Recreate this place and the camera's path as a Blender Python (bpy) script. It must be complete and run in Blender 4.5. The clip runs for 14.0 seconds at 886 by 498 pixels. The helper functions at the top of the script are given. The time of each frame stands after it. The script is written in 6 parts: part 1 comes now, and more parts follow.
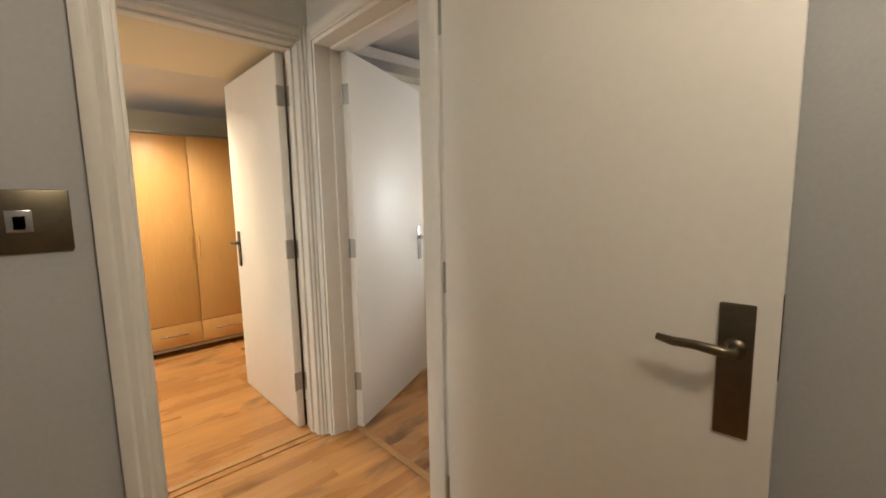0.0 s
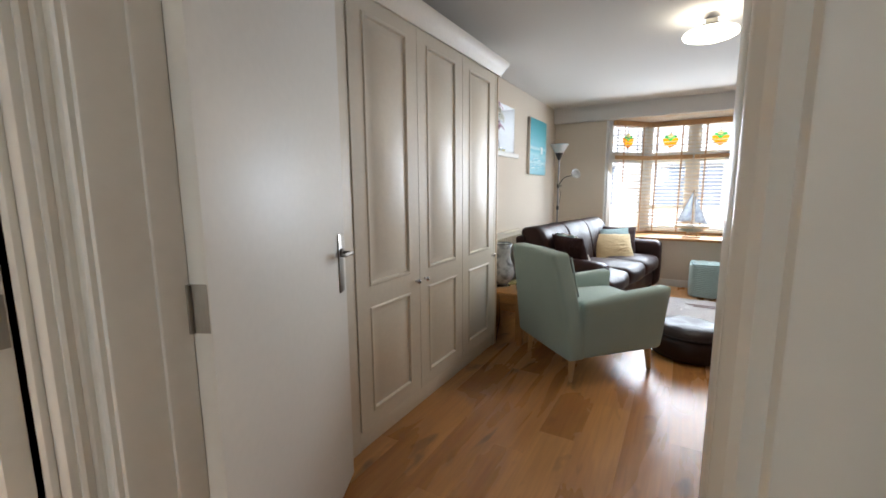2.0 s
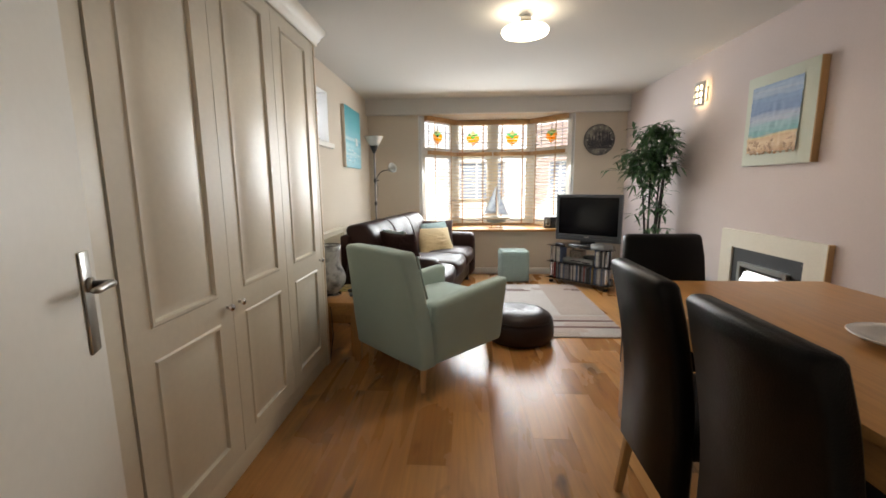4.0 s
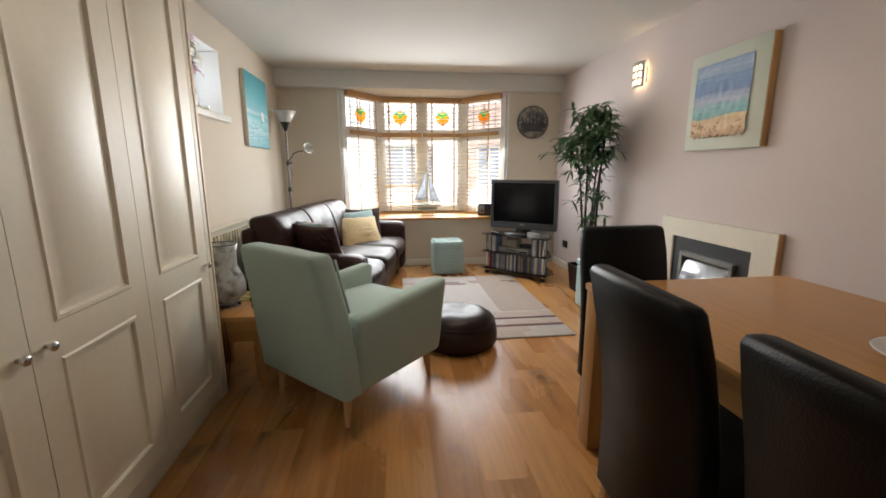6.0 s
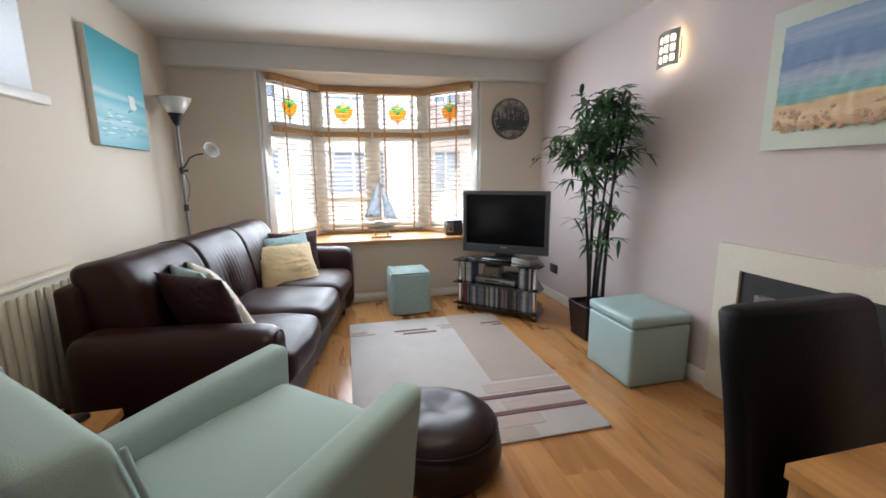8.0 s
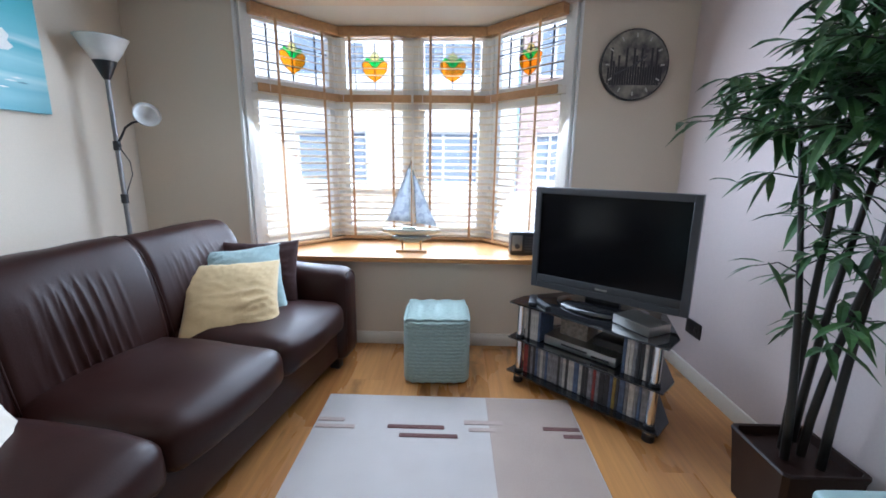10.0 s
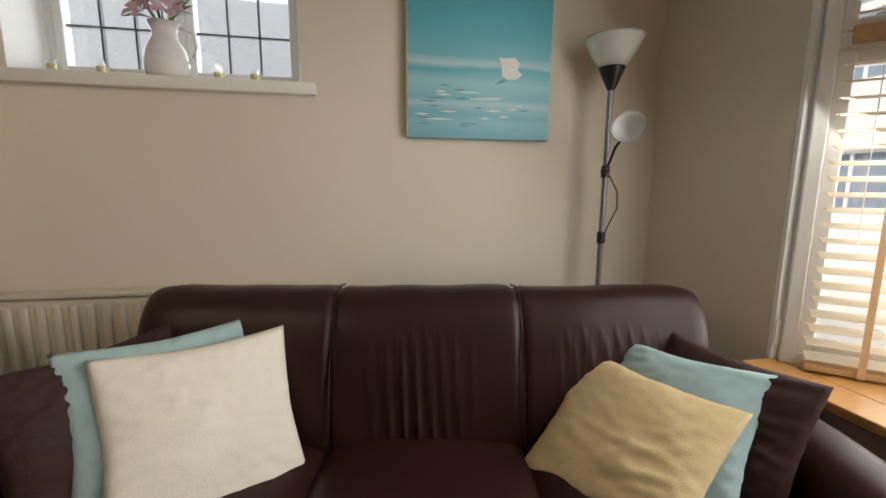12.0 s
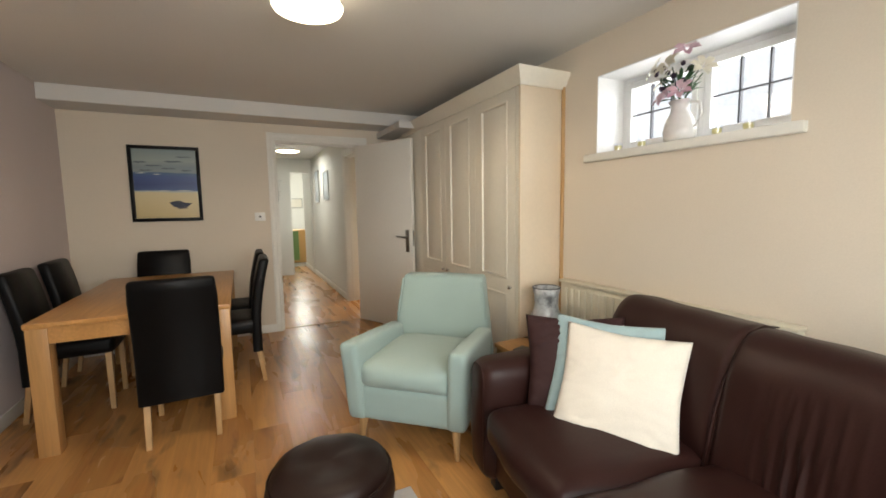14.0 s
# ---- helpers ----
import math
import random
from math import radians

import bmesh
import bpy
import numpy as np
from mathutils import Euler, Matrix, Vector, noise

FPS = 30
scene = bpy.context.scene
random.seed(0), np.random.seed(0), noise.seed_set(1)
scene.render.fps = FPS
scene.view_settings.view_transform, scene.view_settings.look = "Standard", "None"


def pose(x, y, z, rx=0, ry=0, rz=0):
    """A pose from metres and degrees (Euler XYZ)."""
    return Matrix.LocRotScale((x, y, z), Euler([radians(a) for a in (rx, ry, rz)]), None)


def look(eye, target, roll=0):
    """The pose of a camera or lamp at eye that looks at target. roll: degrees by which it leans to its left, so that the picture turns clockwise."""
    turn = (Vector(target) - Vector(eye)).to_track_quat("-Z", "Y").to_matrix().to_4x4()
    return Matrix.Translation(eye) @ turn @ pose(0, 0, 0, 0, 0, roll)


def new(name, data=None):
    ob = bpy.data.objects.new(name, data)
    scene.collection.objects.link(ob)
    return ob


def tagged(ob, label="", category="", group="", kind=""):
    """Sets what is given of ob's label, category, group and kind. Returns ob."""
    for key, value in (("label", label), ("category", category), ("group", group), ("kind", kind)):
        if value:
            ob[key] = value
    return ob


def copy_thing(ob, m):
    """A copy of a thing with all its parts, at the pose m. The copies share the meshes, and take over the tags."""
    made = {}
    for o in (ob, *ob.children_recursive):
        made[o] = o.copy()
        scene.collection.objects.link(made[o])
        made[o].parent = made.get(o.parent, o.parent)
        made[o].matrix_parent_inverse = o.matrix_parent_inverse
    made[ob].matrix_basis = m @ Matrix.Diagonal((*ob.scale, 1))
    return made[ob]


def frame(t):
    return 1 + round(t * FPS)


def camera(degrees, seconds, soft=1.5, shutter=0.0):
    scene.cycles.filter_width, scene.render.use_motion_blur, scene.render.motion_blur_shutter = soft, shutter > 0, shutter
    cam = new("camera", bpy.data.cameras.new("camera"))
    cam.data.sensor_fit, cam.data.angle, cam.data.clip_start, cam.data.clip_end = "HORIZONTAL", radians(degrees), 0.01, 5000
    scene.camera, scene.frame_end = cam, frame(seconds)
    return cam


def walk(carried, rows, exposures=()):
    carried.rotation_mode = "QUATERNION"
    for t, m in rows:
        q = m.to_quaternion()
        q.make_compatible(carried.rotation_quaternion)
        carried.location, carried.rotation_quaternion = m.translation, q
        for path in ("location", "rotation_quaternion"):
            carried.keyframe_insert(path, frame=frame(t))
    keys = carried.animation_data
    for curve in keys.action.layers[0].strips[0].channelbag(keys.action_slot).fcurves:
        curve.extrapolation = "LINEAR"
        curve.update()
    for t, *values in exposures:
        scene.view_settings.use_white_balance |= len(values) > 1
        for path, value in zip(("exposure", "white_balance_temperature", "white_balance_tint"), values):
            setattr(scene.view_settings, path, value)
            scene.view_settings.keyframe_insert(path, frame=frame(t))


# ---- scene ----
cam = camera(94.4, 14.0, soft=1.7)
PATH = [
    (0, (-1.134, 0.722, 1.246), (0.219, 2.175, 1.006), -1.1),
    (0.3, (-1.017, 0.917, 1.244), (0.321, 2.384, 1.005), -1.1),
    (0.5, (-0.919, 1.05, 1.245), (0.414, 2.525, 1.031), -1.0),
    (0.6, (-0.882, 1.101, 1.246), (0.446, 2.581, 1.032), -1.1),
    (1, (-0.755, 1.347, 1.235), (0.63, 2.773, 1.019), -1.0),
    (1.5, (-0.607, 1.624, 1.258), (0.936, 2.871, 1.005), -0.8),
    (2, (-0.463, 1.796, 1.232), (1.248, 2.791, 0.944), -0.4),
    (2.5, (-0.301, 1.942, 1.227), (1.545, 2.653, 0.931), -0.1),
    (3, (-0.218, 1.987, 1.224), (1.706, 2.441, 0.923), -0.1),
    (3.5, (-0.166, 2.045, 1.213), (1.796, 2.286, 0.911), -0.2),
    (4, (-0.139, 2.1, 1.201), (1.834, 2.208, 0.893), -0.5),
    (4.2, (-0.131, 2.11, 1.196), (1.843, 2.178, 0.881), -0.6),
    (6.3, (0.433, 2.107, 1.192), (2.376, 1.824, 0.813), -0.3),
    (6.5, (0.519, 2.105, 1.191), (2.457, 1.788, 0.817), -0.5),
    (7, (0.792, 2.127, 1.205), (2.712, 1.691, 0.851), -0.4),
    (7.2, (0.914, 2.122, 1.214), (2.828, 1.659, 0.865), -0.5),
    (9.3, (2.323, 1.629, 1.209), (4.25, 1.294, 0.793), 0.3),
    (9.5, (2.464, 1.551, 1.211), (4.408, 1.319, 0.802), 0.2),
    (10, (2.809, 1.401, 1.2), (4.765, 1.454, 0.785), 0.7),
    (10.3, (3.05, 1.354, 1.203), (4.992, 1.639, 0.816), 1.0),
    (10.5, (3.188, 1.346, 1.209), (5.098, 1.811, 0.835), 1.1),
    (11, (3.535, 1.352, 1.219), (5.195, 2.409, 0.863), 0.6),
    (11.5, (3.8, 1.418, 1.208), (4.943, 3.027, 0.882), 0.6),
    (12, (4.019, 1.591, 1.201), (4.387, 3.533, 0.896), 0.4),
    (12.5, (4.152, 1.634, 1.234), (3.616, 3.535, 0.919), 0.2),
    (13, (4.324, 1.605, 1.245), (3.095, 3.151, 0.933), -0.6),
    (13.5, (4.468, 1.509, 1.264), (2.862, 2.674, 1.017), -1.1),
    (14, (4.668, 1.4, 1.282), (2.88, 2.274, 1.084), -0.9),
]
EXPOSURES = [(0, 1.36, 6600, 10), (0.4, 1.1, 6500, 10), (1.0, 0.88, 5850, 10), (2.0, 0.85, 5950, 10), (3.0, 0.68, 6300, 10), (4.2, 0.68, 6700, 10), (6.5, 0.68, 6650, 10), (7.2, 0.68, 6400, 10), (9.3, 0.62, 5400, 10), (10.3, 0.56, 5250, 10), (11.5, -0.1, 6100, 10), (12.2, -0.1, 7200, 10), (12.6, 0.25, 7050, 10), (13.0, 0.37, 6900, 10), (14.0, 0.66, 7000, 10)]
walk(cam, [(t, look(eye, target, roll)) for t, eye, target, roll in PATH], EXPOSURES)

# ---- light ----
world = bpy.data.worlds.new("sky")
scene.world = world
world.use_nodes = True
wn = world.node_tree.nodes
sky = wn.new("ShaderNodeTexSky")
sky.sky_type, sky.sun_disc = "NISHITA", False
sky.sun_elevation, sky.sun_rotation = radians(45), radians(240)
world.node_tree.links.new(sky.outputs[0], wn["Background"].inputs[0])
wn["Background"].inputs[1].default_value = 0.15


def lamp(name, kind, where, energy, colour=(1, 1, 1), size=0.1, turn=(0, 0, 0), size_y=None):
    d = bpy.data.lights.new(name, kind)
    d.energy, d.color = energy, colour
    if kind == "AREA":
        d.size = size
        if size_y:
            d.shape, d.size_y = "RECTANGLE", size_y
    elif kind == "SUN":
        d.angle = size
    else:
        d.shadow_soft_size = size
    ob = new(name, d)
    ob.matrix_world = pose(*where, *turn)
    return ob


WARM = (1.0, 0.72, 0.42)
SOFT = (1.0, 0.86, 0.68)
sun = lamp("sun", "SUN", (9, 2, 6), 5.0, (1, 0.95, 0.88), radians(0.6))
sun.matrix_world = look((0, 0, 0), (0.62, 0.36, -0.70))
# daylight coming in through the bay and the small window
lamp("bay_daylight", "AREA", (5.44, 1.69, 1.38), 38, (0.90, 0.96, 1.0), 1.36, (0, 64, 0), 1.9)
lamp("street_daylight", "AREA", (6.35, 1.69, 1.45), 60, (0.93, 0.97, 1.0), 1.5, (0, 90, 0), 2.2)
lamp("side_daylight", "AREA", (3.28, 3.74, 1.83), 5, (0.93, 0.97, 1.0), 0.95, (-90, 0, 0), 0.45)
# lamps that are switched on
disc_light = lamp("ceiling_glow", "SPOT", (2.71, 1.715, 2.12), 24, SOFT, 0.10)
disc_light.data.spot_size, disc_light.data.spot_blend = radians(172), 0.35
lamp("hall_glow", "AREA", (-2.68, 2.15, 2.22), 7.5, (0.88, 0.96, 1.0), 0.36)
for where in ((-0.62, 4.05, 1.98), (-1.5, 4.4, 1.98)):
    bulb = lamp("bedroom_spot_glow", "SPOT", where, 36, (1, 0.85, 0.62), 0.05)
    bulb.data.spot_size, bulb.data.spot_blend = radians(150), 0.9
# added cool fill without a window, brightens the bedroom ceiling
lamp("bedroom_fill", "AREA", (-3.0, 4.0, 1.35), 7, (0.95, 0.98, 1.0), 1.0, (0, -90, 0), 1.2)
lamp("bathroom_glow", "POINT", (-0.85, 0.30, 2.1), 9.5, SOFT, 0.1)
# unseen point lamp added to make the room beyond the hall bright
lamp("far_room_fill", "POINT", (-6.6, 2.6, 1.8), 60, (0.95, 1, 0.97), 0.4)
for sx in (1.76, 3.68):
    lamp("sconce_glow", "POINT", (sx, 0.062, 1.95), 1.2, WARM, 0.03)

# ---- materials ----
def material(name, colour, rough=0.6, metal=0.0, vary=0.06, scale=6.0, bump=0.0, bump_scale=60.0, second=None, mix=(0.2, 0.8),
             stretch=(1, 1, 1), coat=0.0, random=0.0, sheen=0.0, wear=0.0, spec=0.5):
    """Two scales of variation on a base colour: broad blotches and fine grain, with bump and roughness change."""
    m = bpy.data.materials.new(name)
    m.use_nodes = True
    n, link = m.node_tree.nodes, m.node_tree.links.new
    b = n["Principled BSDF"]
    b.inputs["Metallic"].default_value = metal
    b.inputs["Coat Weight"].default_value = coat
    b.inputs["Sheen Weight"].default_value = sheen
    b.inputs["Specular IOR Level"].default_value = spec
    co = n.new("ShaderNodeTexCoord")
    mp = n.new("ShaderNodeMapping")
    mp.inputs["Scale"].default_value = stretch
    link(co.outputs["Object"], mp.inputs[0])
    at = mp.outputs[0]
    info = n.new("ShaderNodeObjectInfo")
    if random:
        add = n.new("ShaderNodeVectorMath")
        add.operation = "MULTIPLY_ADD"
        comb = n.new("ShaderNodeCombineXYZ")
        for k in range(3):
            link(info.outputs["Random"], comb.inputs[k])
        add.inputs[1].default_value = (37, 53, 71)
        link(comb.outputs[0], add.inputs[0])
        link(at, add.inputs[2])
        at = add.outputs[0]
    big = n.new("ShaderNodeTexNoise")
    big.inputs["Scale"].default_value, big.inputs["Detail"].default_value = scale, 4
    fine = n.new("ShaderNodeTexNoise")
    fine.inputs["Scale"].default_value, fine.inputs["Detail"].default_value = bump_scale, 3
    link(at, big.inputs["Vector"])
    link(at, fine.inputs["Vector"])
    ramp = n.new("ShaderNodeValToRGB")
    second = second or tuple(c * (1 - 2.2 * vary) for c in colour)
    ramp.color_ramp.elements[0].position, ramp.color_ramp.elements[1].position = mix
    ramp.color_ramp.elements[0].color, ramp.color_ramp.elements[1].color = (*second, 1), (*colour, 1)
    link(big.outputs["Fac"], ramp.inputs[0])
    hsv = n.new("ShaderNodeHueSaturation")
    link(ramp.outputs[0], hsv.inputs["Color"])
    val = n.new("ShaderNodeMapRange")
    val.inputs["From Min"].default_value, val.inputs["From Max"].default_value = 0.3, 0.7
    val.inputs["To Min"].default_value, val.inputs["To Max"].default_value = 1 - vary, 1 + vary
    link(fine.outputs["Fac"], val.inputs["Value"])
    out = val.outputs[0]
    if random:
        r = n.new("ShaderNodeMapRange")
        r.inputs["To Min"].default_value, r.inputs["To Max"].default_value = 1 - random, 1 + random
        link(info.outputs["Random"], r.inputs["Value"])
        mul = n.new("ShaderNodeMath")
        mul.operation = "MULTIPLY"
        link(out, mul.inputs[0])
        link(r.outputs[0], mul.inputs[1])
        out = mul.outputs[0]
    link(out, hsv.inputs["Value"])
    link(hsv.outputs[0], b.inputs["Base Color"])
    rr = n.new("ShaderNodeMapRange")
    rr.inputs["From Min"].default_value, rr.inputs["From Max"].default_value = 0.3, 0.7
    rr.inputs["To Min"].default_value, rr.inputs["To Max"].default_value = max(0.02, rough - 0.03 - wear), min(1, rough + 0.03 + wear)
    link(big.outputs["Fac"], rr.inputs["Value"])
    link(rr.outputs[0], b.inputs["Roughness"])
    if bump:
        bp = n.new("ShaderNodeBump")
        bp.inputs["Strength"].default_value, bp.inputs["Distance"].default_value = bump, 0.004
        link(fine.outputs["Fac"], bp.inputs["Height"])
        link(bp.outputs[0], b.inputs["Normal"])
    return m


def wood(name, light, dark, rough=0.35, along=0, grain=9.0, figure=2.2, random=0.08, knots=0.0, coat=0.0, streaks=(0.86, 1.1)):
    """Wood with long streaks along one axis and broader cathedral figure."""
    m = bpy.data.materials.new(name)
    m.use_nodes = True
    n, link = m.node_tree.nodes, m.node_tree.links.new
    b = n["Principled BSDF"]
    b.inputs["Coat Weight"].default_value = coat
    co, info, comb = n.new("ShaderNodeTexCoord"), n.new("ShaderNodeObjectInfo"), n.new("ShaderNodeCombineXYZ")
    add = n.new("ShaderNodeVectorMath")
    add.operation = "MULTIPLY_ADD"
    add.inputs[1].default_value = (31, 47, 13)
    for k in range(3):
        link(info.outputs["Random"], comb.inputs[k])
    link(comb.outputs[0], add.inputs[0])
    link(co.outputs["Object"], add.inputs[2])

    def noise_at(scale, squeeze, detail=4):
        mp, t = n.new("ShaderNodeMapping"), n.new("ShaderNodeTexNoise")
        s = [scale] * 3
        s[along] = scale * squeeze
        mp.inputs["Scale"].default_value = s
        link(add.outputs[0], mp.inputs[0])
        t.inputs["Scale"].default_value, t.inputs["Detail"].default_value = 1, detail
        t.inputs["Distortion"].default_value = 0.6
        link(mp.outputs[0], t.inputs["Vector"])
        return t.outputs["Fac"]

    wide, streak = noise_at(figure * 2.2, 0.22), noise_at(grain * 6, 0.05, 3)
    ramp = n.new("ShaderNodeValToRGB")
    e = ramp.color_ramp.elements
    e[0].position, e[0].color, e[1].position, e[1].color = 0.36, (*dark, 1), 0.62, (*light, 1)
    link(wide, ramp.inputs[0])
    hsv = n.new("ShaderNodeHueSaturation")
    link(ramp.outputs[0], hsv.inputs["Color"])
    v = n.new("ShaderNodeMapRange")
    v.inputs["From Min"].default_value, v.inputs["From Max"].default_value = 0.3, 0.7
    v.inputs["To Min"].default_value, v.inputs["To Max"].default_value = streaks
    link(streak, v.inputs["Value"])
    r = n.new("ShaderNodeMapRange")
    r.inputs["To Min"].default_value, r.inputs["To Max"].default_value = 1 - random, 1 + random
    link(info.outputs["Random"], r.inputs["Value"])
    mul = n.new("ShaderNodeMath")
    mul.operation = "MULTIPLY"
    link(v.outputs[0], mul.inputs[0])
    link(r.outputs[0], mul.inputs[1])
    last = mul.outputs[0]
    if knots:
        k = noise_at(6.5, 0.36, 3)
        kr = n.new("ShaderNodeMapRange")
        kr.inputs["From Min"].default_value, kr.inputs["From Max"].default_value = 0.60, 0.72
        kr.inputs["To Min"].default_value, kr.inputs["To Max"].default_value = 1.0, 1 - knots
        link(k, kr.inputs["Value"])
        m2 = n.new("ShaderNodeMath")
        m2.operation = "MULTIPLY"
        link(last, m2.inputs[0])
        link(kr.outputs[0], m2.inputs[1])
        last = m2.outputs[0]
    link(last, hsv.inputs["Value"])
    link(hsv.outputs[0], b.inputs["Base Color"])
    q = n.new("ShaderNodeMapRange")
    q.inputs["To Min"].default_value, q.inputs["To Max"].default_value = rough - 0.08, rough + 0.1
    link(wide, q.inputs["Value"])
    link(q.outputs[0], b.inputs["Roughness"])
    bp = n.new("ShaderNodeBump")
    bp.inputs["Strength"].default_value, bp.inputs["Distance"].default_value = 0.12, 0.002
    link(streak, bp.inputs["Height"])
    link(bp.outputs[0], b.inputs["Normal"])
    return m


def glow(name, colour, strength):
    m = bpy.data.materials.new(name)
    m.use_nodes = True
    b = m.node_tree.nodes["Principled BSDF"]
    b.inputs["Base Color"].default_value = (0.85, 0.83, 0.78, 1)
    b.inputs["Emission Color"].default_value = (*colour, 1)
    b.inputs["Emission Strength"].default_value = strength
    return m


def glass(name, colour=(1, 1, 1), rough=0.0, alpha=0.0):
    m = bpy.data.materials.new(name)
    m.use_nodes = True
    b = m.node_tree.nodes["Principled BSDF"]
    b.inputs["Base Color"].default_value = (*colour, 1)
    b.inputs["Roughness"].default_value = rough
    b.inputs["Transmission Weight"].default_value = 1.0
    b.inputs["IOR"].default_value = 1.45
    return m


def sheet_glass(name, colour=(0.97, 0.98, 1.0), gloss=0.06):
    """A thin pane: seen straight through, with a faint reflection."""
    m = bpy.data.materials.new(name)
    m.use_nodes = True
    n, link = m.node_tree.nodes, m.node_tree.links.new
    t, g, mx = n.new("ShaderNodeBsdfTransparent"), n.new("ShaderNodeBsdfGlossy"), n.new("ShaderNodeMixShader")
    t.inputs[0].default_value = (*colour, 1)
    g.inputs["Roughness"].default_value = 0.03
    mx.inputs[0].default_value = gloss
    link(t.outputs[0], mx.inputs[1])
    link(g.outputs[0], mx.inputs[2])
    link(mx.outputs[0], n["Material Output"].inputs[0])
    return m


WALL = material("cream_wall_paint", (0.67, 0.59, 0.485), 0.85, vary=0.02, scale=1.5, bump=0.12, bump_scale=140)
LILAC = material("lilac_wall_paint", (0.595, 0.515, 0.50), 0.85, vary=0.02, scale=1.5, bump=0.12, bump_scale=140)
HALLP = material("pale_hall_paint", (0.70, 0.69, 0.64), 0.85, vary=0.02, scale=1.5, bump=0.1, bump_scale=140)
BEDP = material("bedroom_cream_paint", (0.72, 0.64, 0.46), 0.85, vary=0.02, scale=1.5, bump=0.1, bump_scale=140)
CEIL = material("ceiling_white", (0.66, 0.645, 0.62), 0.9, vary=0.02, scale=1.2, bump=0.15, bump_scale=110)
GLOSS = material("white_gloss_paint", (0.74, 0.72, 0.66), 0.40, vary=0.02, scale=2, bump=0.03, bump_scale=30)
DOORP = material("door_satin_paint", (0.80, 0.78, 0.72), 0.43, vary=0.015, scale=1.2, bump=0.04, bump_scale=40)
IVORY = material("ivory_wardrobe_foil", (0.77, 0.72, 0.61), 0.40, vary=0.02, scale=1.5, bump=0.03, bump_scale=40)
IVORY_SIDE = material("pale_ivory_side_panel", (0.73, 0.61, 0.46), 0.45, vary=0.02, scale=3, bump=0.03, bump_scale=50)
FLOOR = wood("oak_laminate", (0.52, 0.262, 0.088), (0.36, 0.160, 0.050), 0.27, along=0, grain=8, figure=1.7, random=0.035, knots=0.6)
BEECH = wood("beech_veneer", (0.56, 0.315, 0.105), (0.53, 0.29, 0.095), 0.4, along=2, grain=22, random=0.02, streaks=(0.95, 1.04))
OAKT = wood("oak_table_veneer", (0.50, 0.255, 0.085), (0.45, 0.22, 0.07), 0.32, along=0, grain=12, random=0.03)
OAKL = wood("oak_leg_veneer", (0.47, 0.255, 0.095), (0.42, 0.22, 0.08), 0.38, along=2, grain=12, random=0.04)
PINE = wood("light_wood", (0.52, 0.33, 0.16), (0.44, 0.26, 0.11), 0.45, along=2, grain=12)
BLINDW = wood("honey_blind_wood", (0.50, 0.30, 0.14), (0.42, 0.23, 0.10), 0.45, along=1, grain=10)
TAPE = material("tan_ladder_tape", (0.58, 0.36, 0.19), 0.9, vary=0.08, scale=30, bump=0.3, bump_scale=400)
SLATM = material("cream_blind_slat", (0.80, 0.73, 0.61), 0.5, vary=0.04, scale=8)
# thin slats let some daylight through
sn, slink = SLATM.node_tree.nodes, SLATM.node_tree.links.new
tr_, mx_ = sn.new("ShaderNodeBsdfTranslucent"), sn.new("ShaderNodeMixShader")
tr_.inputs[0].default_value = (0.85, 0.78, 0.66, 1)
mx_.inputs[0].default_value = 0.6
slink(sn["Principled BSDF"].outputs[0], mx_.inputs[1])
slink(tr_.outputs[0], mx_.inputs[2])
slink(mx_.outputs[0], sn["Material Output"].inputs[0])
LEATHER = material("brown_leather", (0.030, 0.0105, 0.0085), 0.40, vary=0.12, scale=5, bump=0.10, bump_scale=210, wear=0.03, spec=0.22)
POUFL = material("dark_brown_leather", (0.022, 0.0105, 0.008), 0.42, vary=0.10, scale=5, bump=0.12, bump_scale=190, wear=0.04, spec=0.24)
BLACKL = material("black_faux_leather", (0.0035, 0.0033, 0.0035), 0.42, vary=0.12, scale=6, bump=0.25, bump_scale=220, wear=0.01, spec=0.18)
SAGE = material("sage_green_fabric", (0.33, 0.43, 0.395), 0.9, vary=0.05, scale=4, bump=0.35, bump_scale=600, sheen=0.2)
TEAL = material("duck_egg_fabric", (0.33, 0.45, 0.46), 0.9, vary=0.06, scale=6, bump=0.35, bump_scale=420, sheen=0.2)
TEALV = material("duck_egg_vinyl", (0.36, 0.49, 0.50), 0.45, vary=0.03, scale=5, bump=0.2, bump_scale=240)
YARN = material("duck_egg_yarn", (0.38, 0.49, 0.47), 0.95, vary=0.10, scale=60, bump=0.6, bump_scale=500, sheen=0.2)
CREAMC = material("cream_cushion_cloth", (0.74, 0.68, 0.58), 0.85, vary=0.05, scale=6, bump=0.3, bump_scale=300, sheen=0.2)
GOLDC = material("pale_gold_cushion_cloth", (0.60, 0.45, 0.235), 0.75, vary=0.06, scale=6, bump=0.3, bump_scale=300, sheen=0.2)
BROWNC = material("brown_cushion_cloth", (0.036, 0.012, 0.011), 0.7, vary=0.1, scale=8, bump=0.3, bump_scale=300, spec=0.3)
CHROME = material("chrome", (0.75, 0.75, 0.76), 0.14, 1.0, vary=0.02)
STEEL = material("brushed_steel", (0.42, 0.41, 0.38), 0.32, 1.0, vary=0.05, scale=20, stretch=(1, 1, 0.1), bump=0.05, bump_scale=300)
BRASS = material("aged_bronze_plate", (0.17, 0.145, 0.10), 0.38, 1.0, vary=0.08, scale=12)
BLACK = material("black_plastic", (0.014, 0.014, 0.016), 0.35, vary=0.06)
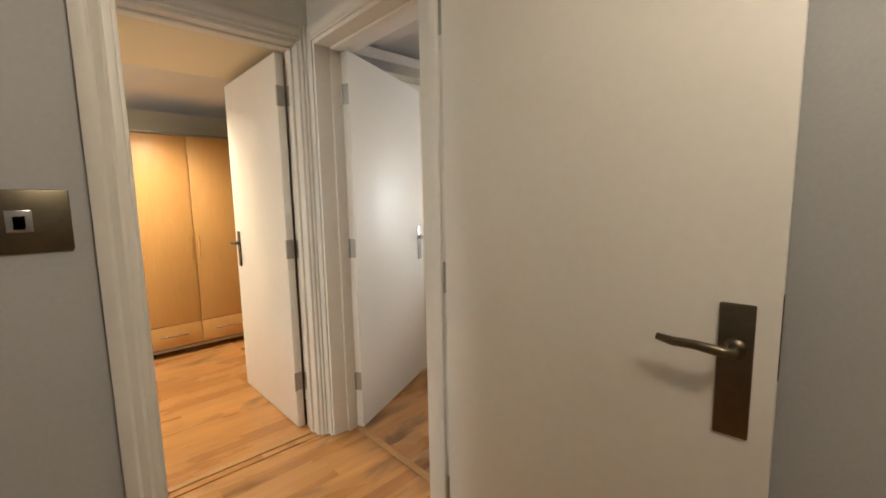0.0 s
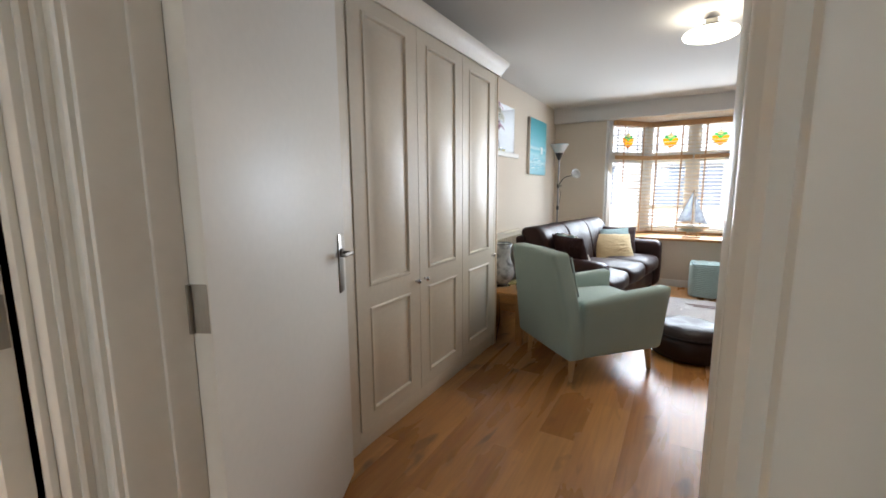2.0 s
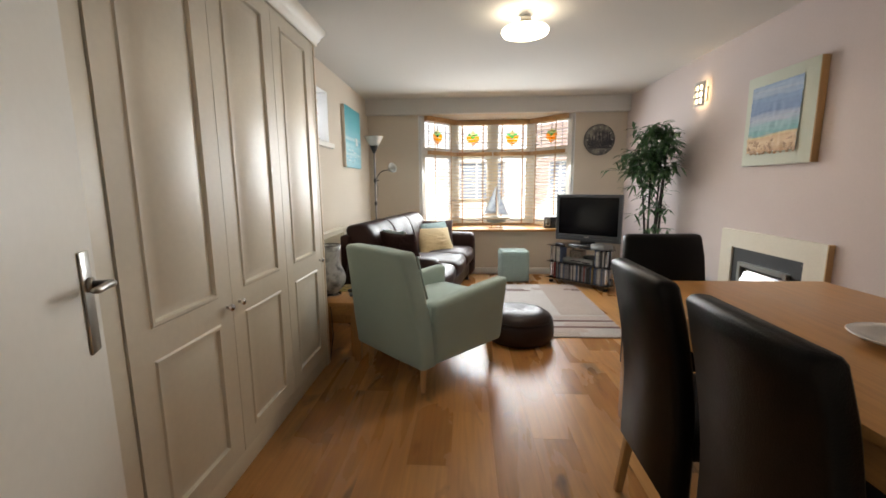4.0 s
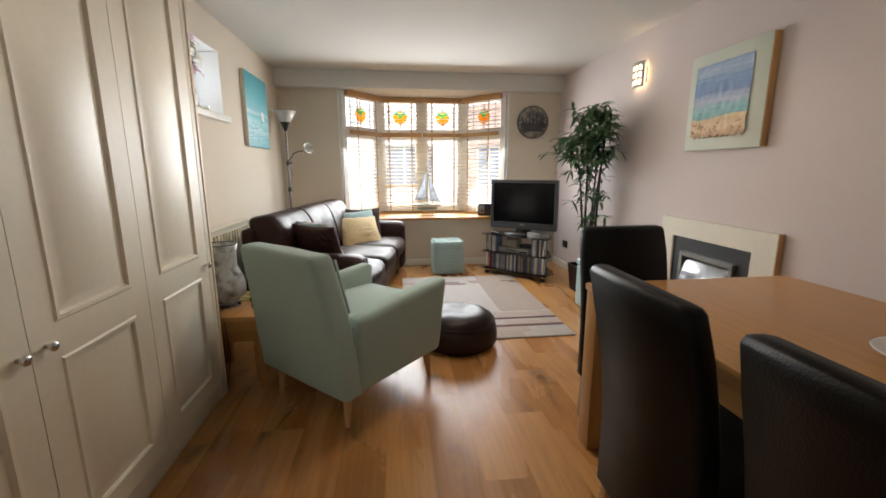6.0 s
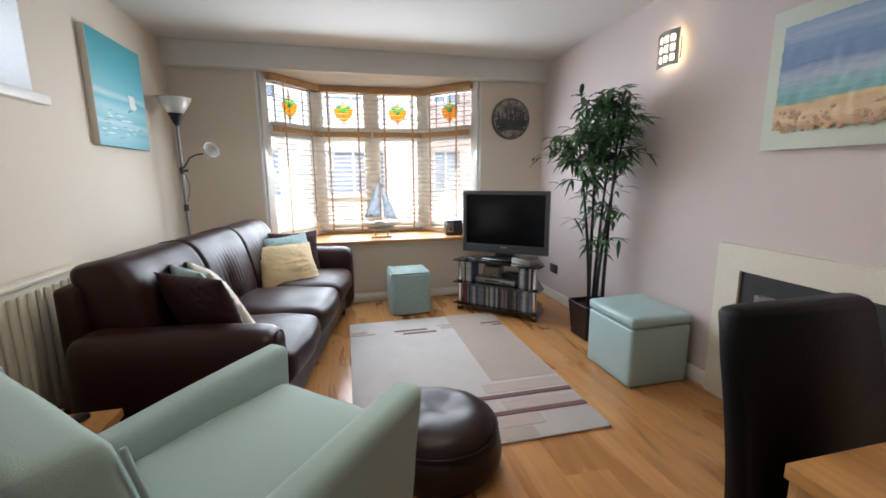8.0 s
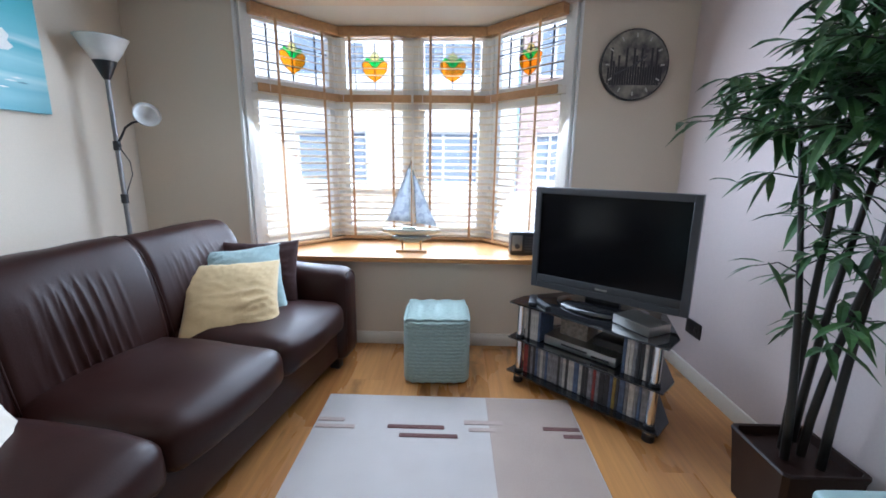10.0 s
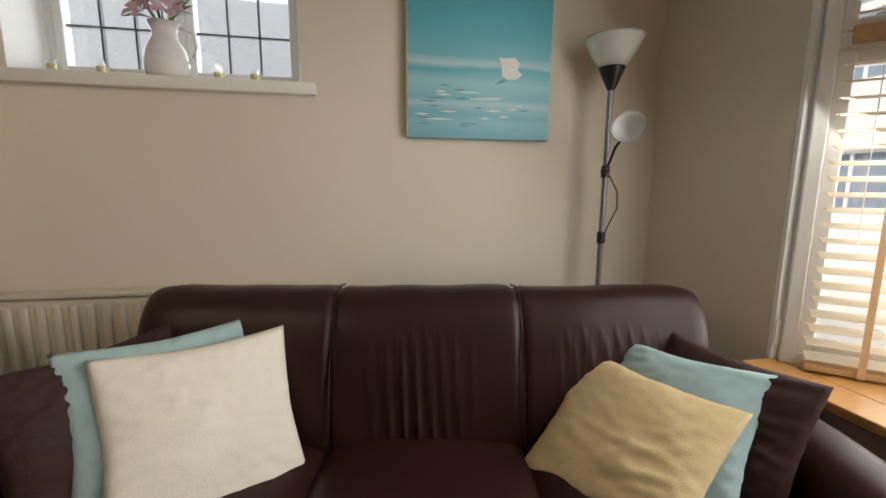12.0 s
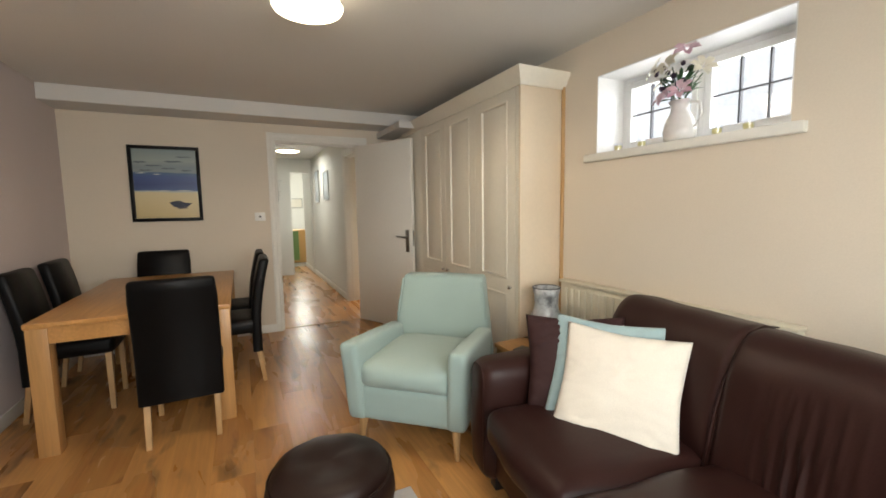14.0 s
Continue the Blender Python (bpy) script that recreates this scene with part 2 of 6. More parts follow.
GREYP = material("dark_grey_plastic", (0.055, 0.058, 0.065), 0.4, vary=0.04)
SCREEN = material("dark_screen", (0.005, 0.0055, 0.007), 0.16, vary=0.03, spec=0.22)
BLACKG = material("black_glass", (0.01, 0.01, 0.012), 0.05, vary=0.02, coat=0.5)
WHITEP = material("white_plastic", (0.78, 0.77, 0.74), 0.4, vary=0.02)
UPVC = material("white_window_frame", (0.80, 0.80, 0.79), 0.35, vary=0.02)
LEAD = material("lead_came", (0.10, 0.10, 0.11), 0.5, 0.6, vary=0.1)
PANE = sheet_glass("clear_pane")
FROST = material("opal_lamp_glass", (0.80, 0.80, 0.78), 0.25, vary=0.02)
FROST.node_tree.nodes["Principled BSDF"].inputs["Transmission Weight"].default_value = 0.35
LEAF = material("bamboo_leaf", (0.045, 0.115, 0.040), 0.5, vary=0.15, scale=20, second=(0.02, 0.065, 0.03), random=0.25, sheen=0.1)
CANE = material("dark_bamboo_cane", (0.016, 0.014, 0.011), 0.45, vary=0.2, scale=20)
BLOOM = material("pink_white_petal", (0.72, 0.58, 0.60), 0.7, vary=0.1, scale=14, second=(0.50, 0.22, 0.36))
BLOOMW = material("cream_petal", (0.76, 0.72, 0.60), 0.7, vary=0.08, scale=14)
CERAMIC = material("white_ceramic", (0.72, 0.70, 0.68), 0.18, vary=0.03, scale=4)
MARBLE = material("crackled_grey_glass", (0.42, 0.44, 0.45), 0.3, vary=0.10, scale=14, second=(0.12, 0.125, 0.13), mix=(0.36, 0.52), bump=0.2, bump_scale=40)
CREAMST = material("cream_stone_panel", (0.68, 0.64, 0.54), 0.5, vary=0.03, scale=4)
SLATE = material("black_fire_surround", (0.03, 0.032, 0.036), 0.4, vary=0.1)
WAX = material("yellow_candle_wax", (0.74, 0.66, 0.30), 0.5, vary=0.04)
TILE = material("pale_bathroom_wall", (0.44, 0.45, 0.45), 0.6, vary=0.03, scale=2, bump=0.06, bump_scale=120)
LIT = glow("lit_lamp_glass", (1.0, 0.86, 0.64), 4.5)
LITW = glow("lit_sconce_glass", (1.0, 0.74, 0.44), 4.0)
ORANGE = sheet_glass("amber_stained_glass", (1.0, 0.55, 0.03), 0.03)
GREENG = sheet_glass("green_stained_glass", (0.22, 0.75, 0.28), 0.03)
YELLOWG = sheet_glass("pale_yellow_stained_glass", (0.95, 0.90, 0.55), 0.03)

# ---- building helpers ----
def mesh(name, bm, mat, smooth=False):
    d = bpy.data.meshes.new(name)
    bmesh.ops.recalc_face_normals(bm, faces=bm.faces)
    bm.to_mesh(d)
    bm.free()
    for m in mat if isinstance(mat, (list, tuple)) else [mat]:
        d.materials.append(m)
    if smooth:
        for p in d.polygons:
            p.use_smooth = True
        if smooth is not True:
            d.set_sharp_from_angle(angle=radians(smooth))
    return d


def part(name, bm, mat, parent, label="", smooth=35, at=None):
    ob = new(name, mesh(name, bm, mat, smooth))
    ob.parent = parent
    if at is not None:
        ob.matrix_basis = at
    return tagged(ob, label)


def thing(name, label, category, at=None, group=""):
    ob = new(name)
    ob.empty_display_size = 0.1
    if at is not None:
        ob.matrix_basis = at
    return tagged(ob, label, category, group)


def solid(name, bm, mat, label, category, at=None, group="", kind="", smooth=35):
    ob = new(name, mesh(name, bm, mat, smooth))
    if at is not None:
        ob.matrix_basis = at
    return tagged(ob, label, category, group, kind)


def box(x0, x1, y0, y1, z0, z1, r=0.0, seg=2, bm=None, m=None):
    """A box, its edges rounded by r; added to bm where one is given."""
    one = bmesh.new()
    bmesh.ops.create_cube(one, size=1)
    for v in one.verts:
        v.co = ((x0 + x1) / 2 + v.co.x * (x1 - x0), (y0 + y1) / 2 + v.co.y * (y1 - y0), (z0 + z1) / 2 + v.co.z * (z1 - z0))
    if r:
        bmesh.ops.bevel(one, geom=one.edges[:], offset=r, segments=seg, profile=0.5, affect="EDGES", clamp_overlap=True)
    if m is not None:
        bmesh.ops.transform(one, matrix=m, verts=one.verts)
    return one if bm is None else join(bm, one)


def join(bm, other):
    tmp = bpy.data.meshes.new("tmp")
    other.to_mesh(tmp)
    other.free()
    bm.from_mesh(tmp)
    bpy.data.meshes.remove(tmp)
    return bm


def rod(a, b, r0, r1=None, n=12, bm=None):
    """A round bar from a to b, tapering from r0 to r1."""
    a, b = Vector(a), Vector(b)
    one = bmesh.new()
    bmesh.ops.create_cone(one, cap_ends=True, segments=n, radius1=r0, radius2=r0 if r1 is None else r1, depth=(b - a).length)
    turn = (b - a).to_track_quat("Z", "Y").to_matrix().to_4x4()
    bmesh.ops.transform(one, matrix=Matrix.Translation((a + b) / 2) @ turn, verts=one.verts)
    return one if bm is None else join(bm, one)


def sweep(points, r, n=8, bm=None):
    """A round tube along points; r may be a number or one radius a point."""
    one = bmesh.new() if bm is None else bm
    pts, rings = [Vector(p) for p in points], []
    for i, p in enumerate(pts):
        d = (pts[min(i + 1, len(pts) - 1)] - pts[max(i - 1, 0)]).normalized()
        side = d.cross(Vector((0, 0, 1)) if abs(d.z) < 0.9 else Vector((1, 0, 0))).normalized()
        up = side.cross(d)
        rad = r[i] if isinstance(r, (list, tuple)) else r
        rings.append([one.verts.new(p + rad * (math.cos(2 * math.pi * k / n) * side + math.sin(2 * math.pi * k / n) * up)) for k in range(n)])
    for q, s in zip(rings, rings[1:]):
        for k in range(n):
            one.faces.new((q[k], q[(k + 1) % n], s[(k + 1) % n], s[k]))
    one.faces.new(rings[0])
    one.faces.new(rings[-1])
    return one


def lathe(profile, n=28, bm=None, at=(0, 0, 0)):
    """A turned shape from (radius, height) pairs, bottom to top."""
    one = bmesh.new() if bm is None else bm
    rings = []
    for r, z in profile:
        rings.append([one.verts.new((at[0] + r * math.cos(2 * math.pi * k / n), at[1] + r * math.sin(2 * math.pi * k / n), at[2] + z)) for k in range(n)])
    for q, s in zip(rings, rings[1:]):
        for k in range(n):
            one.faces.new((q[k], q[(k + 1) % n], s[(k + 1) % n], s[k]))
    one.faces.new(rings[0])
    one.faces.new(rings[-1])
    return one


def soft(sx, sy, sz, r, cuts=10, puff=0.0, lump=0.0, seed=0, wrinkle=None):
    """An upholstered block about its own centre: rounded edges, swollen faces and uneven surface."""
    bm = bmesh.new()
    bmesh.ops.create_cube(bm, size=2)
    bmesh.ops.subdivide_edges(bm, edges=bm.edges[:], cuts=cuts, use_grid_fill=True)
    h = Vector((sx, sy, sz)) / 2
    for v in bm.verts:
        c = v.co.copy()
        p = Vector([math.copysign(abs(math.sin(c[k] * math.pi / 2)) ** 0.9, c[k]) * h[k] for k in range(3)])
        core = Vector([max(-h[k] + r, min(h[k] - r, p[k])) for k in range(3)])
        d = p - core
        if d.length > 1e-6:
            d = d.normalized() * r
        q = core + d
        if d.length > 1e-6:
            n = d.normalized()
        else:
            k = max(range(3), key=lambda j: abs(c[j]))
            n = Vector([math.copysign(1, c[j]) if j == k else 0 for j in range(3)])
        if puff:
            a = [1 - min(1, abs(q[k]) / h[k]) ** 2 for k in range(3)]
            for k in range(3):
                o = [j for j in range(3) if j != k]
                q[k] += math.copysign(puff * a[o[0]] * a[o[1]], q[k]) * (abs(q[k]) / h[k])
        if lump:
            q += n * lump * noise.noise(q * 5 + Vector((seed * 7.1, seed * 3.3, 0)))
        if wrinkle:
            q += n * wrinkle(q)
        v.co = q
    return bm


def move(bm, m):
    bmesh.ops.transform(bm, matrix=m, verts=bm.verts)
    return bm


def prism(outline, depth, r=0.0):
    """A flat outline in x and z, thick along y from 0 to depth."""
    bm = bmesh.new()
    f = bm.faces.new([bm.verts.new((x, 0, z)) for x, z in outline])
    out = bmesh.ops.extrude_face_region(bm, geom=[f])
    bmesh.ops.translate(bm, vec=(0, depth, 0), verts=[v for v in out["geom"] if isinstance(v, bmesh.types.BMVert)])
    if r:
        bmesh.ops.bevel(bm, geom=bm.edges[:], offset=r, segments=2, affect="EDGES", clamp_overlap=True)
    return bm


def pillow(w, h, t, seed=0):
    """A square cushion lying in x and z: plump middle, thin drawn-out corners, creases."""
    bm = bmesh.new()
    N = 44
    sides = []
    for s in (1, -1):
        grid = []
        for i in range(N + 1):
            row = []
            for j in range(N + 1):
                u, v = 2 * i / N - 1, 2 * j / N - 1
                plump = ((1 - u * u) * (1 - v * v)) ** 0.42
                pinch = 1 - 0.085 * (1 - abs(u) ** 1.5) * abs(v) ** 4 - 0.085 * (1 - abs(v) ** 1.5) * abs(u) ** 4
                p = Vector((u * w / 2 * pinch, 0, v * h / 2 * pinch))
                fold = 1 - abs(noise.noise(Vector((u * 1.6 + 1.2 * v + seed * 5, v * 3.4 - u, s * 3.0 + seed))))
                cr = 0.004 * noise.noise(Vector((u * 2.3 + seed * 5, v * 3.0, s))) + 0.0015 * noise.noise(Vector((u * 6.0 + v * 3 + seed * 7, v * 9.0, s))) + 0.003 * max(0.0, fold - 0.72) / 0.28 * (0.35 + 0.65 * max(0.0, noise.noise(Vector((u * 1.5, v * 1.5, seed * 2.0))) + 0.4)) - 0.006 * abs(math.sin(14 * math.atan2(v, u + 1e-6))) * (1 - plump)
                ridge = 1 - abs(noise.noise(Vector((u * 1.3 + v * 0.8 + seed * 3, v * 5.5 - u * 2 + seed, s * 2.0 + 9))))
                cr += 0.012 * max(0.0, ridge - 0.86) / 0.14 * max(0.0, 0.25 + noise.noise(Vector((u * 1.2 + seed, v * 1.2, 4.0))) * 1.4)
                p.y = s * (t / 2 * plump + cr * min(1.0, 3 * plump))
                row.append(bm.verts.new(p))
            grid.append(row)
        sides.append(grid)
        for i in range(N):
            for j in range(N):
                bm.faces.new((grid[i][j], grid[i + 1][j], grid[i + 1][j + 1], grid[i][j + 1]))
    bmesh.ops.remove_doubles(bm, verts=bm.verts, dist=0.0008)
    return bm


def panel_with_holes(u0, u1, z0, z1, holes, y0, y1, along="x", bm=None):
    """A wall between y0 and y1, cut by holes (u0, u1, z0, z1), as boxes that meet edge to edge."""
    bm = bm or bmesh.new()
    us = sorted({u0, u1, *[h[0] for h in holes], *[h[1] for h in holes]})
    for a, b in zip(us, us[1:]):
        cut = sorted([(h[2], h[3]) for h in holes if h[0] <= a + 1e-6 and h[1] >= b - 1e-6])
        z = z0
        for c, d in cut + [(z1, z1)]:
            if c > z + 1e-6:
                if along == "x":
                    box(a, b, y0, y1, z, c, bm=bm)
                else:
                    box(y0, y1, a, b, z, c, bm=bm)
            z = d
    bmesh.ops.remove_doubles(bm, verts=bm.verts, dist=1e-5)
    return bm

# ---- the shell ----
CE = 2.29


def structure(name, bm, mat, label, category="", smooth=False):
    return solid(name, bm, mat, label, category or name.split("_")[0], kind="structure", smooth=smooth)


structure("wall_west", panel_with_holes(-1.2, 3.66, 0, 2.45, [(1.73, 2.66, 0, 2.02)], -0.10, 0.04, "y"), WALL, "cream painted plaster wall behind the dining table")
structure("wall_south", box(0.04, 5.6, -0.12, 0.04, 0, 2.45), LILAC, "pale lilac painted plaster wall with the fireplace")
structure("wall_north", panel_with_holes(-0.10, 5.6, 0, 2.45, [(2.78, 3.78, 1.575, 2.06)], 3.38, 3.66), WALL, "cream painted plaster wall behind the sofa")
structure("wall_east", panel_with_holes(0.04, 3.38, 0, 2.45, [(0.685, 2.715, 0.60, 2.10)], 5.38, 5.47, "y"), WALL, "cream painted plaster wall around the bay window")
structure("wall_west_nib", join(box(-0.165, -0.101, 2.66, 2.70, 0, 2.45), box(-0.165, -0.101, 1.755, 2.66, 2.02, 2.45)), HALLP, "pale painted wall around the living room doorway", "wall")
structure("wall_hall_south", panel_with_holes(-5.2, -0.10, 0, 2.45, [(-1.06, -0.235, 0, 2.02)], 1.63, 1.755), HALLP, "pale painted hall wall")
structure("wall_hall_north", panel_with_holes(-5.2, -0.10, 0, 2.45, [(-1.04, -0.205, 0, 2.02)], 2.70, 2.84), HALLP, "pale painted hall wall with two framed pictures")
structure("wall_bathroom", join(box(-2.6, -2.48, -1.2, 1.63, 0, 2.45), box(-2.6, -0.1, -1.32, -1.2, 0, 2.45)), TILE, "plain pale grey wall")
structure("wall_bathroom_lining", panel_with_holes(-2.48, -0.115, 0, 2.3, [(-1.06, -0.235, 0, 2.02)], 1.615, 1.63), TILE, "pale grey painted wall with the light switch")
structure("wall_bathroom_side", box(-0.115, -0.10, -1.2, 1.615, 0, 2.3), TILE, "pale grey painted wall behind the open door")
bed_walls = box(-3.2, -3.08, 2.84, 5.25, 0, 2.45)
box(-3.2, 0.9, 5.25, 5.38, 0, 2.45, bm=bed_walls)
box(0.78, 0.9, 3.66, 5.25, 0, 2.45, bm=bed_walls)
structure("wall_bedroom", bed_walls, BEDP, "warm cream bedroom wall")
structure("ceiling_living", box(0.04, 5.38, 0.04, 3.38, CE, CE + 0.06), CEIL, "white painted plaster ceiling")
structure("ceiling_hall", box(-5.2, -0.10, 1.755, 2.70, CE, CE + 0.06), CEIL, "white painted hall ceiling")
structure("ceiling_bathroom", box(-2.48, -0.115, -1.2, 1.615, CE, CE + 0.06), CEIL, "white painted ceiling")
structure("ceiling_bedroom", box(-3.08, 0.78, 2.84, 5.25, 2.08, 2.14), CEIL, "white painted bedroom ceiling")
structure("bedroom_bulkhead", box(-3.08, -0.10, 2.842, 3.66, 2.03, 2.079, 0.004), BEDP, "cream painted dropped bulkhead", "bulkhead")
structure("beam_east", box(5.285, 5.38, 0.04, 3.38, 2.10, CE, 0.004), CEIL, "white painted boxed beam over the bay", "beam")
structure("beam_west", box(0.04, 0.40, 0.04, 3.375, 2.165, CE, 0.004), CEIL, "white painted boxed beam over the doorway", "beam")
structure("floor_base", join(join(join(box(-0.10, 5.47, -0.1, 3.66, -0.1, -0.012), box(-8.6, -0.10, 1.63, 2.84, -0.1, -0.012)), box(-3.2, 0.9, 2.84, 5.3, -0.1, -0.012)), box(-2.6, -0.10, -1.3, 1.63, -0.1, -0.012)), FLOOR, "subfloor under the laminate", "floor")

# bay: board, soffit, plinth wall
BAY = [(5.41, 2.70), (5.93, 2.266), (5.93, 1.71), (5.93, 1.154), (5.41, 0.70)]


def bay_slab(z0, z1, front, out):
    bm = bmesh.new()
    ring = [(front, 2.70), *[(x + out, y + (out * 0.6 if y > 2 else -out * 0.6 if y < 1.3 else 0)) for x, y in BAY], (front, 0.70)]
    lo, hi = [bm.verts.new((x, y, z0)) for x, y in ring], [bm.verts.new((x, y, z1)) for x, y in ring]
    bm.faces.new(lo)
    bm.faces.new(hi)
    for k in range(len(ring)):
        bm.faces.new((lo[k], lo[(k + 1) % len(ring)], hi[(k + 1) % len(ring)], hi[k]))
    return bm


structure("bay_soffit", bay_slab(2.10, 2.40, 5.47, 0.12), CEIL, "cream painted soffit of the bay", "soffit")
structure("bay_base", bay_slab(0.0, 0.585, 5.47, 0.12), HALLP, "rendered wall under the bay", "wall")
board = bay_slab(0.587, 0.618, 5.405, 0.0)
box(5.27, 5.4045, 0.69, 2.71, 0.587, 0.618, 0.004, bm=board)
structure("bay_reveal", join(box(5.378, 5.475, 2.698, 2.714, 0.619, 2.099, 0.002), box(5.378, 5.475, 0.686, 0.698, 0.619, 2.099, 0.002)), UPVC, "white painted reveal of the bay opening", "reveal")
structure("window_board", board, OAKT, "honey-coloured wooden window board of the bay", "window board")


def skirting(name, runs, h=0.085, t=0.014):
    bm = bmesh.new()
    for x0, x1, y0, y1 in runs:
        box(x0, x1, y0, y1, 0, h, 0.004, bm=bm)
    return structure(name, bm, GLOSS, "white gloss painted skirting board", "baseboard", 35)


skirting("baseboard_living", [(0.04, 0.054, 0.056, 1.69), (0.056, 5.364, 0.04, 0.054), (2.50, 5.364, 3.366, 3.38), (5.366, 5.38, 0.056, 3.364)])
skirting("baseboard_hall", [(-5.2, -1.13, 1.755, 1.769), (-5.2, -1.11, 2.686, 2.70)])
skirting("baseboard_bathroom", [(-2.48, -1.13, 1.601, 1.615), (-0.129, -0.115, -1.2, 1.60)])
skirting("baseboard_bedroom", [(-3.08, 0.78, 5.236, 5.25)])


def moulded(length, w=0.065, t=0.016):
    """An architrave board along z, its face stepped and rounded."""
    bm = bmesh.new()
    prof = [(0, 0), (w, 0), (w, t * 0.75), (w - 0.012, t), (w * 0.55, t), (w * 0.42, t * 0.72), (0.018, t * 0.62), (0.006, t * 0.85), (0, t * 0.6)]
    a, b = [bm.verts.new((x, y, 0)) for x, y in prof], [bm.verts.new((x, y, length)) for x, y in prof]
    bm.faces.new(a)
    bm.faces.new(b)
    for k in range(len(prof)):
        bm.faces.new((a[k], a[(k + 1) % len(prof)], b[(k + 1) % len(prof)], b[k]))
    return bm


def door_case(name, label, wide, deep, at, sides=(True, True), narrow=0.065, right_wide=0.065):
    """Lining and architraves of an opening: x across it from 0, y through the wall from 0 to deep."""
    case = tagged(new(name), label, "door frame", kind="structure")
    case.matrix_basis = at
    H = 2.02
    lin = box(-0.003, 0.022, -0.002, deep + 0.002, 0, H, 0.003)
    box(wide - 0.022, wide + 0.003, -0.002, deep + 0.002, 0, H, 0.003, bm=lin)
    box(0.022, wide - 0.022, -0.002, deep + 0.002, H - 0.025, H + 0.003, 0.003, bm=lin)
    part("lining", lin, GLOSS, case)
    st = box(0.022, 0.034, deep * 0.35, deep * 0.62, 0, H - 0.025, 0.002)
    box(wide - 0.034, wide - 0.022, deep * 0.35, deep * 0.62, 0, H - 0.025, 0.002, bm=st)
    box(0.034, wide - 0.034, deep * 0.35, deep * 0.62, H - 0.037, H - 0.025, 0.002, bm=st)
    part("door_stop", st, GLOSS, case)
    for k, show in enumerate(sides):
        if not show:
            continue
        y = -0.001 if k == 0 else deep + 0.001
        f = -1 if k == 0 else 1
        left = move(moulded(H + 0.06, narrow if k == 0 else 0.065), Matrix.Translation((0.008, y, 0)) @ Matrix.Diagonal((-1, f, 1, 1)))
        right = move(moulded(H + 0.06, right_wide if k == 0 else 0.065), Matrix.Translation((wide - 0.008, y, 0)) @ Matrix.Diagonal((1, f, 1, 1)))
        top = move(moulded(wide - 0.016), Matrix.Translation((0.008, y, H - 0.006)) @ Matrix.Diagonal((1, f, 1, 1)) @ Matrix(((0, 0, 1, 0), (0, 1, 0, 0), (1, 0, 0, 0), (0, 0, 0, 1))))
        for b in (left, right, top):
            part("architrave", b, GLOSS, case)
    return case


door_case("door_frame_living", "white gloss moulded door frame", 0.93, 0.205, Matrix(((0, -1, 0, 0.04), (1, 0, 0, 1.73), (0, 0, 1, 0), (0, 0, 0, 1))))
door_case("door_frame_bedroom", "white gloss moulded door frame", 0.835, 0.14, pose(-1.04, 2.70, 0), right_wide=0.043)
door_case("door_frame_bathroom", "white gloss moulded door frame", 0.825, 0.14, pose(-1.06, 1.615, 0), narrow=0.042)


def lever(parent, at, mat, flip=1, inner=True):
    """Backplate, rose and curved lever handle; x along the door, y out of it."""
    plate = part("backplate", box(-0.025, 0.025, 0, 0.006, -0.155, 0.075, 0.004), mat, parent, "satin metal backplate", at=at)
    bm = rod((0, 0.005, 0), (0, 0.014, 0), 0.017, n=18)
    sweep([(0, 0.01, 0), (0, 0.045, 0), (-0.012 * flip, 0.052, 0.002), (-0.05 * flip, 0.054, 0.006), (-0.085 * flip, 0.05, 0.004), (-0.11 * flip, 0.05, 0.008)], [0.009, 0.009, 0.009, 0.008, 0.008, 0.006], 10, bm)
    part("lever", bm, mat, plate, "curved metal lever handle", smooth=True)


def door_leaf(name, label, wide, at, mat, hinge_z=(0.27, 1.0, 1.78), handle_mat=None, knuckle=0.04, handle_z=0.99, plate=1.0):
    """A flush door: hinge edge at x = 0, free edge at x = wide, faces at y = 0 and y = 0.04."""
    d = thing(name, label, "door", at)
    part("leaf", box(0, wide, 0, 0.04, 0.008, 1.988, 0.002), mat, d)
    metal = handle_mat or STEEL
    lever(d, pose(wide - 0.065, 0.04, handle_z) @ Matrix.Diagonal((plate, 1, plate, 1)), metal)
    lever(d, pose(wide - 0.065, 0.0, handle_z) @ Matrix.Diagonal((plate, -1, plate, 1)), metal)
    part("latch_plate", box(wide - 0.0005, wide + 0.0015, 0.008, 0.032, 0.90, 1.06, 0.0005), metal, d, "latch plate on the door's edge")
    for z in hinge_z:
        bm = box(-0.0015, 0.0, 0.003, 0.037, z - 0.05, z + 0.05)
        rod((-0.003, knuckle, z - 0.05), (-0.003, knuckle, z + 0.05), 0.006, n=10, bm=bm)
        part("hinge", bm, STEEL, d, "dull steel butt hinge")
    return d


ang = math.degrees(math.atan2(2.972 - 2.60, 0.752 + 0.02))
door_leaf("living_room_door", "flush white painted door standing wide open with satin lever handle", 0.855, pose(-0.014, 2.592, 0, 0, 0, ang), DOORP)
door_leaf("bedroom_door", "flush cream painted door standing open into the bedroom", 0.815, pose(-0.236, 2.846, 0, 0, 0, 90.5) , DOORP, handle_mat=BRASS)
door_leaf("bathroom_door", "flush cream painted door standing open beside the wall", 0.815, pose(-0.265, 1.645, 0, 0, 0, -85.4), DOORP, handle_mat=BRASS, handle_z=0.952, plate=1.16)

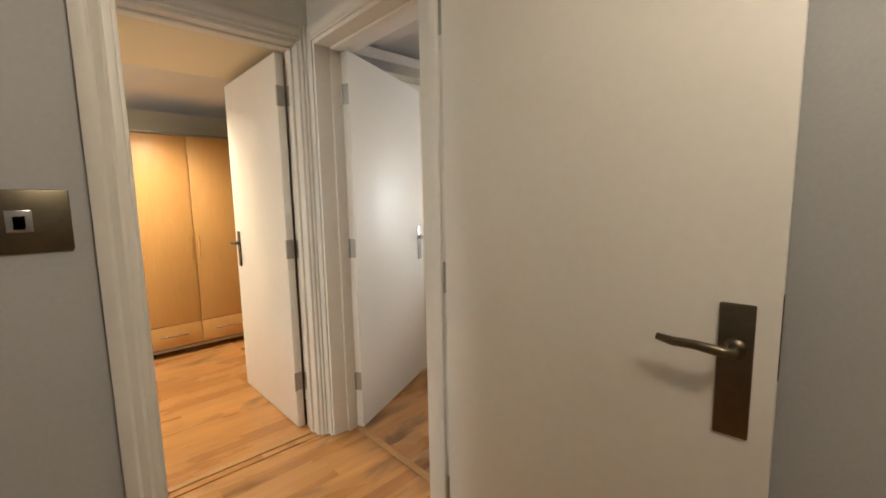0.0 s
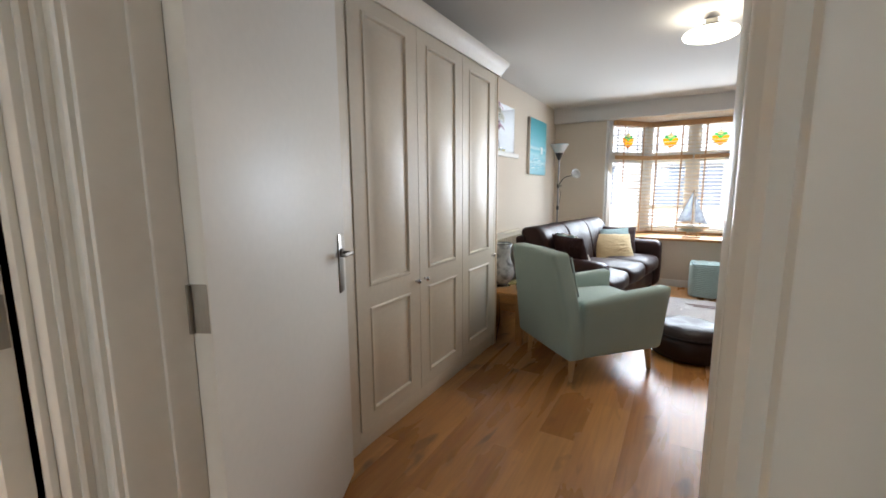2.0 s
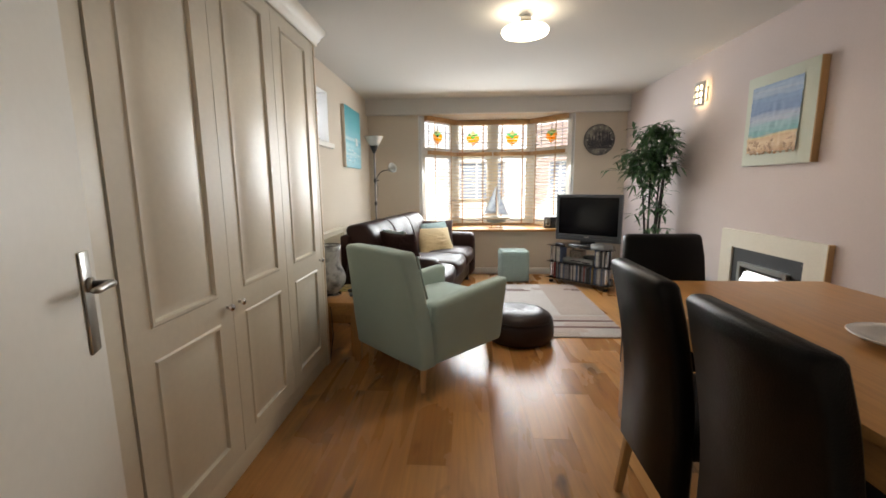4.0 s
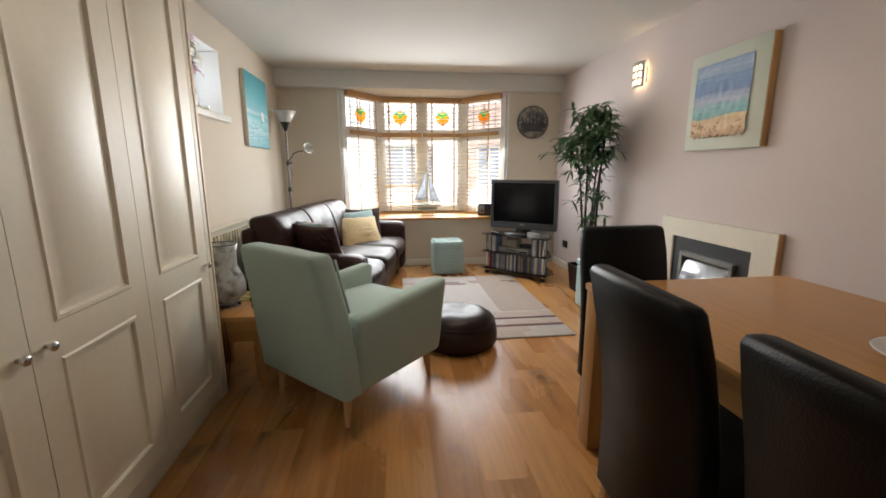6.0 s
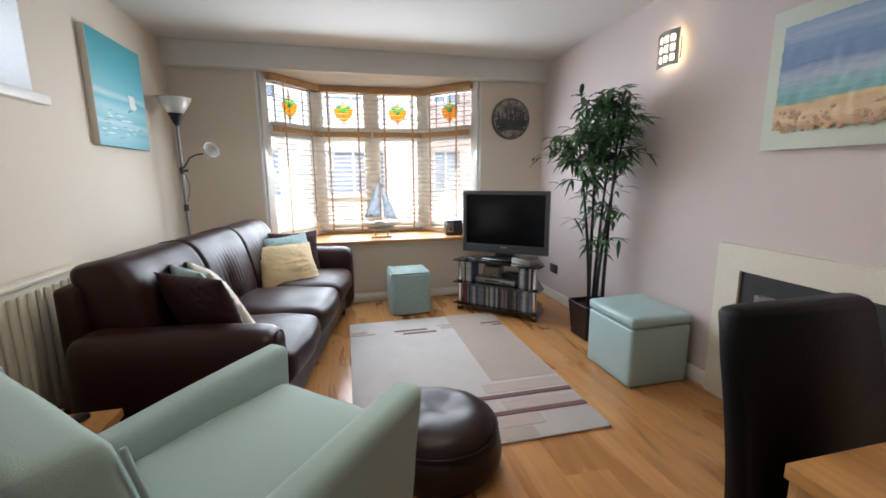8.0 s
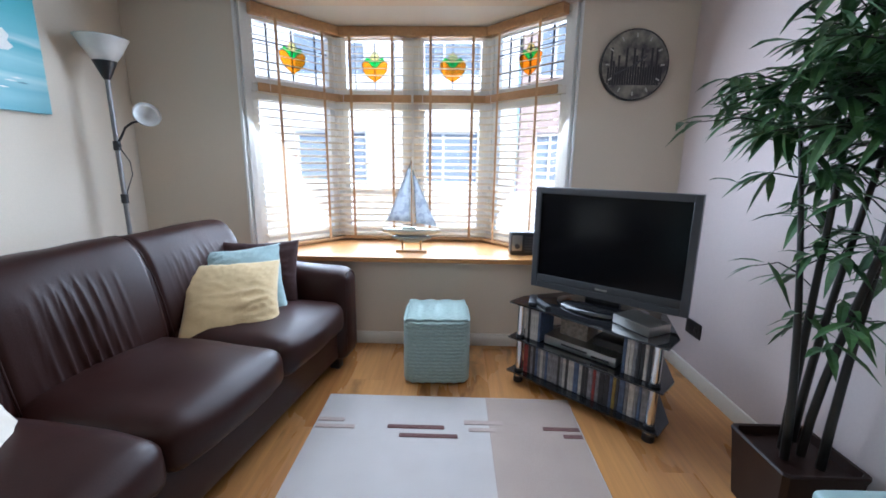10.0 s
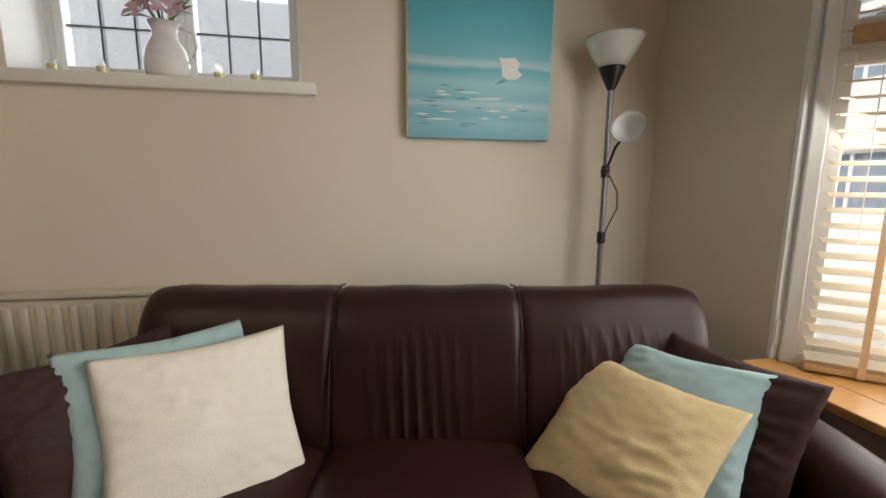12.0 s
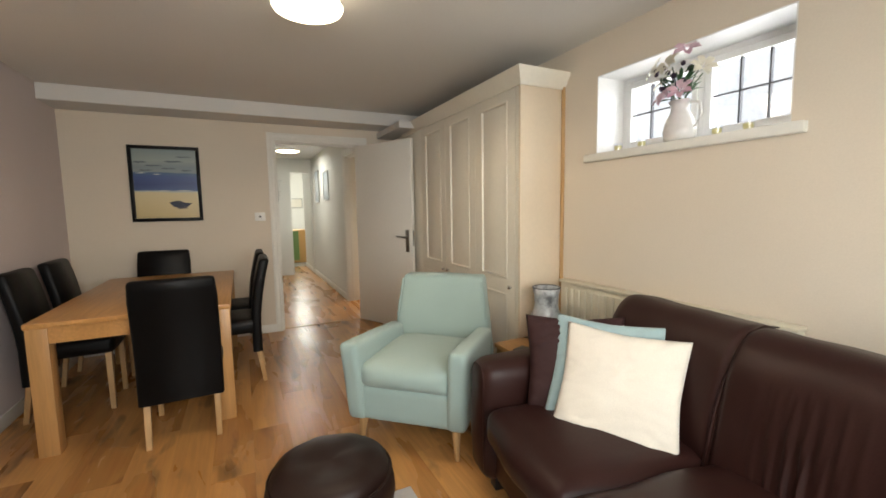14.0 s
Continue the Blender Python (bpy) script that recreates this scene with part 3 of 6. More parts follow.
# thresholds
for n, (x0, x1, y0, y1) in {"living": (-0.05, -0.012, 1.755, 2.632), "bedroom": (-1.015, -0.23, 2.75, 2.785), "bathroom": (-1.035, -0.285, 1.67, 1.705)}.items():
    structure("threshold_" + n, box(x0, x1, y0, y1, 0, 0.006, 0.003), OAKL, "wood-effect threshold strip between two floors", "threshold")

# hinge plates let into the linings
for z in (0.27, 1.0, 1.78):
    for name, (x0, x1, y0, y1) in {"living": (-0.074, -0.039, 2.6362, 2.6378), "bedroom": (-0.2285, -0.2272, 2.80, 2.834), "bathroom": (-0.2585, -0.2572, 1.648, 1.682)}.items():
        structure("hinge_plate_" + name, box(x0, x1, y0, y1, z - 0.05, z + 0.05), STEEL, "dull steel hinge plate on the door lining", "hinge")

# ---- fitted wardrobe ----
FY = 3.03


def raised_panel(bm, x0, x1, z0, z1, y):
    """A sunk and fielded panel on a door face at y (the face looks to -y)."""
    steps = [(0, 0.0), (0.006, -0.005), (0.016, -0.005), (0.022, 0.007), (0.032, 0.007), (0.058, -0.002)]
    rings = []
    for d, h in steps:
        rings.append([bm.verts.new(p) for p in ((x0 + d, y + h, z0 + d), (x1 - d, y + h, z0 + d), (x1 - d, y + h, z1 - d), (x0 + d, y + h, z1 - d))])
    for q, s in zip(rings, rings[1:]):
        for k in range(4):
            bm.faces.new((q[k], q[(k + 1) % 4], s[(k + 1) % 4], s[k]))
    bm.faces.new(rings[-1])
    return rings[0]


def wardrobe_door(x0, x1, z0, z1, y):
    bm = bmesh.new()
    px0, px1, cut = x0 + 0.087, x1 - 0.087, [(z0 + 0.067, 0.685), (0.785, z1 - 0.06)]
    for a, b in cut:
        raised_panel(bm, px0, px1, a, b, y)
    xs, zs = [x0, px0, px1, x1], [z0, cut[0][0], cut[0][1], cut[1][0], cut[1][1], z1]
    for i in range(3):
        for j in range(5):
            if i == 1 and j in (1, 3):
                continue
            bm.faces.new([bm.verts.new(p) for p in ((xs[i], y, zs[j]), (xs[i + 1], y, zs[j]), (xs[i + 1], y, zs[j + 1]), (xs[i], y, zs[j + 1]))])
    bmesh.ops.remove_doubles(bm, verts=bm.verts, dist=1e-5)
    edge = [e for e in bm.edges if len(e.link_faces) == 1]
    out = bmesh.ops.extrude_edge_only(bm, edges=edge)
    bmesh.ops.translate(bm, vec=(0, 0.02, 0), verts=[v for v in out["geom"] if isinstance(v, bmesh.types.BMVert)])
    return bm


dw = 0.514
ward = thing("fitted_wardrobe", "ivory three-door fitted wardrobe with raised panels and moulded cornice", "wardrobe")
W0, W1 = 0.888, 2.475
part("carcass", box(0.86, W1 - 0.005, FY + 0.022, 3.379, 0.0, 2.075), IVORY, ward)
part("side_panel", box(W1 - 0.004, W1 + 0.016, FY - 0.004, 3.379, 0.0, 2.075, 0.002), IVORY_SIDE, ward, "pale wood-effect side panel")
part("filler_panel", box(0.05, 0.884, FY + 0.004, FY + 0.022, 0.0, 2.075, 0.002), IVORY, ward)
part("end_stile", box(W0 + 3 * dw + 0.002, W1 - 0.005, FY, FY + 0.021, 0.0, 2.05, 0.002), IVORY, ward)
part("scribe_strip", box(W1 + 0.0165, W1 + 0.034, 3.358, 3.3795, 0.0, 2.075, 0.003), PINE, ward, "thin wood strip where the side meets the wall")
part("plinth", box(0.05, W1 - 0.004, FY + 0.008, FY + 0.021, 0.0, 0.092, 0.003), IVORY, ward)
for k in range(3):
    a = W0 + k * dw
    dr = part("wardrobe_door", wardrobe_door(a + 0.0015, a + dw - 0.0015, 0.096, 2.05, FY), IVORY, ward, smooth=20)
    kx = a + dw - 0.04 if k != 1 else a + 0.045
    part("knob", move(lathe([(0.006, 0), (0.006, 0.012), (0.013, 0.016), (0.015, 0.022), (0.011, 0.028), (0.003, 0.03)], 14), Matrix.Translation((kx, FY, 0.735)) @ pose(0, 0, 0, 90)), CHROME, dr, "small round chrome knob", smooth=True)


def cornice_run(p, q, out):
    """A stepped cornice from p to q, leaning out along `out`."""
    bm = bmesh.new()
    prof = [(0, 2.05), (0.012, 2.05), (0.016, 2.068), (0.03, 2.085), (0.034, 2.10), (0.055, 2.125), (0.06, 2.15), (0.0, 2.15)]
    a = [bm.verts.new((p[0] + out[0][0] * d, p[1] + out[0][1] * d, z)) for d, z in prof]
    b = [bm.verts.new((q[0] + out[1][0] * d, q[1] + out[1][1] * d, z)) for d, z in prof]
    bm.faces.new(a)
    bm.faces.new(b)
    for k in range(len(prof)):
        bm.faces.new((a[k], a[(k + 1) % len(prof)], b[(k + 1) % len(prof)], b[k]))
    return bm


cor = cornice_run((0.402, FY - 0.003), (W1 + 0.018, FY - 0.003), ((0, -1), (1, -1)))
join(cor, cornice_run((W1 + 0.018, FY - 0.003), (W1 + 0.018, 3.379), ((1, -1), (1, 0))))
part("cornice", cor, IVORY, ward, "moulded ivory cornice")
part("top_panel", box(0.402, W1 + 0.016, FY, 3.379, 2.077, 2.149), IVORY, ward)


# ---- sofa ----
SOFA = pose(3.04, 2.32, 0, 0, 0, -9.5)


def sofa():
    """x along its front, y towards its back."""
    s = thing("leather_sofa", "dark brown leather three-seater sofa with creased back cushions", "sofa", SOFA)
    L, D, aw = 2.13, 0.90, 0.20

    def creases(q):
        """Pulled vertical folds low on each of three panels, and a shallow groove at the two seams."""
        u = (q.x + 0.87) % 0.577 - 0.2885
        where = max(0.0, 1 - (abs(q.z + 0.05) / 0.21) ** 2) * max(0.0, 1 - abs(u + 0.03) / 0.20)
        fold = math.sin(135 * (u + 0.10 * q.z) + 3.5 * noise.noise(Vector((q.x * 5, 0, q.z * 2.5))))
        where *= 0.55 + 0.9 * max(0.0, 0.5 + noise.noise(Vector((q.x * 11, 2, q.z * 3))))
        seam = min(abs(q.x - 0.2885), abs(q.x + 0.2885))
        return 0.0125 * (max(0.0, fold) ** 1.6 - 0.3) * where - 0.012 * math.exp(-((seam / 0.014) ** 2))

    def seat_wrinkle(q):
        return 0.004 * math.sin(46 * (q.x - 0.5 * q.y) + 4 * noise.noise(q * 6)) * max(0.0, noise.noise(q * 4 + Vector((3, 1, 0))))

    part("base", move(soft(L - 0.05, D - 0.06, 0.25, 0.035, 8), Matrix.Translation((L / 2, D / 2 + 0.02, 0.205))), LEATHER, s, smooth=True)
    for k, x in enumerate((aw / 2, L - aw / 2)):
        arm = soft(aw, D - 0.10, 0.54, 0.07, 12, 0.012, 0.010, k, lambda q: 0.004 * math.sin(30 * q.y + 5 * noise.noise(q * 5)) * max(0.0, noise.noise(q * 3)))
        a = part("arm", move(arm, Matrix.Translation((x, (D - 0.10) / 2, 0.335))), LEATHER, s, "padded brown leather arm", smooth=True)
        rim = [(x + (aw / 2 - 0.035) * math.cos(t), 0.008, 0.535 + 0.055 * math.sin(t)) for t in [math.pi * j / 10 for j in range(11)]]
        rim = [(x + aw / 2 - 0.035, 0.008, 0.12)] + rim + [(x - aw / 2 + 0.035, 0.008, 0.12)]
        part("piping", sweep(rim, 0.005, 6), LEATHER, a, smooth=True)
    w = (L - 2 * aw) / 3
    for k in range(3):
        x = aw + (k + 0.5) * w
        part("seat_cushion", move(soft(w - 0.004, 0.68, 0.17, 0.055, 14, 0.03, 0.010, k + 3, seat_wrinkle), Matrix.Translation((x, 0.335, 0.36))), LEATHER, s, smooth=True)
        if k:
            xs = aw + k * w
            part("seam", sweep([(xs, 0.532, 0.42), (xs, 0.552, 0.50), (xs, 0.572, 0.60), (xs, 0.602, 0.70), (xs, 0.648, 0.80), (xs, 0.70, 0.858), (xs, 0.77, 0.872), (xs, 0.84, 0.86)], 0.0035, 6), LEATHER, s, "stitched piping", smooth=True)
    back = bmesh.new()
    W, NX, NP, rings = 3 * w + 0.02, 380, 60, []
    for i in range(NX + 1):
        x = -W / 2 + W * i / NX
        end = min(1.0, (W / 2 - abs(x)) / 0.07)
        shrink = 1 - 0.32 * (1 - math.sqrt(max(0.0, 1 - (1 - end) ** 2)))
        ring = []
        for j in range(NP):
            t = 2 * math.pi * j / NP
            cy, cz = math.cos(t), math.sin(t)
            q = Vector((x, math.copysign(abs(cy) ** 0.55, cy) * 0.125 * shrink, math.copysign(abs(cz) ** 0.42, cz) * (0.28 - 0.06 * (1 - shrink))))
            n = Vector((0, cy, cz * 0.5)).normalized()
            q += n * (creases(q) * (1 if cy < 0 or cz > 0.8 else 0) + 0.008 * noise.noise(q * 5))
            q.y += 0.05 * max(0.0, q.z / 0.28) ** 2
            ring.append(back.verts.new(q))
        rings.append(ring)
    for q, r in zip(rings, rings[1:]):
        for j in range(NP):
            back.faces.new((q[j], q[(j + 1) % NP], r[(j + 1) % NP], r[j]))
    back.faces.new(rings[0])
    back.faces.new(rings[-1])
    part("backrest", move(back, Matrix.Translation((L / 2, 0.70, 0.60)) @ pose(0, 0, 0, -10)), LEATHER, s, "creased leather back in three panels", smooth=60)
    part("back_board", move(soft(L - 2 * aw + 0.1, 0.10, 0.60, 0.03, 6), Matrix.Translation((L / 2, 0.86, 0.48))), LEATHER, s, smooth=True)
    for x in (0.12, L - 0.12):
        for y in (0.10, D - 0.1):
            part("foot", box(x - 0.03, x + 0.03, y - 0.03, y + 0.03, 0, 0.09, 0.006), BLACK, s)
    return s


sofa()


def cushion(label, mat, w, t, at, seed):
    return solid("cushion", pillow(w, w, t, seed), mat, label, "cushion", at, "cushions on the sofa", smooth=True)


cushion("plain brown cushion leaning on the sofa arm", BROWNC, 0.42, 0.12, pose(3.39, 2.65, 0.605, -20, 0, 54), 1)
cushion("duck-egg blue cushion behind a cream one", TEAL, 0.43, 0.10, pose(3.525, 2.67, 0.615, -26, 2, 36), 2)
cushion("cream cushion with crumpled cover", CREAMC, 0.45, 0.10, pose(3.62, 2.635, 0.592, -27, 2, 30), 3)
cushion("plain brown cushion at the sofa's far arm", BROWNC, 0.40, 0.12, pose(4.91, 2.44, 0.58, -20, 0, -76), 4)
cushion("duck-egg blue cushion tucked behind a gold one", TEAL, 0.42, 0.13, pose(4.79, 2.48, 0.57, -34, -4, -66), 5)
cushion("pale gold cushion with creased cover", GOLDC, 0.44, 0.13, pose(4.655, 2.46, 0.535, -46, 0, -68), 6)


# ---- armchair ----
def armchair():
    c = thing("armchair", "sage green fabric armchair on tapered wooden legs", "armchair", pose(2.505, 2.335, 0, 0, 0, -43) @ Matrix.Diagonal((1.01, 0.96, 0.97, 1)))
    # local: x ahead, y to its left
    part("seat_frame", move(soft(0.69, 0.62, 0.20, 0.03, 8), Matrix.Translation((0.0, 0, 0.27))), SAGE, c, smooth=True)
    part("seat_cushion", move(soft(0.58, 0.52, 0.14, 0.05, 12, 0.025, 0.006, 2), Matrix.Translation((0.07, 0, 0.425))), SAGE, c, smooth=True)
    # one flat slab behind, as wide as the arms below and narrower above them
    back = soft(0.12, 0.70, 0.70, 0.026, 16, 0.006, 0.003, 1)
    for v in back.verts:
        up = max(0.0, (v.co.z + 0.35) / 0.70)
        v.co.y *= 1 - 0.19 * max(0.0, (up - 0.30) / 0.70)
        v.co.x -= 0.10 * up ** 1.3
    part("backrest", move(back, Matrix.Translation((-0.30, 0, 0.517))), SAGE, c, smooth=True)
    for s in (1, -1):
        arm = soft(0.64, 0.105, 0.41, 0.030, 14, 0.005, 0.003, 3)
        for v in arm.verts:
            v.co.y += s * 0.012 * v.co.z / 0.2
            v.co.x += 0.02 * (v.co.z / 0.2) * (v.co.x > 0)
            if v.co.z > -0.05:
                v.co.z += 0.035 * (v.co.x / 0.37)
        part("arm", move(arm, Matrix.Translation((0.055, s * 0.297, 0.375))), SAGE, c, smooth=True)
        part("piping", sweep([(-0.288, s * 0.314, 0.585), (-0.300, s * 0.305, 0.66), (-0.315, s * 0.294, 0.75), (-0.329, s * 0.283, 0.838)], 0.006, 6), SAGE, c, smooth=True)
        part("back_seam", sweep([(-0.262, s * 0.351, 0.19), (-0.272, s * 0.353, 0.30), (-0.284, s * 0.352, 0.42), (-0.296, s * 0.346, 0.54)], 0.004, 6), SAGE, c, smooth=True)
    for x in (0.295, -0.285):
        for y in (0.27, -0.27):
            part("leg", rod((x * 1.06, y * 1.04, 0), (x, y, 0.185), 0.013, 0.026, 14), PINE, c, "tapered light wood leg")
    return c


armchair()


# ---- dining table and chairs ----
TX0, TX1, TY0, TY1, TZ = 0.30, 1.90, 0.365, 1.31, 0.724
tab = thing("dining_table", "honey oak dining table with square legs", "table")
part("tabletop", box(TX0, TX1, TY0, TY1, TZ - 0.028, TZ, 0.003), OAKT, tab)
ap = box(TX0 + 0.09, TX1 - 0.09, TY0 + 0.012, TY0 + 0.034, TZ - 0.115, TZ - 0.029)
part("apron", ap, OAKT, tab)
part("apron", box(TX0 + 0.09, TX1 - 0.09, TY1 - 0.034, TY1 - 0.012, TZ - 0.115, TZ - 0.029), OAKT, tab)
for x in (TX0 + 0.012, TX1 - 0.034):
    part("apron", box(x, x + 0.022, TY0 + 0.09, TY1 - 0.09, TZ - 0.115, TZ - 0.029), OAKT, tab)
for x in (TX0 + 0.006, TX1 - 0.096):
    for y in (TY0 + 0.006, TY1 - 0.096):
        part("leg", box(x, x + 0.09, y, y + 0.09, 0, TZ - 0.029, 0.003), OAKL, tab)


def dining_chair():
    """Faces along +x; origin on the floor under the seat's middle."""
    c = thing("dining_chair", "high-backed black faux leather dining chair on pale wooden legs", "chair", pose(1.815, 1.045, 0, 0, 0, 181), "chairs round the dining table")
    seat = soft(0.44, 0.40, 0.11, 0.03, 8, 0.012)
    part("seat", move(seat, Matrix.Translation((0.0, 0, 0.435))), BLACKL, c, smooth=True)
    N = 14
    bm = bmesh.new()
    rows = []
    for i in range(N + 1):
        z = 0.24 + 0.675 * i / N
        u = max(0, (z - 0.45) / 0.465)
        x = -0.205 - 0.075 * u ** 1.6
        rows.append((x, z))
    def loop(x, z, half, t):
        return [bm.verts.new(p) for p in ((x - t, -half + 0.012, z), (x - t, half - 0.012, z), (x - t + 0.012, half, z), (x + t - 0.012, half, z), (x + t, half - 0.012, z), (x + t, -half + 0.012, z), (x + t - 0.012, -half, z), (x - t + 0.012, -half, z))]
    loops = [loop(x, z, 0.205 - 0.010 * max(0, i - N + 2) * 0.4, 0.033) for i, (x, z) in enumerate(rows)]
    x, z = rows[-1]
    loops.append(loop(x - 0.002, z + 0.012, 0.193, 0.026))
    loops.append(loop(x - 0.003, z + 0.018, 0.179, 0.016))
    for q, s in zip(loops, loops[1:]):
        for k in range(8):
            bm.faces.new((q[k], q[(k + 1) % 8], s[(k + 1) % 8], s[k]))
    bm.faces.new(loops[0])
    bm.faces.new(loops[-1])
    part("backrest", bm, BLACKL, c, smooth=50)
    for y in (0.168, -0.168):
        leg = box(-0.018, 0.018, -0.018, 0.018, 0, 0.39, 0.003)
        for v in leg.verts:
            k = v.co.z / 0.39
            v.co.x = v.co.x * (0.75 + 0.25 * k)
            v.co.y = v.co.y * (0.75 + 0.25 * k)
        part("leg", move(leg, Matrix.Translation((0.185, y, 0))), PINE, c, "pale wooden leg")
        rear = box(-0.018, 0.018, -0.018, 0.018, 0, 0.39, 0.003)
        for v in rear.verts:
            k = v.co.z / 0.39
            v.co.x = v.co.x * (0.75 + 0.25 * k) - 0.055 * (1 - k)
            v.co.y = v.co.y * (0.75 + 0.25 * k)
        part("leg", move(rear, Matrix.Translation((-0.19, y, 0))), PINE, c, "pale wooden leg")
    return c


chair = dining_chair()
for m in (pose(1.185, 1.255, 0, 0, 0, -91), pose(0.685, 1.245, 0, 0, 0, -91), pose(0.42, 0.74, 0, 0, 0, 0), pose(0.60, 0.385, 0, 0, 0, 90), pose(1.20, 0.385, 0, 0, 0, 91)):
    copy_thing(chair, m)

# ---- bay window ----
def facet(k):
    """Origin and turn of a facet of the bay: x runs along the glass, y points outdoors."""
    (ax, ay), (bx, by) = BAY[k], BAY[k + 1]
    return math.hypot(bx - ax, by - ay), pose(ax, ay, 0, 0, 0, math.degrees(math.atan2(by - ay, bx - ax)))


def frame_bars(x0, x1, z0, z1, w, y0, y1, bm=None):
    bm = bm or bmesh.new()
    box(x0, x0 + w, y0, y1, z0, z1, 0.003, 1, bm)
    box(x1 - w, x1, y0, y1, z0, z1, 0.003, 1, bm)
    box(x0 + w, x1 - w, y0, y1, z0, z0 + w, 0.003, 1, bm)
    box(x0 + w, x1 - w, y0, y1, z1 - w, z1, 0.003, 1, bm)
    return bm


def pane(x0, x1, z0, z1, parent, at=None, y=0.0, mat=None):
    ob = part("pane", box(x0, x1, y - 0.003, y + 0.003, z0, z1), mat or PANE, parent, at=at)
    ob.visible_shadow = False
    return ob


def flat(points, y0, y1):
    bm = prism(points, y1 - y0)
    return move(bm, Matrix.Translation((0, y0, 0)))


def tulip(parent, x, z, s, plump):
    """Leaded amber, green and yellow flower in the glass."""
    left = [(-0.5, 0.25), (-0.46, -0.1), (-0.28, -0.38), (0, -0.62), (0, -0.02), (-0.24, 0.28), (-0.36, 0.36)]
    right = [(-px, pz) for px, pz in left][::-1]
    green = [(0, -0.02), (0.24, 0.28), (0.42, 0.34), (0.30, 0.52), (0.12, 0.40), (0, 0.30), (-0.12, 0.40), (-0.30, 0.52), (-0.42, 0.34), (-0.24, 0.28)]
    top = [(0, 0.30), (0.12, 0.40), (0.20, 0.52), (0.10, 0.68), (0, 0.82), (-0.10, 0.68), (-0.20, 0.52), (-0.12, 0.40)]
    for pts, m in ((left, ORANGE), (right, ORANGE), (green, GREENG), (top, YELLOWG)):
        ob = part("stained_glass", flat([(x + plump * s * a, z + s * b) for a, b in pts], -0.006, -0.001), m, parent, smooth=False)
        ob.visible_shadow = False
        loop = [(x + plump * s * a, -0.004, z + s * b) for a, b in pts]
        part("came", sweep(loop + [loop[0]], 0.0022, 5), LEAD, parent)


ZS, ZT = 1.61, 1.66
for k in range(4):
    wide, at = facet(k)
    win = tagged(new("window_%d" % (k + 1)), "white framed bay casement with leaded top light", "window", kind="structure")
    win.matrix_basis = at
    fr = frame_bars(0.0, wide, 0.618, 2.10, 0.04, -0.03, 0.05)
    box(0.04, wide - 0.04, -0.03, 0.05, ZS, ZT, 0.003, 1, fr)
    part("window_frame", fr, UPVC, win)
    part("lower_sash", frame_bars(0.041, wide - 0.041, 0.659, ZS - 0.001, 0.042, -0.022, 0.03), UPVC, win)
    part("upper_sash", frame_bars(0.041, wide - 0.041, ZT + 0.001, 2.059, 0.036, -0.022, 0.03), UPVC, win)
    pane(0.083, wide - 0.083, 0.70, ZS - 0.043, win)
    pane(0.078, wide - 0.078, ZT + 0.037, 2.022, win)
    if k == 1:
        part("mid_rail", box(0.083, wide - 0.083, -0.018, 0.02, 0.945, 0.985, 0.003), UPVC, win)
    bars = bmesh.new()
    for f in (0.25, 0.5, 0.75):
        box(wide * f - 0.003, wide * f + 0.003, -0.006, 0.006, ZT + 0.037, 2.022, bm=bars)
    for z in (1.80, 1.92):
        box(0.078, wide - 0.078, -0.0055, 0.0055, z - 0.003, z + 0.003, bm=bars)
    part("leading", bars, LEAD, win)
    tulip(win, wide / 2, 1.845, 0.145, 1.28)

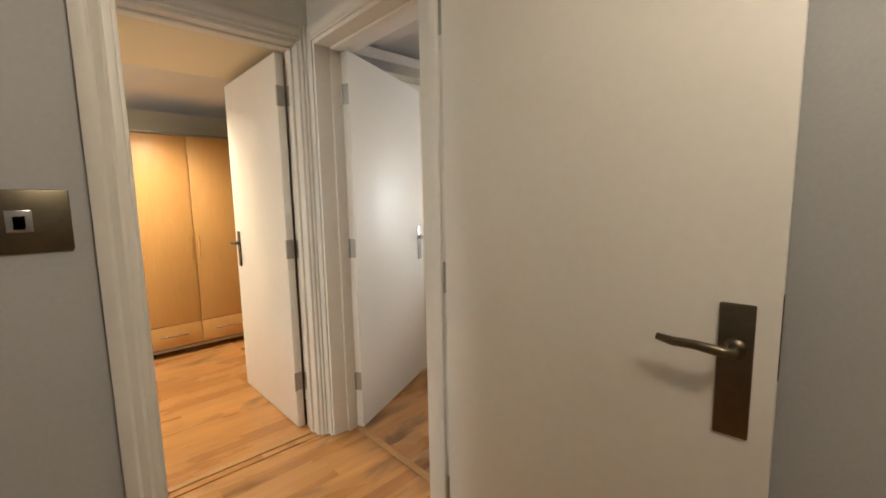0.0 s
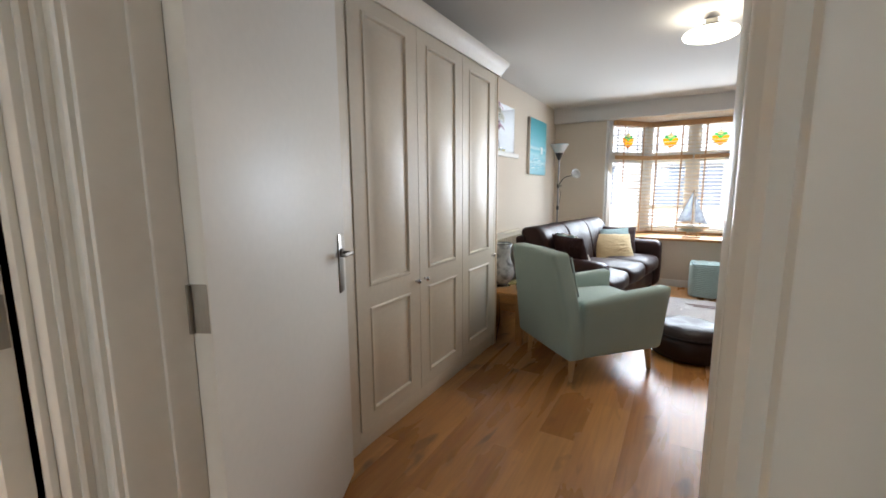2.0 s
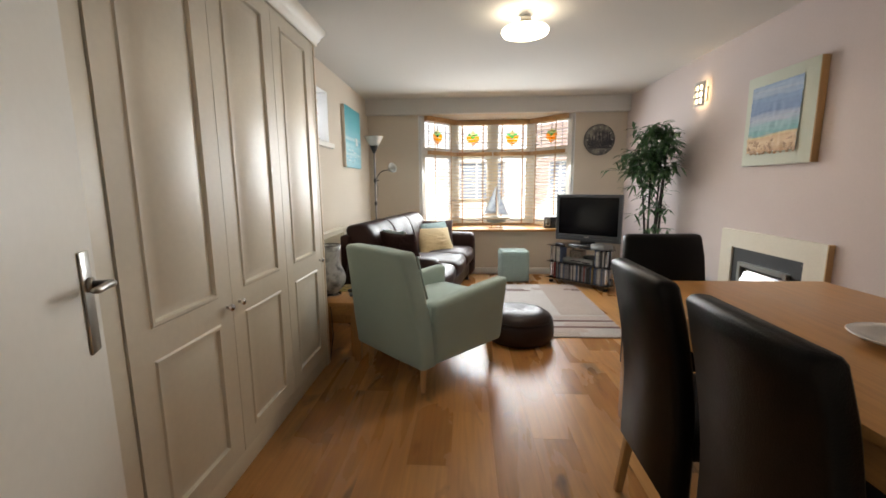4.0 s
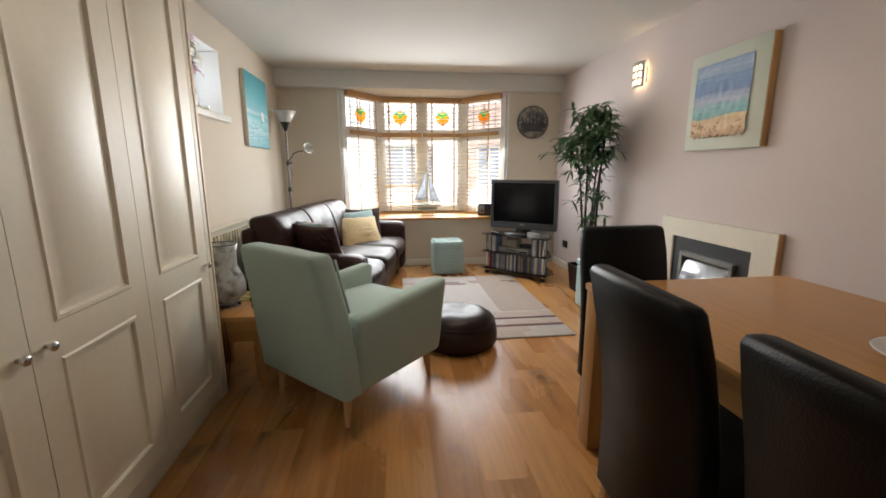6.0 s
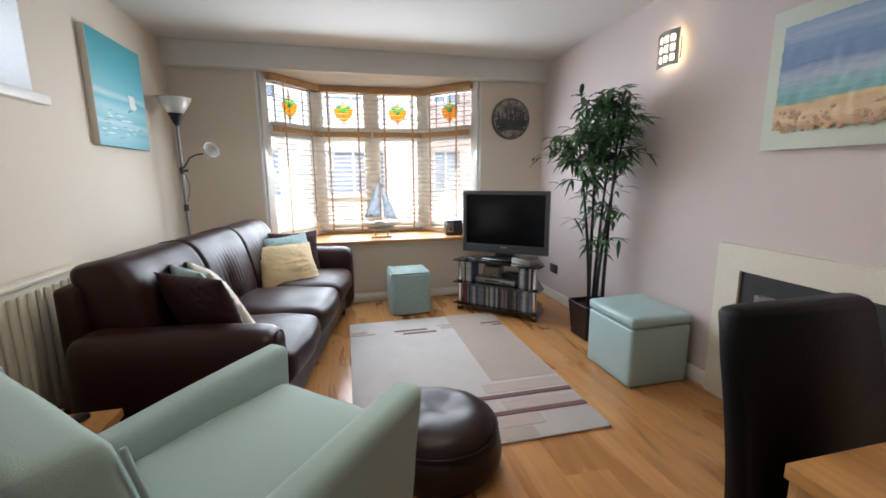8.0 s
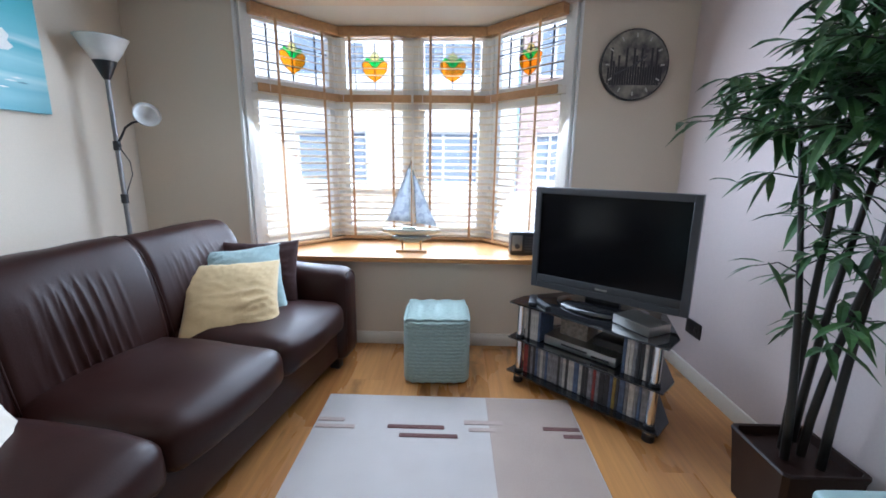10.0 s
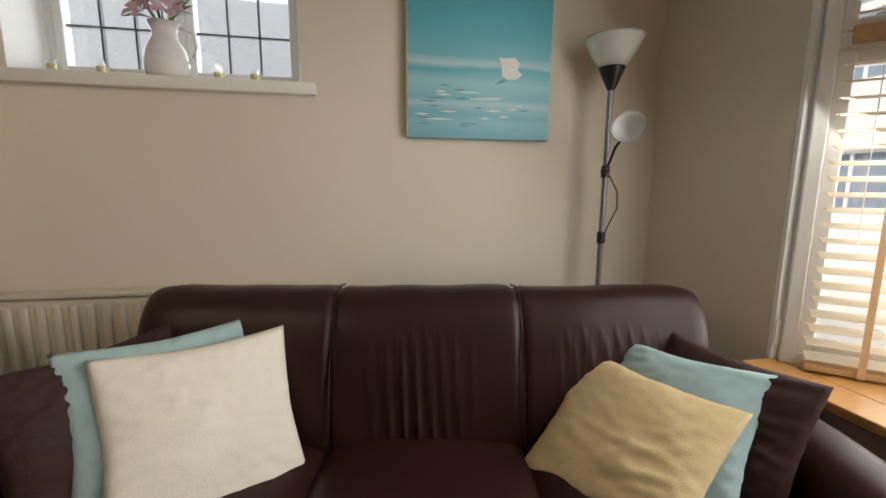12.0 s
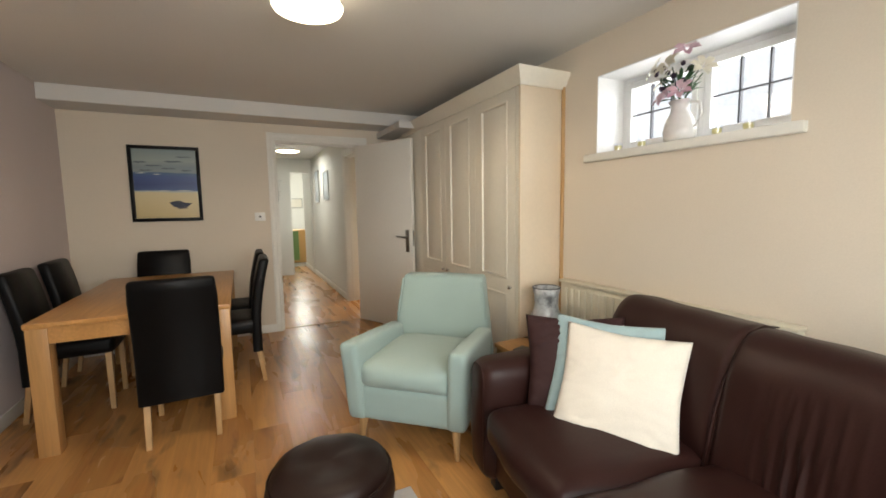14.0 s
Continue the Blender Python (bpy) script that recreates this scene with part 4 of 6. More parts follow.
# wooden venetian blinds, one to a facet
slat_mesh = {}
for k in range(4):
    wide, at = facet(k)
    wide = wide * 0.985
    b = thing("venetian_blind", "honey wood venetian blind let down with open slats and tan tapes", "blind", at @ pose(0.004, 0, 0), "blinds of the bay window")
    off = -0.075
    a0, a1 = (0.03, wide - 0.026) if k in (0, 3) else (0.004, wide - 0.004)
    if k == 0:
        a0, a1 = 0.045, wide - 0.03
    if k == 3:
        a0, a1 = 0.03, wide - 0.045
    part("headrail", box(a0 - 0.012, a1 + 0.012, off - 0.032, off + 0.026, 2.035, 2.095, 0.004), BLINDW, b, "honey wood pelmet rail")
    part("mid_rail", box(a0, a1, off - 0.028, off - 0.018, 1.605, 1.655, 0.003), BLINDW, b, "honey wood strip at the transom")
    part("bottom_rail", box(a0, a1, off - 0.026, off + 0.024, 0.628, 0.648, 0.004), BLINDW, b)
    if "s%d" % (k in (0, 3)) not in slat_mesh:
        bm = bmesh.new()
        rows = [(-0.025, -0.0015), (-0.009, 0.0012), (0.009, 0.0012), (0.025, -0.0015)]
        lo = [[bm.verts.new((x, y, z - 0.0014)) for y, z in rows] for x in (a0, a1)]
        hi = [[bm.verts.new((x, y, z + 0.0014)) for y, z in rows] for x in (a0, a1)]
        for q in range(3):
            bm.faces.new((lo[0][q], lo[0][q + 1], lo[1][q + 1], lo[1][q]))
            bm.faces.new((hi[0][q], hi[0][q + 1], hi[1][q + 1], hi[1][q]))
        for e in (0, 1):
            bm.faces.new(lo[e] + hi[e][::-1])
        bm.faces.new((lo[0][0], hi[0][0], hi[1][0], lo[1][0]))
        bm.faces.new((lo[0][3], hi[0][3], hi[1][3], lo[1][3]))
        slat_mesh["s%d" % (k in (0, 3))] = mesh("slat", bm, SLATM)
    data = slat_mesh["s%d" % (k in (0, 3))]
    n = 30
    for i in range(n):
        z = 0.672 + (2.02 - 0.672) * i / (n - 1)
        s = new("slat", data)
        s.parent = b
        s.matrix_basis = pose(0, off, z + 0.0012 * noise.noise(Vector((i * 3.1, k, 0))), 15 + 5 * noise.noise(Vector((i * 1.7, k * 4, 1))), 0.25 * noise.noise(Vector((k, i * 2.3, 5))), 0)
    for f in (0.22, 0.76):
        x = a0 + (a1 - a0) * f
        tp = box(x - 0.009, x + 0.009, off - 0.0345, off - 0.0335, 0.63, 2.036)
        part("ladder_tape", tp, TAPE, b, "tan woven ladder tape")
    sweepx = a0 + (a1 - a0) * 0.12
    part("pull_cord", sweep([(sweepx, off - 0.036, 2.03), (sweepx, off - 0.037, 1.4), (sweepx + 0.003, off - 0.037, 1.02)], 0.0015, 5), WHITEP, b)


# ---- side window ----
w5 = tagged(new("window_5"), "small high white window with leaded panes in a deep reveal", "window", kind="structure")
w5.matrix_basis = pose(2.78, 3.60, 0)
part("window_frame", frame_bars(0.0, 1.0, 1.60, 2.06, 0.035, 0.0, 0.055), UPVC, w5)
for x0, x1 in ((0.036, 0.482), (0.518, 0.964)):
    part("sash", frame_bars(x0, x1, 1.637, 2.023, 0.034, -0.008, 0.045), UPVC, w5)
    pane(x0 + 0.034, x1 - 0.034, 1.67, 1.99, w5, y=0.02)
    bars = bmesh.new()
    for f in (1 / 3, 2 / 3):
        c = x0 + 0.034 + (x1 - x0 - 0.068) * f
        box(c - 0.004, c + 0.004, 0.010, 0.030, 1.671, 1.989, bm=bars)
    box(x0 + 0.0345, x1 - 0.0345, 0.0105, 0.0295, 1.826, 1.834, bm=bars)
    part("leading", bars, LEAD, w5)
part("mullion", box(0.483, 0.517, 0.001, 0.05, 1.636, 2.024, 0.002), UPVC, w5)
part("window_sill", box(-0.072, 1.056, -0.255, -0.001, 1.552, 1.598, 0.006), GLOSS, w5, "white painted sill board")
rv = box(0.0005, 0.006, -0.219, -0.001, 1.599, 2.058)
box(0.994, 0.9995, -0.219, -0.001, 1.599, 2.058, bm=rv)
box(0.006, 0.994, -0.219, -0.001, 2.053, 2.0585, bm=rv)
part("reveal", rv, UPVC, w5, "white painted reveal")

# ---- outdoors ----
gr = bmesh.new()
bmesh.ops.create_grid(gr, x_segments=2, y_segments=2, size=900)
structure("ground", move(gr, Matrix.Translation((0, 0, -0.25))), material("pale_paving", (0.55, 0.54, 0.52), 0.9, vary=0.08, scale=0.6, bump=0.2, bump_scale=20), "pale paved ground and street outside", "ground")
RENDERW = material("white_render", (0.80, 0.79, 0.76), 0.9, vary=0.03, scale=1.0, bump=0.2, bump_scale=30)
BRICK = material("red_brick", (0.56, 0.42, 0.36), 0.9, vary=0.12, scale=6, bump=0.3, bump_scale=30)
FARGLASS = material("grey_blue_window_glass", (0.26, 0.31, 0.37), 0.2, vary=0.08, scale=2)
ROOF = material("grey_roof", (0.15, 0.16, 0.18), 0.8, vary=0.12, scale=3, bump=0.3, bump_scale=14)


def terrace_house(y0, y1, wallmat, label):
    h = thing("terraced_house", label, "house", pose(13.5, 0, -0.25), "houses across the street")
    holes = []
    for a in (0.14, 0.58):
        for z in (0.9, 3.5):
            holes.append((y0 + (y1 - y0) * a, y0 + (y1 - y0) * (a + 0.28), z, z + 1.3))
    part("wall", panel_with_holes(y0, y1, 0, 5.4, holes, 0, 0.25, "y"), wallmat, h)
    roof = bmesh.new()
    a = [roof.verts.new(p) for p in ((-0.35, y0, 5.35), (3.2, y0, 7.4), (6.8, y0, 5.35))]
    c = [roof.verts.new(p) for p in ((-0.35, y1, 5.35), (3.2, y1, 7.4), (6.8, y1, 5.35))]
    roof.faces.new(a)
    roof.faces.new(c)
    for i in range(3):
        roof.faces.new((a[i], a[(i + 1) % 3], c[(i + 1) % 3], c[i]))
    part("roof", roof, ROOF, h, smooth=False)
    for u0, u1, z0, z1 in holes:
        wf = box(0.1, 0.14, u0, u1, z0, z0 + 0.06)
        box(0.1, 0.14, u0, u1, z1 - 0.06, z1, bm=wf)
        for u in (u0, (u0 + u1) / 2 - 0.03, u1 - 0.06):
            box(0.1, 0.14, u, u + 0.06, z0 + 0.06, z1 - 0.06, bm=wf)
        wd = part("window", wf, UPVC, h)
        part("window_pane", box(0.15, 0.17, u0, u1, z0, z1), FARGLASS, wd)
    return h


terrace_house(-9.5, -3.1, RENDERW, "white rendered terraced house across the street")
terrace_house(-3.0, -0.2, BRICK, "red brick terraced house across the street")
terrace_house(-0.1, 6.4, RENDERW, "white rendered terraced house across the street")
terrace_house(6.5, 13.0, RENDERW, "white rendered terraced house across the street")
bm = box(9.2, 9.45, -8, 12, -0.25, 0.75, 0.02)
solid("garden_wall", bm, RENDERW, "low white rendered garden wall by the street", "wall")
# pale wall, its height added as a backdrop that covers the sky
solid("side_backdrop_wall", join(box(-2, 9, 8.0, 8.3, -0.25, 5.2, 0.02), box(-2.2, 9.2, 7.8, 8.4, 5.2, 5.4, 0.02)), material("pale_blue_grey_render", (0.60, 0.64, 0.68), 0.9, vary=0.08, scale=1.0, bump=0.2, bump_scale=30), "pale rendered wall outside the side window, carried up as a sky backdrop", "house")

# ---- rug ----
RUGC = material("pale_grey_wool_pile", (0.56, 0.52, 0.50), 0.95, vary=0.06, scale=7, bump=0.9, bump_scale=420, sheen=0.3)
RUGB = material("beige_wool_pile", (0.44, 0.35, 0.30), 0.95, vary=0.06, scale=7, bump=0.9, bump_scale=420, sheen=0.3)
RUGP = material("pinkish_wool_pile", (0.49, 0.39, 0.35), 0.95, vary=0.06, scale=7, bump=0.9, bump_scale=420, sheen=0.3)
RUGD = material("plum_wool_pile", (0.15, 0.06, 0.055), 0.95, vary=0.08, scale=9, bump=0.9, bump_scale=420, sheen=0.2)
rug = thing("rug", "pale wool rug with beige panels and plum stripes", "rug")
RX0, RX1, RY0, RY1 = 3.0, 4.73, 0.805, 2.03
part("woven_top", box(RX0, RX1, RY0, RY1, 0.0005, 0.012, 0.005), RUGC, rug)
for x0, x1, y0, y1, m in ((3.55, 4.72, 0.812, 1.225, RUGB), (3.01, 3.09, 1.18, 1.60, RUGB), (3.10, 3.20, 1.10, 1.55, RUGP), (3.24, 3.33, 0.812, 1.25, RUGP),
                          (3.20, 3.235, 0.812, 1.60, RUGD), (3.36, 3.395, 0.812, 1.45, RUGD), (3.42, 3.52, 0.812, 1.30, RUGP),
                          (4.46, 4.485, 1.43, 1.69, RUGD), (4.40, 4.425, 1.37, 1.63, RUGD), (4.47, 4.495, 0.816, 0.98, RUGD), (4.42, 4.445, 0.816, 0.90, RUGD),
                          (4.50, 4.53, 1.16, 1.34, RUGP), (4.45, 4.475, 1.20, 1.32, RUGP), (4.50, 4.525, 1.90, 2.02, RUGP), (4.45, 4.475, 1.84, 2.02, RUGP)):
    part("stripe", box(x0, x1, y0, y1, 0.004, 0.0135 if x1 - x0 > 0.06 else 0.0158, 0.0012, 1), m, rug)

# ---- leather pouffe ----
def dent(bm):
    for v in bm.verts:
        r = math.hypot(v.co.x, v.co.y)
        if v.co.z > 0.2:
            v.co.z += -0.035 * math.exp(-(((v.co.x - 0.04) ** 2 + (v.co.y + 0.02) ** 2) / 0.012)) + 0.012 * noise.noise(v.co * 11)
        v.co += Vector((v.co.x, v.co.y, 0)).normalized() * 0.012 * noise.noise(v.co * 7) if r > 1e-3 else Vector()
    return bm


bean = thing("leather_pouffe", "round dark brown leather pouffe with a dented top", "pouffe", pose(2.98, 1.68, 0))
prof = [(0.05, 0.001), (0.20, 0.003), (0.245, 0.02), (0.262, 0.06), (0.268, 0.11), (0.262, 0.17), (0.25, 0.205)]
part("side_panel", move(dent(lathe(prof, 40)), Matrix.Diagonal((1, 1, 0.86, 1))), POUFL, bean, smooth=True)
part("top_panel", move(dent(lathe([(0.249, 0.20), (0.248, 0.212), (0.235, 0.245), (0.20, 0.275), (0.15, 0.29), (0.10, 0.296), (0.05, 0.298), (0.012, 0.298)], 40)), Matrix.Diagonal((1, 1, 0.86, 1))), POUFL, bean, smooth=True)
part("seam", sweep([(0.252 * math.cos(a), 0.252 * math.sin(a), 0.182) for a in [2 * math.pi * j / 40 for j in range(41)]], 0.005, 6), POUFL, bean, smooth=True)

# ---- knitted cube ----
kp = thing("knitted_pouf", "duck-egg blue knitted cube pouf on the floor below the bay", "pouf", pose(5.03, 1.49, 0, 0, 0, 2))
part("core", move(soft(0.33, 0.345, 0.37, 0.04, 8, 0.006), Matrix.Translation((0, 0, 0.187))), YARN, kp, smooth=True)
for i in range(17):
    z = 0.022 + i * 0.0207
    h, g = 0.166, 0.1735
    ring = []
    N = 72
    for j in range(N + 1):
        t = 4 * j / N
        s, f = int(t) % 4, 2 * (t - int(t)) - 1
        c = {0: (h, f * g), 1: (-f * h, g), 2: (-h, -f * g), 3: (f * h, -g)}[s]
        q = (abs(c[0] / h) ** 6 + abs(c[1] / g) ** 6) ** (1 / 6)
        ring.append((c[0] / q * 1.005, c[1] / q * 1.005, z + 0.0042 * math.sin(j * 2.1 + i)))
    part("braid", sweep(ring, 0.0105, 6), YARN, kp, smooth=True)
for i in range(14):
    x = -0.15 + i * 0.0231
    part("braid", sweep([(x + 0.003 * math.sin(j * 2.2), -0.168 + 0.0336 * j, 0.371 + 0.004 * math.cos(j * 2)) for j in range(11)], 0.0105, 6), YARN, kp, smooth=True)

# ---- storage stool ----
st = thing("storage_stool", "duck-egg blue vinyl storage cube with a padded lid", "stool", pose(3.50, 0.30, 0))
part("body", move(soft(0.42, 0.39, 0.352, 0.012, 6), Matrix.Translation((0, 0, 0.178))), TEALV, st, smooth=True)
part("lid", move(soft(0.43, 0.40, 0.062, 0.018, 10, 0.008), Matrix.Translation((0, 0, 0.388))), TEALV, st, smooth=True)

# ---- television and stand ----
TVM = pose(4.867, 0.628, 0, 0, 0, 52)  # x to the screen's viewer-left, y away from the viewer
stand = thing("tv_stand", "three-tier black glass TV stand with chrome posts", "tv stand", pose(4.81, 0.66, 0, 0, 0, 226))
# local: y ahead of the stand (towards the room) is -y
def shelf_plate(z, w, d):
    pts = [(-w / 2, -d / 2), (w / 2, -d / 2), (w / 2, -d / 2 + 0.14), (w * 0.32, d / 2), (-w * 0.32, d / 2), (-w / 2, -d / 2 + 0.14)]
    bm = bmesh.new()
    lo, hi = [bm.verts.new((x, y, z - 0.004)) for x, y in pts], [bm.verts.new((x, y, z + 0.004)) for x, y in pts]
    bm.faces.new(lo)
    bm.faces.new(hi)
    for i in range(6):
        bm.faces.new((lo[i], lo[(i + 1) % 6], hi[(i + 1) % 6], hi[i]))
    return bm


SW, SD = 0.80, 0.42
for z in (0.062, 0.262, 0.462):
    part("glass_shelf", shelf_plate(z, SW, SD), BLACKG, stand, smooth=False)
for x, y in ((-0.35, -0.165), (0.35, -0.165), (-0.24, 0.15), (0.24, 0.15)):
    post = rod((x, y, 0.02), (x, y, 0.456), 0.019, n=18)
    part("post", post, CHROME, stand, "chrome post")
    for z in (0.066, 0.266):
        part("collar", rod((x, y, z), (x, y, z + 0.014), 0.024, n=18), BLACK, stand)
    part("foot", rod((x, y, 0), (x, y, 0.03), 0.026, n=18), BLACK, stand)
SM = stand.matrix_basis.copy()

COVERS = [material("disc_case_spine_" + n, c, 0.4, vary=0.1, scale=60, second=s) for n, c, s in (
    ("grey", (0.30, 0.30, 0.32), (0.10, 0.10, 0.11)), ("white", (0.62, 0.60, 0.56), (0.35, 0.33, 0.30)), ("yellow", (0.42, 0.31, 0.07), (0.22, 0.13, 0.03)),
    ("red", (0.36, 0.05, 0.04), (0.12, 0.02, 0.02)), ("blue", (0.10, 0.16, 0.28), (0.04, 0.05, 0.10)), ("dark", (0.04, 0.04, 0.045), (0.02, 0.02, 0.02)), ("buff", (0.36, 0.31, 0.25), (0.16, 0.13, 0.10)))]


def disc_case(x, z, w, h, mat, lean=0.0):
    bm = box(0, w, 0, 0.135, 0, h, 0.002, 1)
    box(0.002, w - 0.002, -0.0006, 0.0, h * 0.12, h * 0.5, bm=bm)
    return solid("disc_case", bm, mat, "upright disc case on the TV stand's shelf", "disc case", SM @ pose(x, -0.16, z, 0, lean, 0), "disc cases on the TV stand", smooth=False)


random.seed(5)
x = -0.325
while x < 0.31:
    w = random.choice((0.014, 0.014, 0.015, 0.022, 0.026))
    disc_case(x, 0.0665, w, random.choice((0.19, 0.19, 0.186, 0.17)) * 0.96, COVERS[random.choice((0, 0, 0, 1, 1, 5, 5, 5, 4, 4, 6, 3, 2))])
    x += w + 0.0012
for x0, n in ((-0.325, 6), (0.20, 8)):
    x = x0
    for i in range(n):
        disc_case(x, 0.2665, 0.0145, random.choice((0.182, 0.176, 0.168)), COVERS[random.choice((0, 1, 1, 5, 5, 4, 3))])
        x += 0.0158
dp = thing("disc_player", "slim silver disc player on the middle shelf", "disc player", SM @ pose(-0.02, -0.03, 0.2665))
part("body", box(-0.19, 0.19, -0.12, 0.12, 0.004, 0.052, 0.003), STEEL, dp)
part("disc_tray", box(-0.09, 0.05, -0.1225, -0.1205, 0.024, 0.034, 0.0008), BLACK, dp)
part("display", box(0.07, 0.16, -0.122, -0.1205, 0.014, 0.026, 0.0006), BLACKG, dp)
bxs = solid("cardboard_sleeve", box(-0.10, 0.05, -0.06, 0.06, 0, 0.085, 0.002), COVERS[6], "buff printed card box on the disc player", "box", SM @ pose(-0.06, -0.02, 0.319))
solid("cable_box", box(-0.08, 0.07, -0.06, 0.06, 0, 0.04, 0.004), BLACK, "small black box on the disc player", "box", SM @ pose(0.10, -0.02, 0.319))

tv = thing("television", "grey flat-screen television, switched off, on a glass stand", "television", TVM)
# local: the screen looks towards +y
bz = frame_bars(-0.395, 0.395, 0.515, 1.075, 0.034, -0.02, 0.028)
part("bezel", bz, GREYP, tv)
part("lower_bezel", box(-0.36, 0.36, -0.012, 0.0275, 0.55, 0.59, 0.003), GREYP, tv)
part("screen", box(-0.362, 0.362, -0.01, 0.018, 0.588, 1.042), SCREEN, tv)
part("back_cover", move(soft(0.70, 0.07, 0.46, 0.03, 6), Matrix.Translation((0, -0.052, 0.80))), BLACK, tv, smooth=True)
part("logo_plate", box(-0.03, 0.03, 0.028, 0.0295, 0.562, 0.572), STEEL, tv)
part("neck", box(-0.09, 0.09, -0.05, -0.005, 0.475, 0.53, 0.008), BLACK, tv)
foot = lathe([(0.05, 0.4665), (0.17, 0.467), (0.172, 0.475), (0.13, 0.486), (0.06, 0.492)], 32)
for v in foot.verts:
    v.co.x *= 1.35
part("foot", foot, BLACKG, tv, smooth=True)
solid("remote_control", box(-0.02, 0.02, -0.075, 0.075, 0, 0.018, 0.005), BLACK, "black remote control on the TV stand", "remote control", SM @ pose(-0.31, -0.12, 0.4665, 0, 0, 30))
solid("remote_control", box(-0.018, 0.018, -0.07, 0.07, 0, 0.016, 0.005), GREYP, "dark grey remote control on the TV stand", "remote control", SM @ pose(-0.25, -0.13, 0.4665, 0, 0, 60))
bxg = solid("set_top_box", box(-0.10, 0.10, -0.07, 0.07, 0, 0.045, 0.004), STEEL, "silver set-top box on the TV stand", "set-top box", SM @ pose(0.23, -0.06, 0.4665, 0, 0, -20))

# ---- bamboo ----
random.seed(11)
PX, PY = 4.06, 0.235
pl = thing("bamboo_plant", "tall artificial bamboo with dark canes in a square-shouldered brown pot", "plant", pose(PX, PY, 0))
pot = bmesh.new()
walls = []
for half, z in ((0.105, 0.001), (0.112, 0.006), (0.132, 0.245), (0.136, 0.262), (0.132, 0.268), (0.122, 0.266), (0.118, 0.235)):
    q = half - 0.014
    walls.append([pot.verts.new((x, y, z)) for x, y in ((half, -q), (half, q), (q, half), (-q, half), (-half, q), (-half, -q), (-q, -half), (q, -half))])
for q, r in zip(walls, walls[1:]):
    for k in range(8):
        pot.faces.new((q[k], q[(k + 1) % 8], r[(k + 1) % 8], r[k]))
pot.faces.new(walls[0])
pot.faces.new(walls[-1])
part("pot", pot, POUFL, pl, "dark brown square leather-look pot", smooth=25)
leafbm = bmesh.new()
twigs = bmesh.new()


def leaf(bm, p, d, size):
    """A long drooping bamboo leaf folded along its rib."""
    side = d.cross(Vector((0, 0, 1)))
    side = side.normalized() if side.length > 0.01 else Vector((1, 0, 0))
    w = size * 0.115
    mid = [p, p + d * size * 0.3, p + d * size * 0.65 + Vector((0, 0, -0.05 * size)), p + d * size + Vector((0, 0, -0.2 * size))]
    lift = Vector((0, 0, 0.035 * size))
    wid = [0.15, 1.0, 0.8, 0.0]
    m = [bm.verts.new(q) for q in mid]
    l = [bm.verts.new(q + side * w * k + lift * k) for q, k in zip(mid[:3], wid)]
    r = [bm.verts.new(q - side * w * k + lift * k) for q, k in zip(mid[:3], wid)]
    for a in (l, r):
        bm.faces.new((m[0], m[1], a[1], a[0]))
        bm.faces.new((m[1], m[2], a[2], a[1]))
        bm.faces.new((m[2], m[3], a[2]))


canes = [((-0.065, -0.03), (-0.08, 0.0), 1.66), ((0.03, 0.02), (-0.06, 0.05), 1.70), ((0.075, -0.05), (-0.20, 0.05), 1.60), ((-0.02, 0.05), (0.16, 0.05), 1.46), ((0.0, -0.02), (-0.30, 0.06), 1.52)]
for (bx0, by0), (dx, dy), h in canes:
    pts = [(bx0 + dx * t ** 1.5, by0 + dy * t ** 1.5, 0.245 + (h - 0.245) * t) for t in [j / 9 for j in range(10)]]
    part("cane", sweep(pts, [0.0145 - 0.001 * j for j in range(10)], 7), CANE, pl, smooth=True)
    for i in range(34):
        low = i % 6 == 0
        t = random.uniform(0.32, 0.68) if low else 1 - random.random() ** 1.4 * 0.27
        base = Vector((bx0 + dx * t ** 1.5, by0 + dy * t ** 1.5, 0.245 + (h - 0.245) * t))
        a = random.uniform(0, 2 * math.pi)
        reach = random.uniform(0.05, 0.13) if low else random.uniform(0.10, 0.36)
        out = Vector((math.cos(a), math.sin(a), 0))
        if PY + base.y + out.y * reach < 0.09:
            out.y = abs(out.y) * 0.25
        tip = base + out * reach + Vector((0, 0, random.uniform(-0.03, 0.09) * (1 if t > 0.6 else 0.4)))
        sweep([base, (base + tip) / 2 + Vector((0, 0, 0.025)), tip], [0.0028, 0.002, 0.0012], 4, twigs)
        for j in range(random.randint(4, 6) if low else random.randint(7, 10)):
            f = random.uniform(0.3, 1.0)
            p = base.lerp(tip, f) + Vector((0, 0, 0.025 * 4 * f * (1 - f)))
            d = (out * random.uniform(0.2, 1.0) + Vector((random.uniform(-1, 1), random.uniform(-1, 1), random.uniform(-0.65, 0.3)))).normalized()
            if PY + p.y + d.y * 0.15 < 0.075:
                d.y = abs(d.y)
            if PY + p.y < 0.06:
                continue
            leaf(leafbm, p, d, random.uniform(0.075, 0.145))
lm = material("bamboo_leaf_green", (0.075, 0.165, 0.05), 0.45, vary=0.15, scale=9, second=(0.025, 0.075, 0.032), mix=(0.3, 0.7), bump=0.1, bump_scale=90)
tagged(part("foliage", leafbm, lm, pl, "dense narrow green leaves", smooth=False), kind="stuff")
tagged(part("twig", twigs, CANE, pl), kind="stuff")

